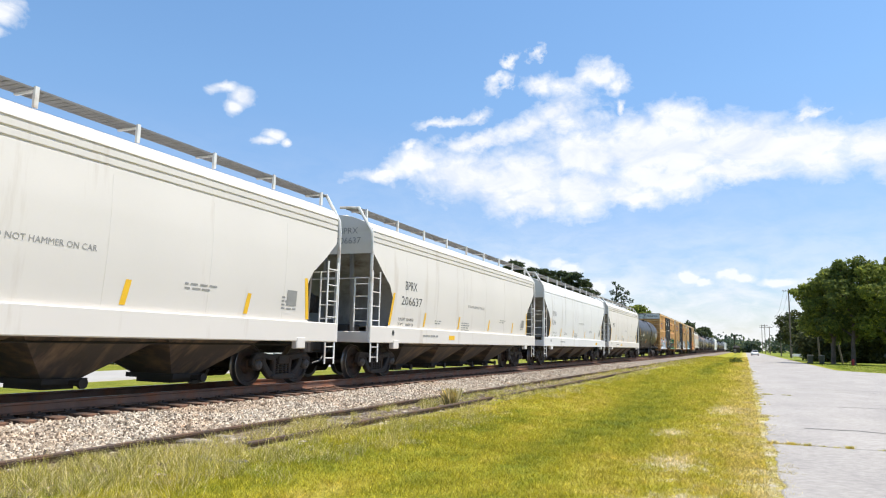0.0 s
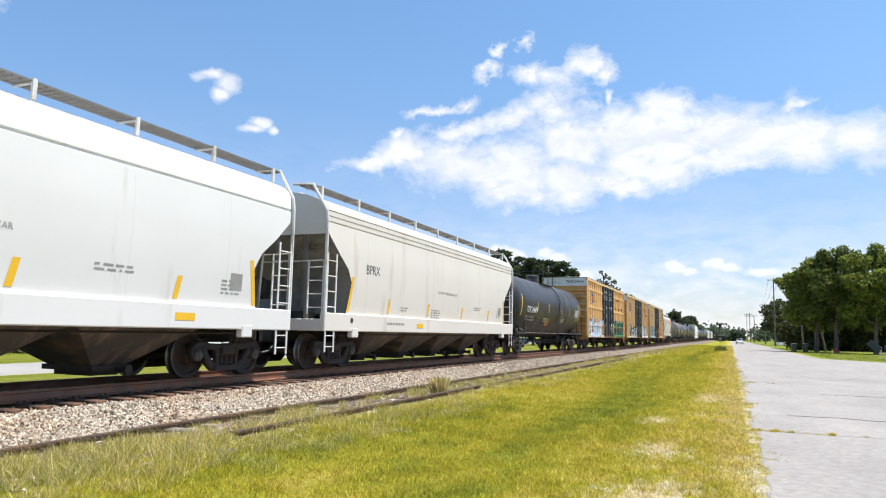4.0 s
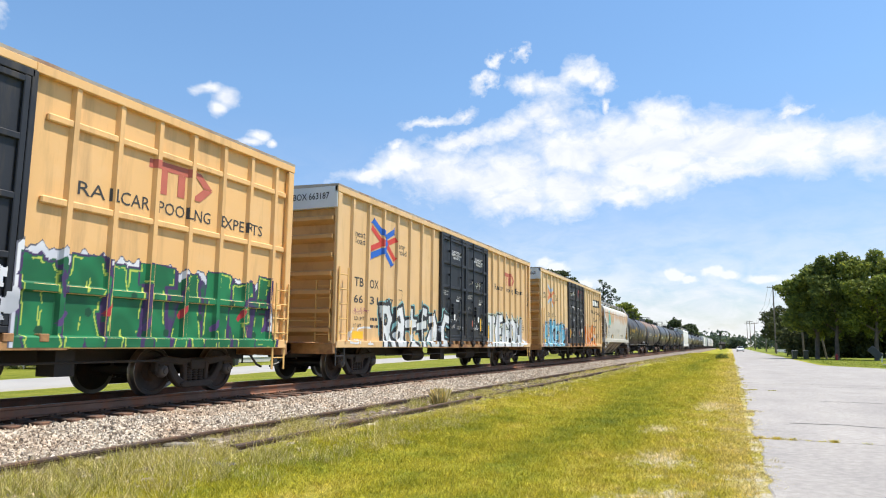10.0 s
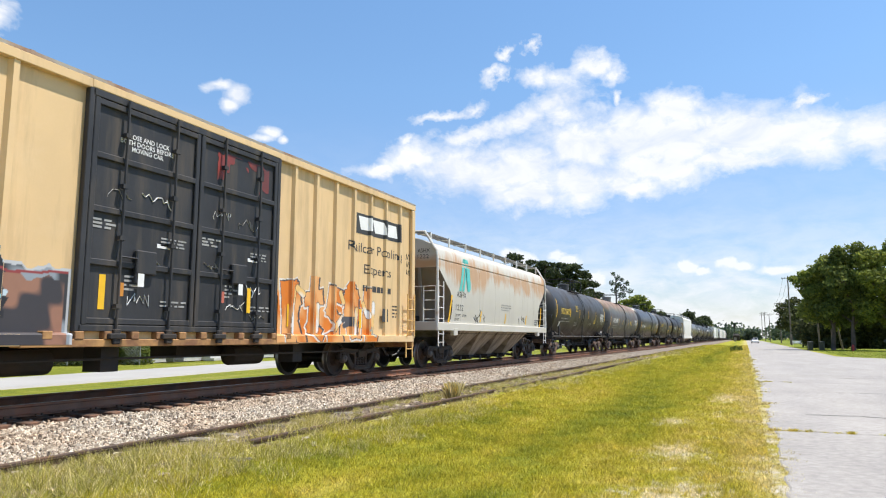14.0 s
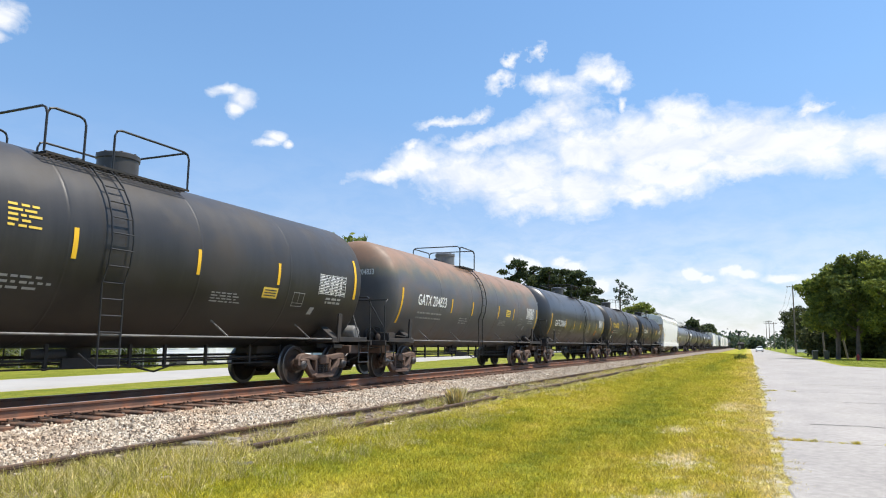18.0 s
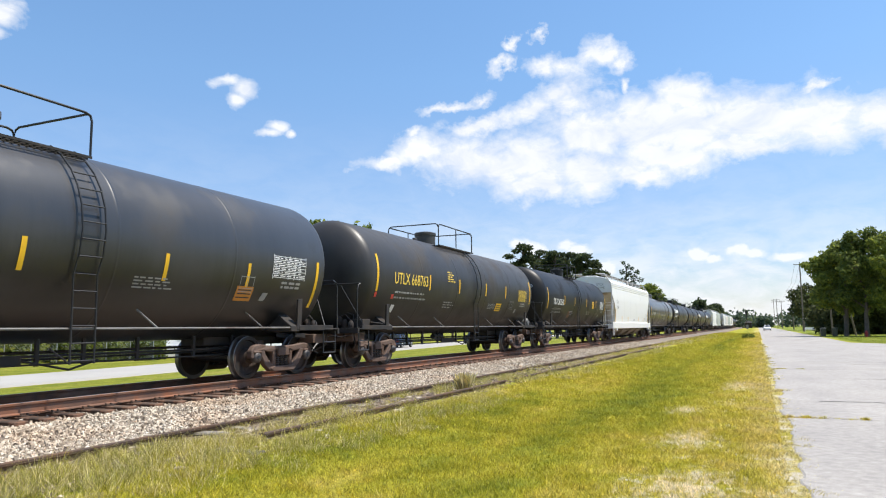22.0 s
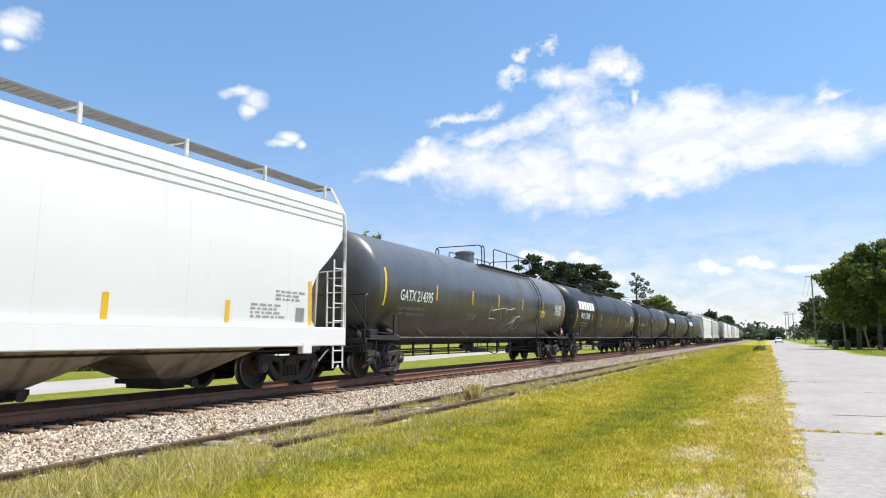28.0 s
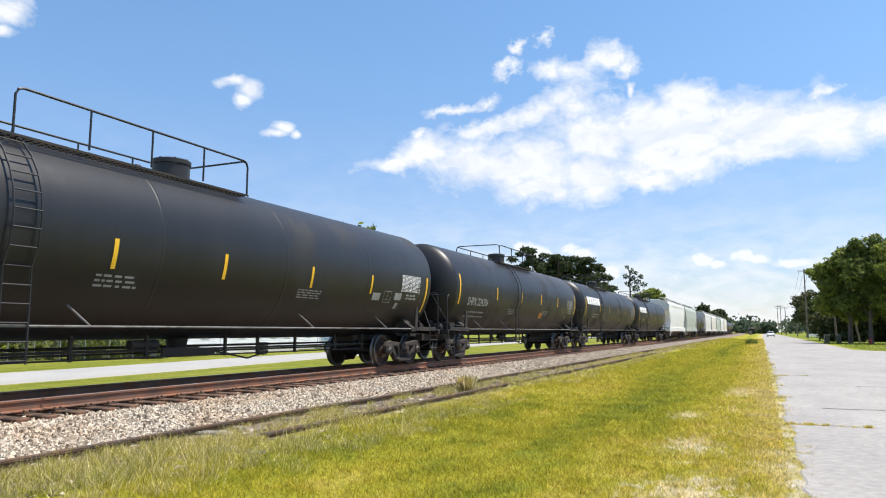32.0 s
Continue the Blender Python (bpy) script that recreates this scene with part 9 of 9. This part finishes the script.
SIGN_BLUE = surface("blue_sign", (0.02, 0.16, 0.42), 0.5, 0, 0.1, 2.0, 30, 0.03)
WIRE_MAT = surface("black_wire", (0.03, 0.03, 0.03), 0.6, 0, 0.1, 2.0, 30, 0.0)
BRICK_RED = surface("red_brick_wall", (0.30, 0.10, 0.06), 0.85, 0, 0.2, 1.0, 20, 0.3)


def wheeled_bin(at, turn, label):
    b = thing("wheeled_bin", label, "trash bin", at, "wheeled bins")
    b.rotation_euler.z = turn
    bm = bmesh.new()
    lo = [bm.verts.new((x, y, 0.08)) for x, y in ((-0.22, -0.24), (0.22, -0.24), (0.22, 0.24), (-0.22, 0.24))]
    hi = [bm.verts.new((x, y, 0.98)) for x, y in ((-0.29, -0.34), (0.29, -0.34), (0.29, 0.34), (-0.29, 0.34))]
    bm.faces.new(lo[::-1]), bm.faces.new(hi)
    for k in range(4):
        bm.faces.new((lo[k], lo[(k + 1) % 4], hi[(k + 1) % 4], hi[k]))
    part("body", bm, BIN_MAT, b, bevel=0.03)
    bm = bmesh.new()
    prism(bm, [(-0.38, 0.98), (0.36, 0.98), (0.36, 1.02), (0.0, 1.09), (-0.38, 1.05)], -0.31, 0.31)
    part("lid", bm, BIN_MAT, b, bevel=0.015)
    bm = bmesh.new()
    tube(bm, [(-0.25, 0.40, 0.98), (0.25, 0.40, 0.98)], 0.02, 6)
    part("handle", bm, BIN_MAT, b)
    for x in (-0.25, 0.25):
        bm = bmesh.new()
        lathe(bm, [(-0.03, 0.11), (0.03, 0.11)], "x", 14, (x, 0.24, 0.11))
        part("wheel", bm, TYRE, b)


wheeled_bin((7.05, 94.0, 0.0), 0.1, "dark wheeled trash bin standing at the roadside")
wheeled_bin((8.25, 93.6, 0.0), -0.15, "dark wheeled trash bin standing at the roadside")


def utility_pole(at, high, arms=1, lamp=False, lean=0.0, label="weathered wooden utility pole beside the road"):
    p = thing("utility_pole", label, "utility pole", at)
    bm = bmesh.new()
    tube(bm, [(0, 0, -0.3), (lean * 0.5, 0, high / 2), (lean, 0, high)], [0.17, 0.145, 0.11] if arms else [0.13, 0.12, 0.1], 10)
    part("pole", bm, POLE_WOOD, p, smooth=True)
    for k in range(arms):
        bm = bmesh.new()
        box(bm, lean - 1.2, lean + 1.2, 0.1, 0.2, high - 0.5 - 0.9 * k, high - 0.38 - 0.9 * k)
        arm = part("crossarm", bm, POLE_WOOD, p)
        for x in (-1.1, -0.55, 0.55, 1.1):
            bm = bmesh.new()
            lathe(bm, [(high - 0.38 - 0.9 * k, 0.03), (high - 0.3 - 0.9 * k, 0.06), (high - 0.2 - 0.9 * k, 0.03)], "z", 8, (lean + x, 0.15, 0))
            part("insulator", bm, FADED_PAINT, arm)
    if lamp:
        bm = bmesh.new()
        tube(bm, [(0, 0, high - 2.2), (0.8, 0, high - 1.75), (2.4, 0, high - 1.7)], 0.04, 6)
        part("lamp_arm", bm, FENCE_STEEL, p)
        bm = bmesh.new()
        box(bm, 2.2, 2.9, -0.15, 0.15, high - 1.8, high - 1.62)
        part("lamp_head", bm, FENCE_STEEL, p, bevel=0.04)
        bm = bmesh.new()
        lathe(bm, [(high - 3.4, 0.28), (high - 2.4, 0.28)], "z", 12, (0.35, 0, 0))
        part("transformer", bm, PIPE_WHITE, p)
    return p


POLES = ((1.18, 400, 14.6, 2, False), (1.38, 340, 12.9, 2, False), (1.69, 300, 10.8, 1, False), (2.42, 222, 11.8, 1, True), (3.08, 165, 14.6, 1, False))
for a, d, h, arms, lamp in POLES:
    utility_pole(polar(a, d), h, arms, lamp)
utility_pole(polar(4.9, 109), 7.0, 0, False, -0.15, "bare wooden pole under the oaks")
utility_pole(polar(5.72, 104), 8.6, 0, False, -0.1, "stout bare pole under the oaks")
utility_pole(polar(6.35, 106), 5.0, 0, False, -0.9, "leaning bare pole under the oaks")
wires = thing("overhead_wires", "thin black wires strung between the roadside poles", "wires")
tops = [Vector(polar(a, d)) + Vector((0, 0, h - 0.3)) for a, d, h, *_ in POLES]
for off in (-0.9, 0.0, 0.9):
    for p, q in zip(tops, tops[1:]):
        bm = bmesh.new()
        tube(bm, [p + Vector((off, 0, 0)), (p + q) / 2 + Vector((off, 0, -1.2)), q + Vector((off, 0, 0))], 0.02, 4)
        part("wire", bm, WIRE_MAT, wires)

h = thing("fire_hydrant", "red fire hydrant on the verge", "hydrant", (11.3, 92.6, 0.0))
bm = bmesh.new()
lathe(bm, [(0.0, 0.15), (0.05, 0.15), (0.06, 0.11), (0.5, 0.11), (0.52, 0.14), (0.56, 0.14), (0.66, 0.09), (0.72, 0.04), (0.76, 0.03)], "z", 14)
part("barrel", bm, HYDRANT_RED, h, smooth=True)
bm = bmesh.new()
lathe(bm, [(-0.2, 0.06), (0.2, 0.06)], "x", 10, (0, 0, 0.42))
part("nozzles", bm, HYDRANT_RED, h)

v = thing("box_trailer", "white box trailer parked under the trees", "trailer", (*polar(10.2, 138)[:2], 0.0))
bm = bmesh.new()
box(bm, -3.6, 3.6, -1.2, 1.2, 0.55, 2.75)
part("body", bm, WHITE_CAR, v, bevel=0.08)
for x in (-1.0, 0.0):
    for y in (-1.1, 1.1):
        bm = bmesh.new()
        lathe(bm, [(y - 0.1, 0.36), (y + 0.1, 0.36)], "y", 16, (x, 0, 0.36))
        part("wheel", bm, TYRE, v)
bm = bmesh.new()
beam(bm, (-3.6, 0, 0.6), (-4.8, 0, 0.5), 0.12, 0.12)
part("tow_bar", bm, UNDER, v)

g = thing("leaning_board", "black board leaning on two pale wooden posts", "board", (14.2, 85.0, 0.0))
bm = bmesh.new()
beam(bm, (-0.75, 0, 1.45), (0.2, 0, 0.5), 0.08, 0.75)
part("board", bm, BOARD_BLACK, g, bevel=0.02)
for x0, x1 in ((0.3, 0.35), (1.1, 0.7)):
    bm = bmesh.new()
    beam(bm, (x0, 0.1, 0.0), (x1, 0.1, 0.95), 0.12, 0.12, (0, 1, 0))
    part("post", bm, PIPE_WHITE, g)

m = thing("barbecue_grill", "black grill on a post set in a concrete pad", "grill", (12.9, 71.2, 0.0))
bm = bmesh.new()
lathe(bm, [(0.0, 0.75), (0.06, 0.72)], "z", 20)
part("pad", bm, CONCRETE, m)
bm = bmesh.new()
tube(bm, [(0, 0, 0), (0, 0, 0.75)], 0.05, 8)
part("post", bm, UNDER, m)
bm = bmesh.new()
box(bm, -0.45, 0.45, -0.28, 0.28, 0.72, 0.98)
prism(bm, [(-0.28, 0.98), (0.28, 0.98), (0.18, 1.2), (-0.18, 1.2)], -0.44, 0.44)
part("firebox", bm, UNDER, m, bevel=0.05)

b = thing("garden_bench", "small white bench on the verge", "bench", (*polar(3.45, 150)[:2], 0.0))
bm = bmesh.new()
box(bm, -0.8, 0.8, -0.25, 0.25, 0.42, 0.48)
part("seat", bm, PIPE_WHITE, b)
bm = bmesh.new()
box(bm, -0.8, 0.8, 0.22, 0.28, 0.55, 0.95)
part("backrest", bm, PIPE_WHITE, b)
for x in (-0.7, 0.7):
    bm = bmesh.new()
    tube(bm, [(x, -0.2, 0), (x, 0.0, 0.45), (x, 0.25, 0.95)], 0.03, 6)
    part("leg", bm, PIPE_WHITE, b)


def house(label, at, turn, long, deep, high, wall, gap=2.4):
    """A low house with clapboards, windows with frames, a door and a gabled roof; its front faces the tracks."""
    h = thing("house", label, "house", at)
    h.rotation_euler.z = turn
    bm = bmesh.new()
    box(bm, -deep, -0.02, 0, long, 0.45, high)
    part("wall", bm, wall, h)
    bm = bmesh.new()
    box(bm, -deep + 0.05, -0.07, 0.05, long - 0.05, 0.0, 0.45)
    part("skirting", bm, CONCRETE, h)
    bm = bmesh.new()
    n = int((high - 0.45) / 0.16)
    bm2 = bmesh.new()
    prism(bm2, [(0, 0.0), (long, 0.0), (long, 0.155), (0, 0.155)], -0.02, 0.012)
    for vtx in bm2.verts:
        if vtx.co.z > 0.1 and vtx.co.x > 0:
            vtx.co.x = -0.005
    board = mesh_of("clapboard", bm2, wall)
    bm.free()
    for k in range(n):
        place("clapboard", board, h, at=(0.0, 0, 0.45 + 0.16 * k))
    bm = bmesh.new()
    pts = [(-deep - 0.3, high - 0.02), (0.35, high - 0.02), (0.35, high + 0.08), (-deep / 2, high + 0.95), (-deep - 0.3, high + 0.08)]
    a = [bm.verts.new((x, -0.3, z)) for x, z in pts]
    b = [bm.verts.new((x, long + 0.3, z)) for x, z in pts]
    bm.faces.new(a), bm.faces.new(b[::-1])
    for k in range(5):
        bm.faces.new((a[k], a[(k + 1) % 5], b[(k + 1) % 5], b[k]))
    part("roof", bm, ROOF_GREY, h)
    y = 1.2
    k = 0
    while y < long - 1.2:
        if k == 2:
            bm = bmesh.new()
            box(bm, -0.01, 0.05, y, y + 0.9, 0.45, 2.5)
            part("door", bm, BOX_CAP, h, "white panel door")
            bm = bmesh.new()
            box(bm, 0.02, 1.2, y - 0.3, y + 1.2, 0.0, 0.2), box(bm, 0.02, 0.8, y - 0.3, y + 1.2, 0.2, 0.42)
            part("step", bm, CONCRETE, h)
        else:
            bm = bmesh.new()
            box(bm, 0.0, 0.05, y, y + 1.0, 1.3, 2.3)
            w = part("window", bm, PIPE_WHITE, h)
            for z0, z1 in ((1.36, 1.78), (1.82, 2.24)):
                bm = bmesh.new()
                box(bm, 0.03, 0.056, y + 0.07, y + 0.93, z0, z1)
                part("pane", bm, DARK_GLASS, w)
        y += gap
        k += 1
    return h


house("white clapboard mobile home across the tracks", (-41.8, 40.5, FAR_Z), 0.06, 18.2, 4.6, 3.5, SIDING)
house("small white house across the tracks", (-45.2, 59.7, FAR_Z), 0.05, 9.4, 6.0, 3.4, SIDING)
house("low brick house across the tracks", (-56.7, 83.7, FAR_Z), 0.05, 13.0, 7.0, 3.4, BRICK_RED)
wheeled_bin((-37.0, 45.8, FAR_Z), 1.5, "dark wheeled trash bin on the grass by the far road")
ac = thing("air_conditioner", "grey air conditioner on the ground beside the mobile home", "air conditioner", (-40.9, 41.3, FAR_Z))
bm = bmesh.new()
box(bm, -0.4, 0.4, 0, 1.1, 0.05, 0.85)
part("case", bm, GALVANISED, ac, bevel=0.03)
for k in range(6):
    bm = bmesh.new()
    box(bm, 0.40, 0.42, 0.06, 1.04, 0.15 + 0.11 * k, 0.19 + 0.11 * k)
    part("grille_slat", bm, UNDER, ac)

f = thing("chain_link_fence", "chain-link fence overgrown with bushes across the tracks", "fence", (0, 0, FAR_Z))
for k in range(13):
    x, y, _ = polar(-66 + 1.6 * k, 54.7)
    bm = bmesh.new()
    tube(bm, [(x, y, 0), (x, y, 1.5)], 0.035, 7)
    part("post", bm, FENCE_STEEL, f)
    if k:
        bm = bmesh.new()
        tube(bm, [(px, py, 1.46), (x, y, 1.46)], 0.022, 6)
        part("top_rail", bm, FENCE_STEEL, f)
        bm = bmesh.new()
        for j in range(9):
            a, b = Vector((px, py, 0)), Vector((x, y, 0))
            p = a.lerp(b, j / 8)
            q = a.lerp(b, min(1, max(0, j / 8 + 0.9)))
            tube(bm, [p + Vector((0, 0, 0.05)), q + Vector((0, 0, 0.05 + 1.4 * (q - p).length / ((b - a).length * 0.9 + 1e-6)))], 0.006, 3)
            tube(bm, [p + Vector((0, 0, 1.44)), q + Vector((0, 0, 1.44 - 1.4 * (q - p).length / ((b - a).length * 0.9 + 1e-6)))], 0.006, 3)
        part("wire_mesh", bm, FENCE_STEEL, f)
    px, py = x, y

s = thing("road_sign", "blue sign on two posts by the far road", "sign", (*polar(-15.9, 119)[:2], FAR_Z))
bm = bmesh.new()
box(bm, -1.0, 1.0, -0.03, 0.03, 0.5, 1.3)
part("panel", bm, SIGN_BLUE, s, bevel=0.01)
bm = bmesh.new()
for k in range(3):
    box(bm, -0.7 + 0.5 * k, -0.35 + 0.5 * k, -0.04, -0.032, 0.8, 1.0)
part("small_print", bm, WHITE_PAINT, s)
for x in (-0.8, 0.8):
    bm = bmesh.new()
    tube(bm, [(x, 0.05, 0), (x, 0.05, 1.2)], 0.04, 6)
    part("post", bm, FENCE_STEEL, s)

r = thing("railway_signal", "tall railway signal mast far along the track", "railway signal", (*polar(-0.72, 300)[:2], 0.0))
bm = bmesh.new()
tube(bm, [(0, 0, 0), (0, 0, 7.0)], 0.12, 8)
part("mast", bm, UNDER, r)
bm = bmesh.new()
box(bm, -0.35, 0.35, -0.2, 0.2, 5.4, 7.3)
part("signal_head", bm, UNDER, r, bevel=0.08)
bm = bmesh.new()
box(bm, -0.5, 0.5, -0.3, 0.3, 0.0, 1.6)
part("relay_case", bm, GALVANISED, r, bevel=0.05)
q = thing("relay_hut", "dark railway relay hut far along the track", "hut", (*polar(-0.62, 380)[:2], 0.0))
bm = bmesh.new()
box(bm, -1.5, 1.5, -1.2, 1.2, 0.0, 2.6)
part("wall", bm, UNDER, q)
bm = bmesh.new()
a = [bm.verts.new(p) for p in ((-1.8, -1.5, 2.6), (1.8, -1.5, 2.6), (1.8, 1.5, 2.6), (-1.8, 1.5, 2.6))]
t = [bm.verts.new(p) for p in ((-1.0, 0, 3.5), (1.0, 0, 3.5))]
bm.faces.new(a[::-1]), bm.faces.new((a[0], a[1], t[1], t[0])), bm.faces.new((a[2], a[3], t[0], t[1])), bm.faces.new((a[1], a[2], t[1])), bm.faces.new((a[3], a[0], t[0]))
part("roof", bm, UNDER, q)


# ---- cars ----
def road_car(name, label, paint):
    """A saloon car of 4.6 m, its nose towards +y."""
    c = thing(name, label, "car")
    bm = bmesh.new()
    rings = []
    for y, wide, low, belt in ((-2.30, 0.66, 0.42, 0.88), (-2.22, 0.80, 0.30, 0.98), (-1.75, 0.88, 0.22, 1.03), (-0.9, 0.90, 0.20, 1.00), (0.5, 0.90, 0.20, 0.97), (1.1, 0.89, 0.20, 0.95), (1.8, 0.86, 0.24, 0.82), (2.18, 0.76, 0.30, 0.68), (2.30, 0.58, 0.40, 0.58)):
        deep = belt - low
        half = [(0.80, 0.0), (0.98, 0.16), (1.0, 0.45), (0.99, 0.78), (0.90, 0.95), (0.70, 1.0)]
        rings.append([bm.verts.new((wide * a, y, low + deep * h)) for a, h in half] + [bm.verts.new((-wide * a, y, low + deep * h)) for a, h in half[::-1]])
    for p, q in zip(rings, rings[1:]):
        for k in range(12):
            bm.faces.new((p[k], p[(k + 1) % 12], q[(k + 1) % 12], q[k]))
    bm.faces.new(rings[0][::-1]), bm.faces.new(rings[-1])
    part("body", bm, paint, c, smooth=True)
    # glass house, roof and pillars
    foot = ((-1.72, 0.70), (1.15, 0.72))
    head = ((-0.95, 0.54), (0.22, 0.56))
    bm = bmesh.new()
    lo = [bm.verts.new((s * w, y, 0.96)) for y, w in foot for s in (-1, 1)]
    hi = [bm.verts.new((s * w, y, 1.41)) for y, w in head for s in (-1, 1)]
    for i, j in ((0, 1), (1, 3), (3, 2), (2, 0)):
        bm.faces.new((lo[i], lo[j], hi[j], hi[i]))
    bm.faces.new(hi)
    part("glasshouse", bm, CAR_GLASS, c)
    bm = bmesh.new()
    under = [bm.verts.new(p) for p in ((-0.58, -1.0, 1.40), (0.58, -1.0, 1.40), (0.60, 0.27, 1.40), (-0.60, 0.27, 1.40))]
    over = [bm.verts.new(p) for p in ((-0.46, -0.85, 1.455), (0.46, -0.85, 1.455), (0.48, 0.12, 1.455), (-0.48, 0.12, 1.455))]
    bm.faces.new(under[::-1]), bm.faces.new(over)
    for k in range(4):
        bm.faces.new((under[k], under[(k + 1) % 4], over[(k + 1) % 4], over[k]))
    part("roof", bm, paint, c, smooth=True)
    for s in (-1, 1):
        for (y0, w0), (y1, w1), wide in ((foot[0], head[0], 0.14), (foot[1], head[1], 0.07), ((-0.35, 0.71), (-0.40, 0.56), 0.07)):
            bm = bmesh.new()
            beam(bm, (s * (w0 + 0.01), y0, 0.94), (s * (w1 + 0.015), y1, 1.42), 0.05, wide, (0, 1, 0))
            part("pillar", bm, paint, c)
    for s in (-1, 1):
        bm = bmesh.new()
        box(bm, min(s * 0.5, s * 0.86), max(s * 0.5, s * 0.86), -2.335, -2.28, 0.68, 0.85)
        part("tail_lamp", bm, RED_LAMP, c, bevel=0.02)
        bm = bmesh.new()
        box(bm, min(s * 0.5, s * 0.84), max(s * 0.5, s * 0.84), 2.2, 2.3, 0.62, 0.74)
        part("headlight", bm, HUBCAP, c, bevel=0.02)
        for y in (-1.4, 1.42):
            bm = bmesh.new()
            lathe(bm, [(s * 0.70, 0.31), (s * 0.72, 0.325), (s * 0.88, 0.325), (s * 0.90, 0.30), (s * 0.90, 0.05)], "x", 22, (0, y, 0.325))
            w = part("wheel", bm, TYRE, c, smooth=True)
            bm = bmesh.new()
            lathe(bm, [(s * 0.895, 0.21), (s * 0.905, 0.20), (s * 0.90, 0.04)], "x", 16, (0, y, 0.325))
            part("hubcap", bm, HUBCAP, w)
    bm = bmesh.new()
    box(bm, -0.25, 0.25, -2.345, -2.325, 0.55, 0.66)
    part("number_plate", bm, DIM_WHITE, c)
    return c


blue = road_car("blue_car", "dark blue saloon car driving on the far road", BLUE_CAR)
white = road_car("white_car", "white car standing far down the road", WHITE_CAR)
white.location, white.rotation_euler.z = (2.3, 205.0, 0.02), math.pi


def far_lane(y):
    return float(np.interp(y, [-330, -81, -27, 0, 24, 46, 81, 148, 351], [-18.9, -24.4, -26.3, -27.4, -29.8, -32.9, -37.3, -43.3, -59.4]))


def along(t):
    """Where the blue car is on the far road, in metres along the tracks."""
    return 31.2 + 18.0 * (t - 20)


ROAD_USERS = [(blue, [(t, pose(far_lane(along(t)), along(t), FAR_Z + 0.03, 0, 0, math.degrees(math.atan2(far_lane(along(t) - 1) - far_lane(along(t) + 1), 2.0))))
                      for t in (0, 4, 8, 12, 15, 17, 18, 18.5, 19, 19.5, 20, 20.5, 21, 21.5, 22, 22.5, 23, 24, 26, 28, 30, 32)])]


# ---- what moves ----
def gone(t):
    """How far the train has rolled by t, in metres, towards the camera."""
    k = (t - 16) / 16
    return 142.592 * k + 1.547 * k ** 2 + 1.563 * k ** 3 - 2.409 * k ** 4


def motions():
    seconds = [float(t) for t in range(33)]
    for car, centre in TRAIN:
        walk(car, [(t, pose(TRACK_X, centre - gone(t), RAIL_Z)) for t in seconds])
        # the wheels turn while their car is near enough to see them
        steps = [k / 15 for k in range(481) if -26 < centre - gone(k / 15) < 75]
        if not steps:
            continue
        times = sorted({0.0, *steps, 32.0})
        for wheels in WHEELSETS[car]:
            x, y, z = wheels.location
            rows, angle, last = [], 0.0, None
            for t in times:
                if last is not None and t in steps and last in steps:
                    angle += (gone(t) - gone(last)) / WHEEL_R
                rows.append((t, pose(x, y, z, math.degrees(angle))))
                last = t
            walk(wheels, rows)
    for vehicle, rows in ROAD_USERS:
        walk(vehicle, rows)


motions()
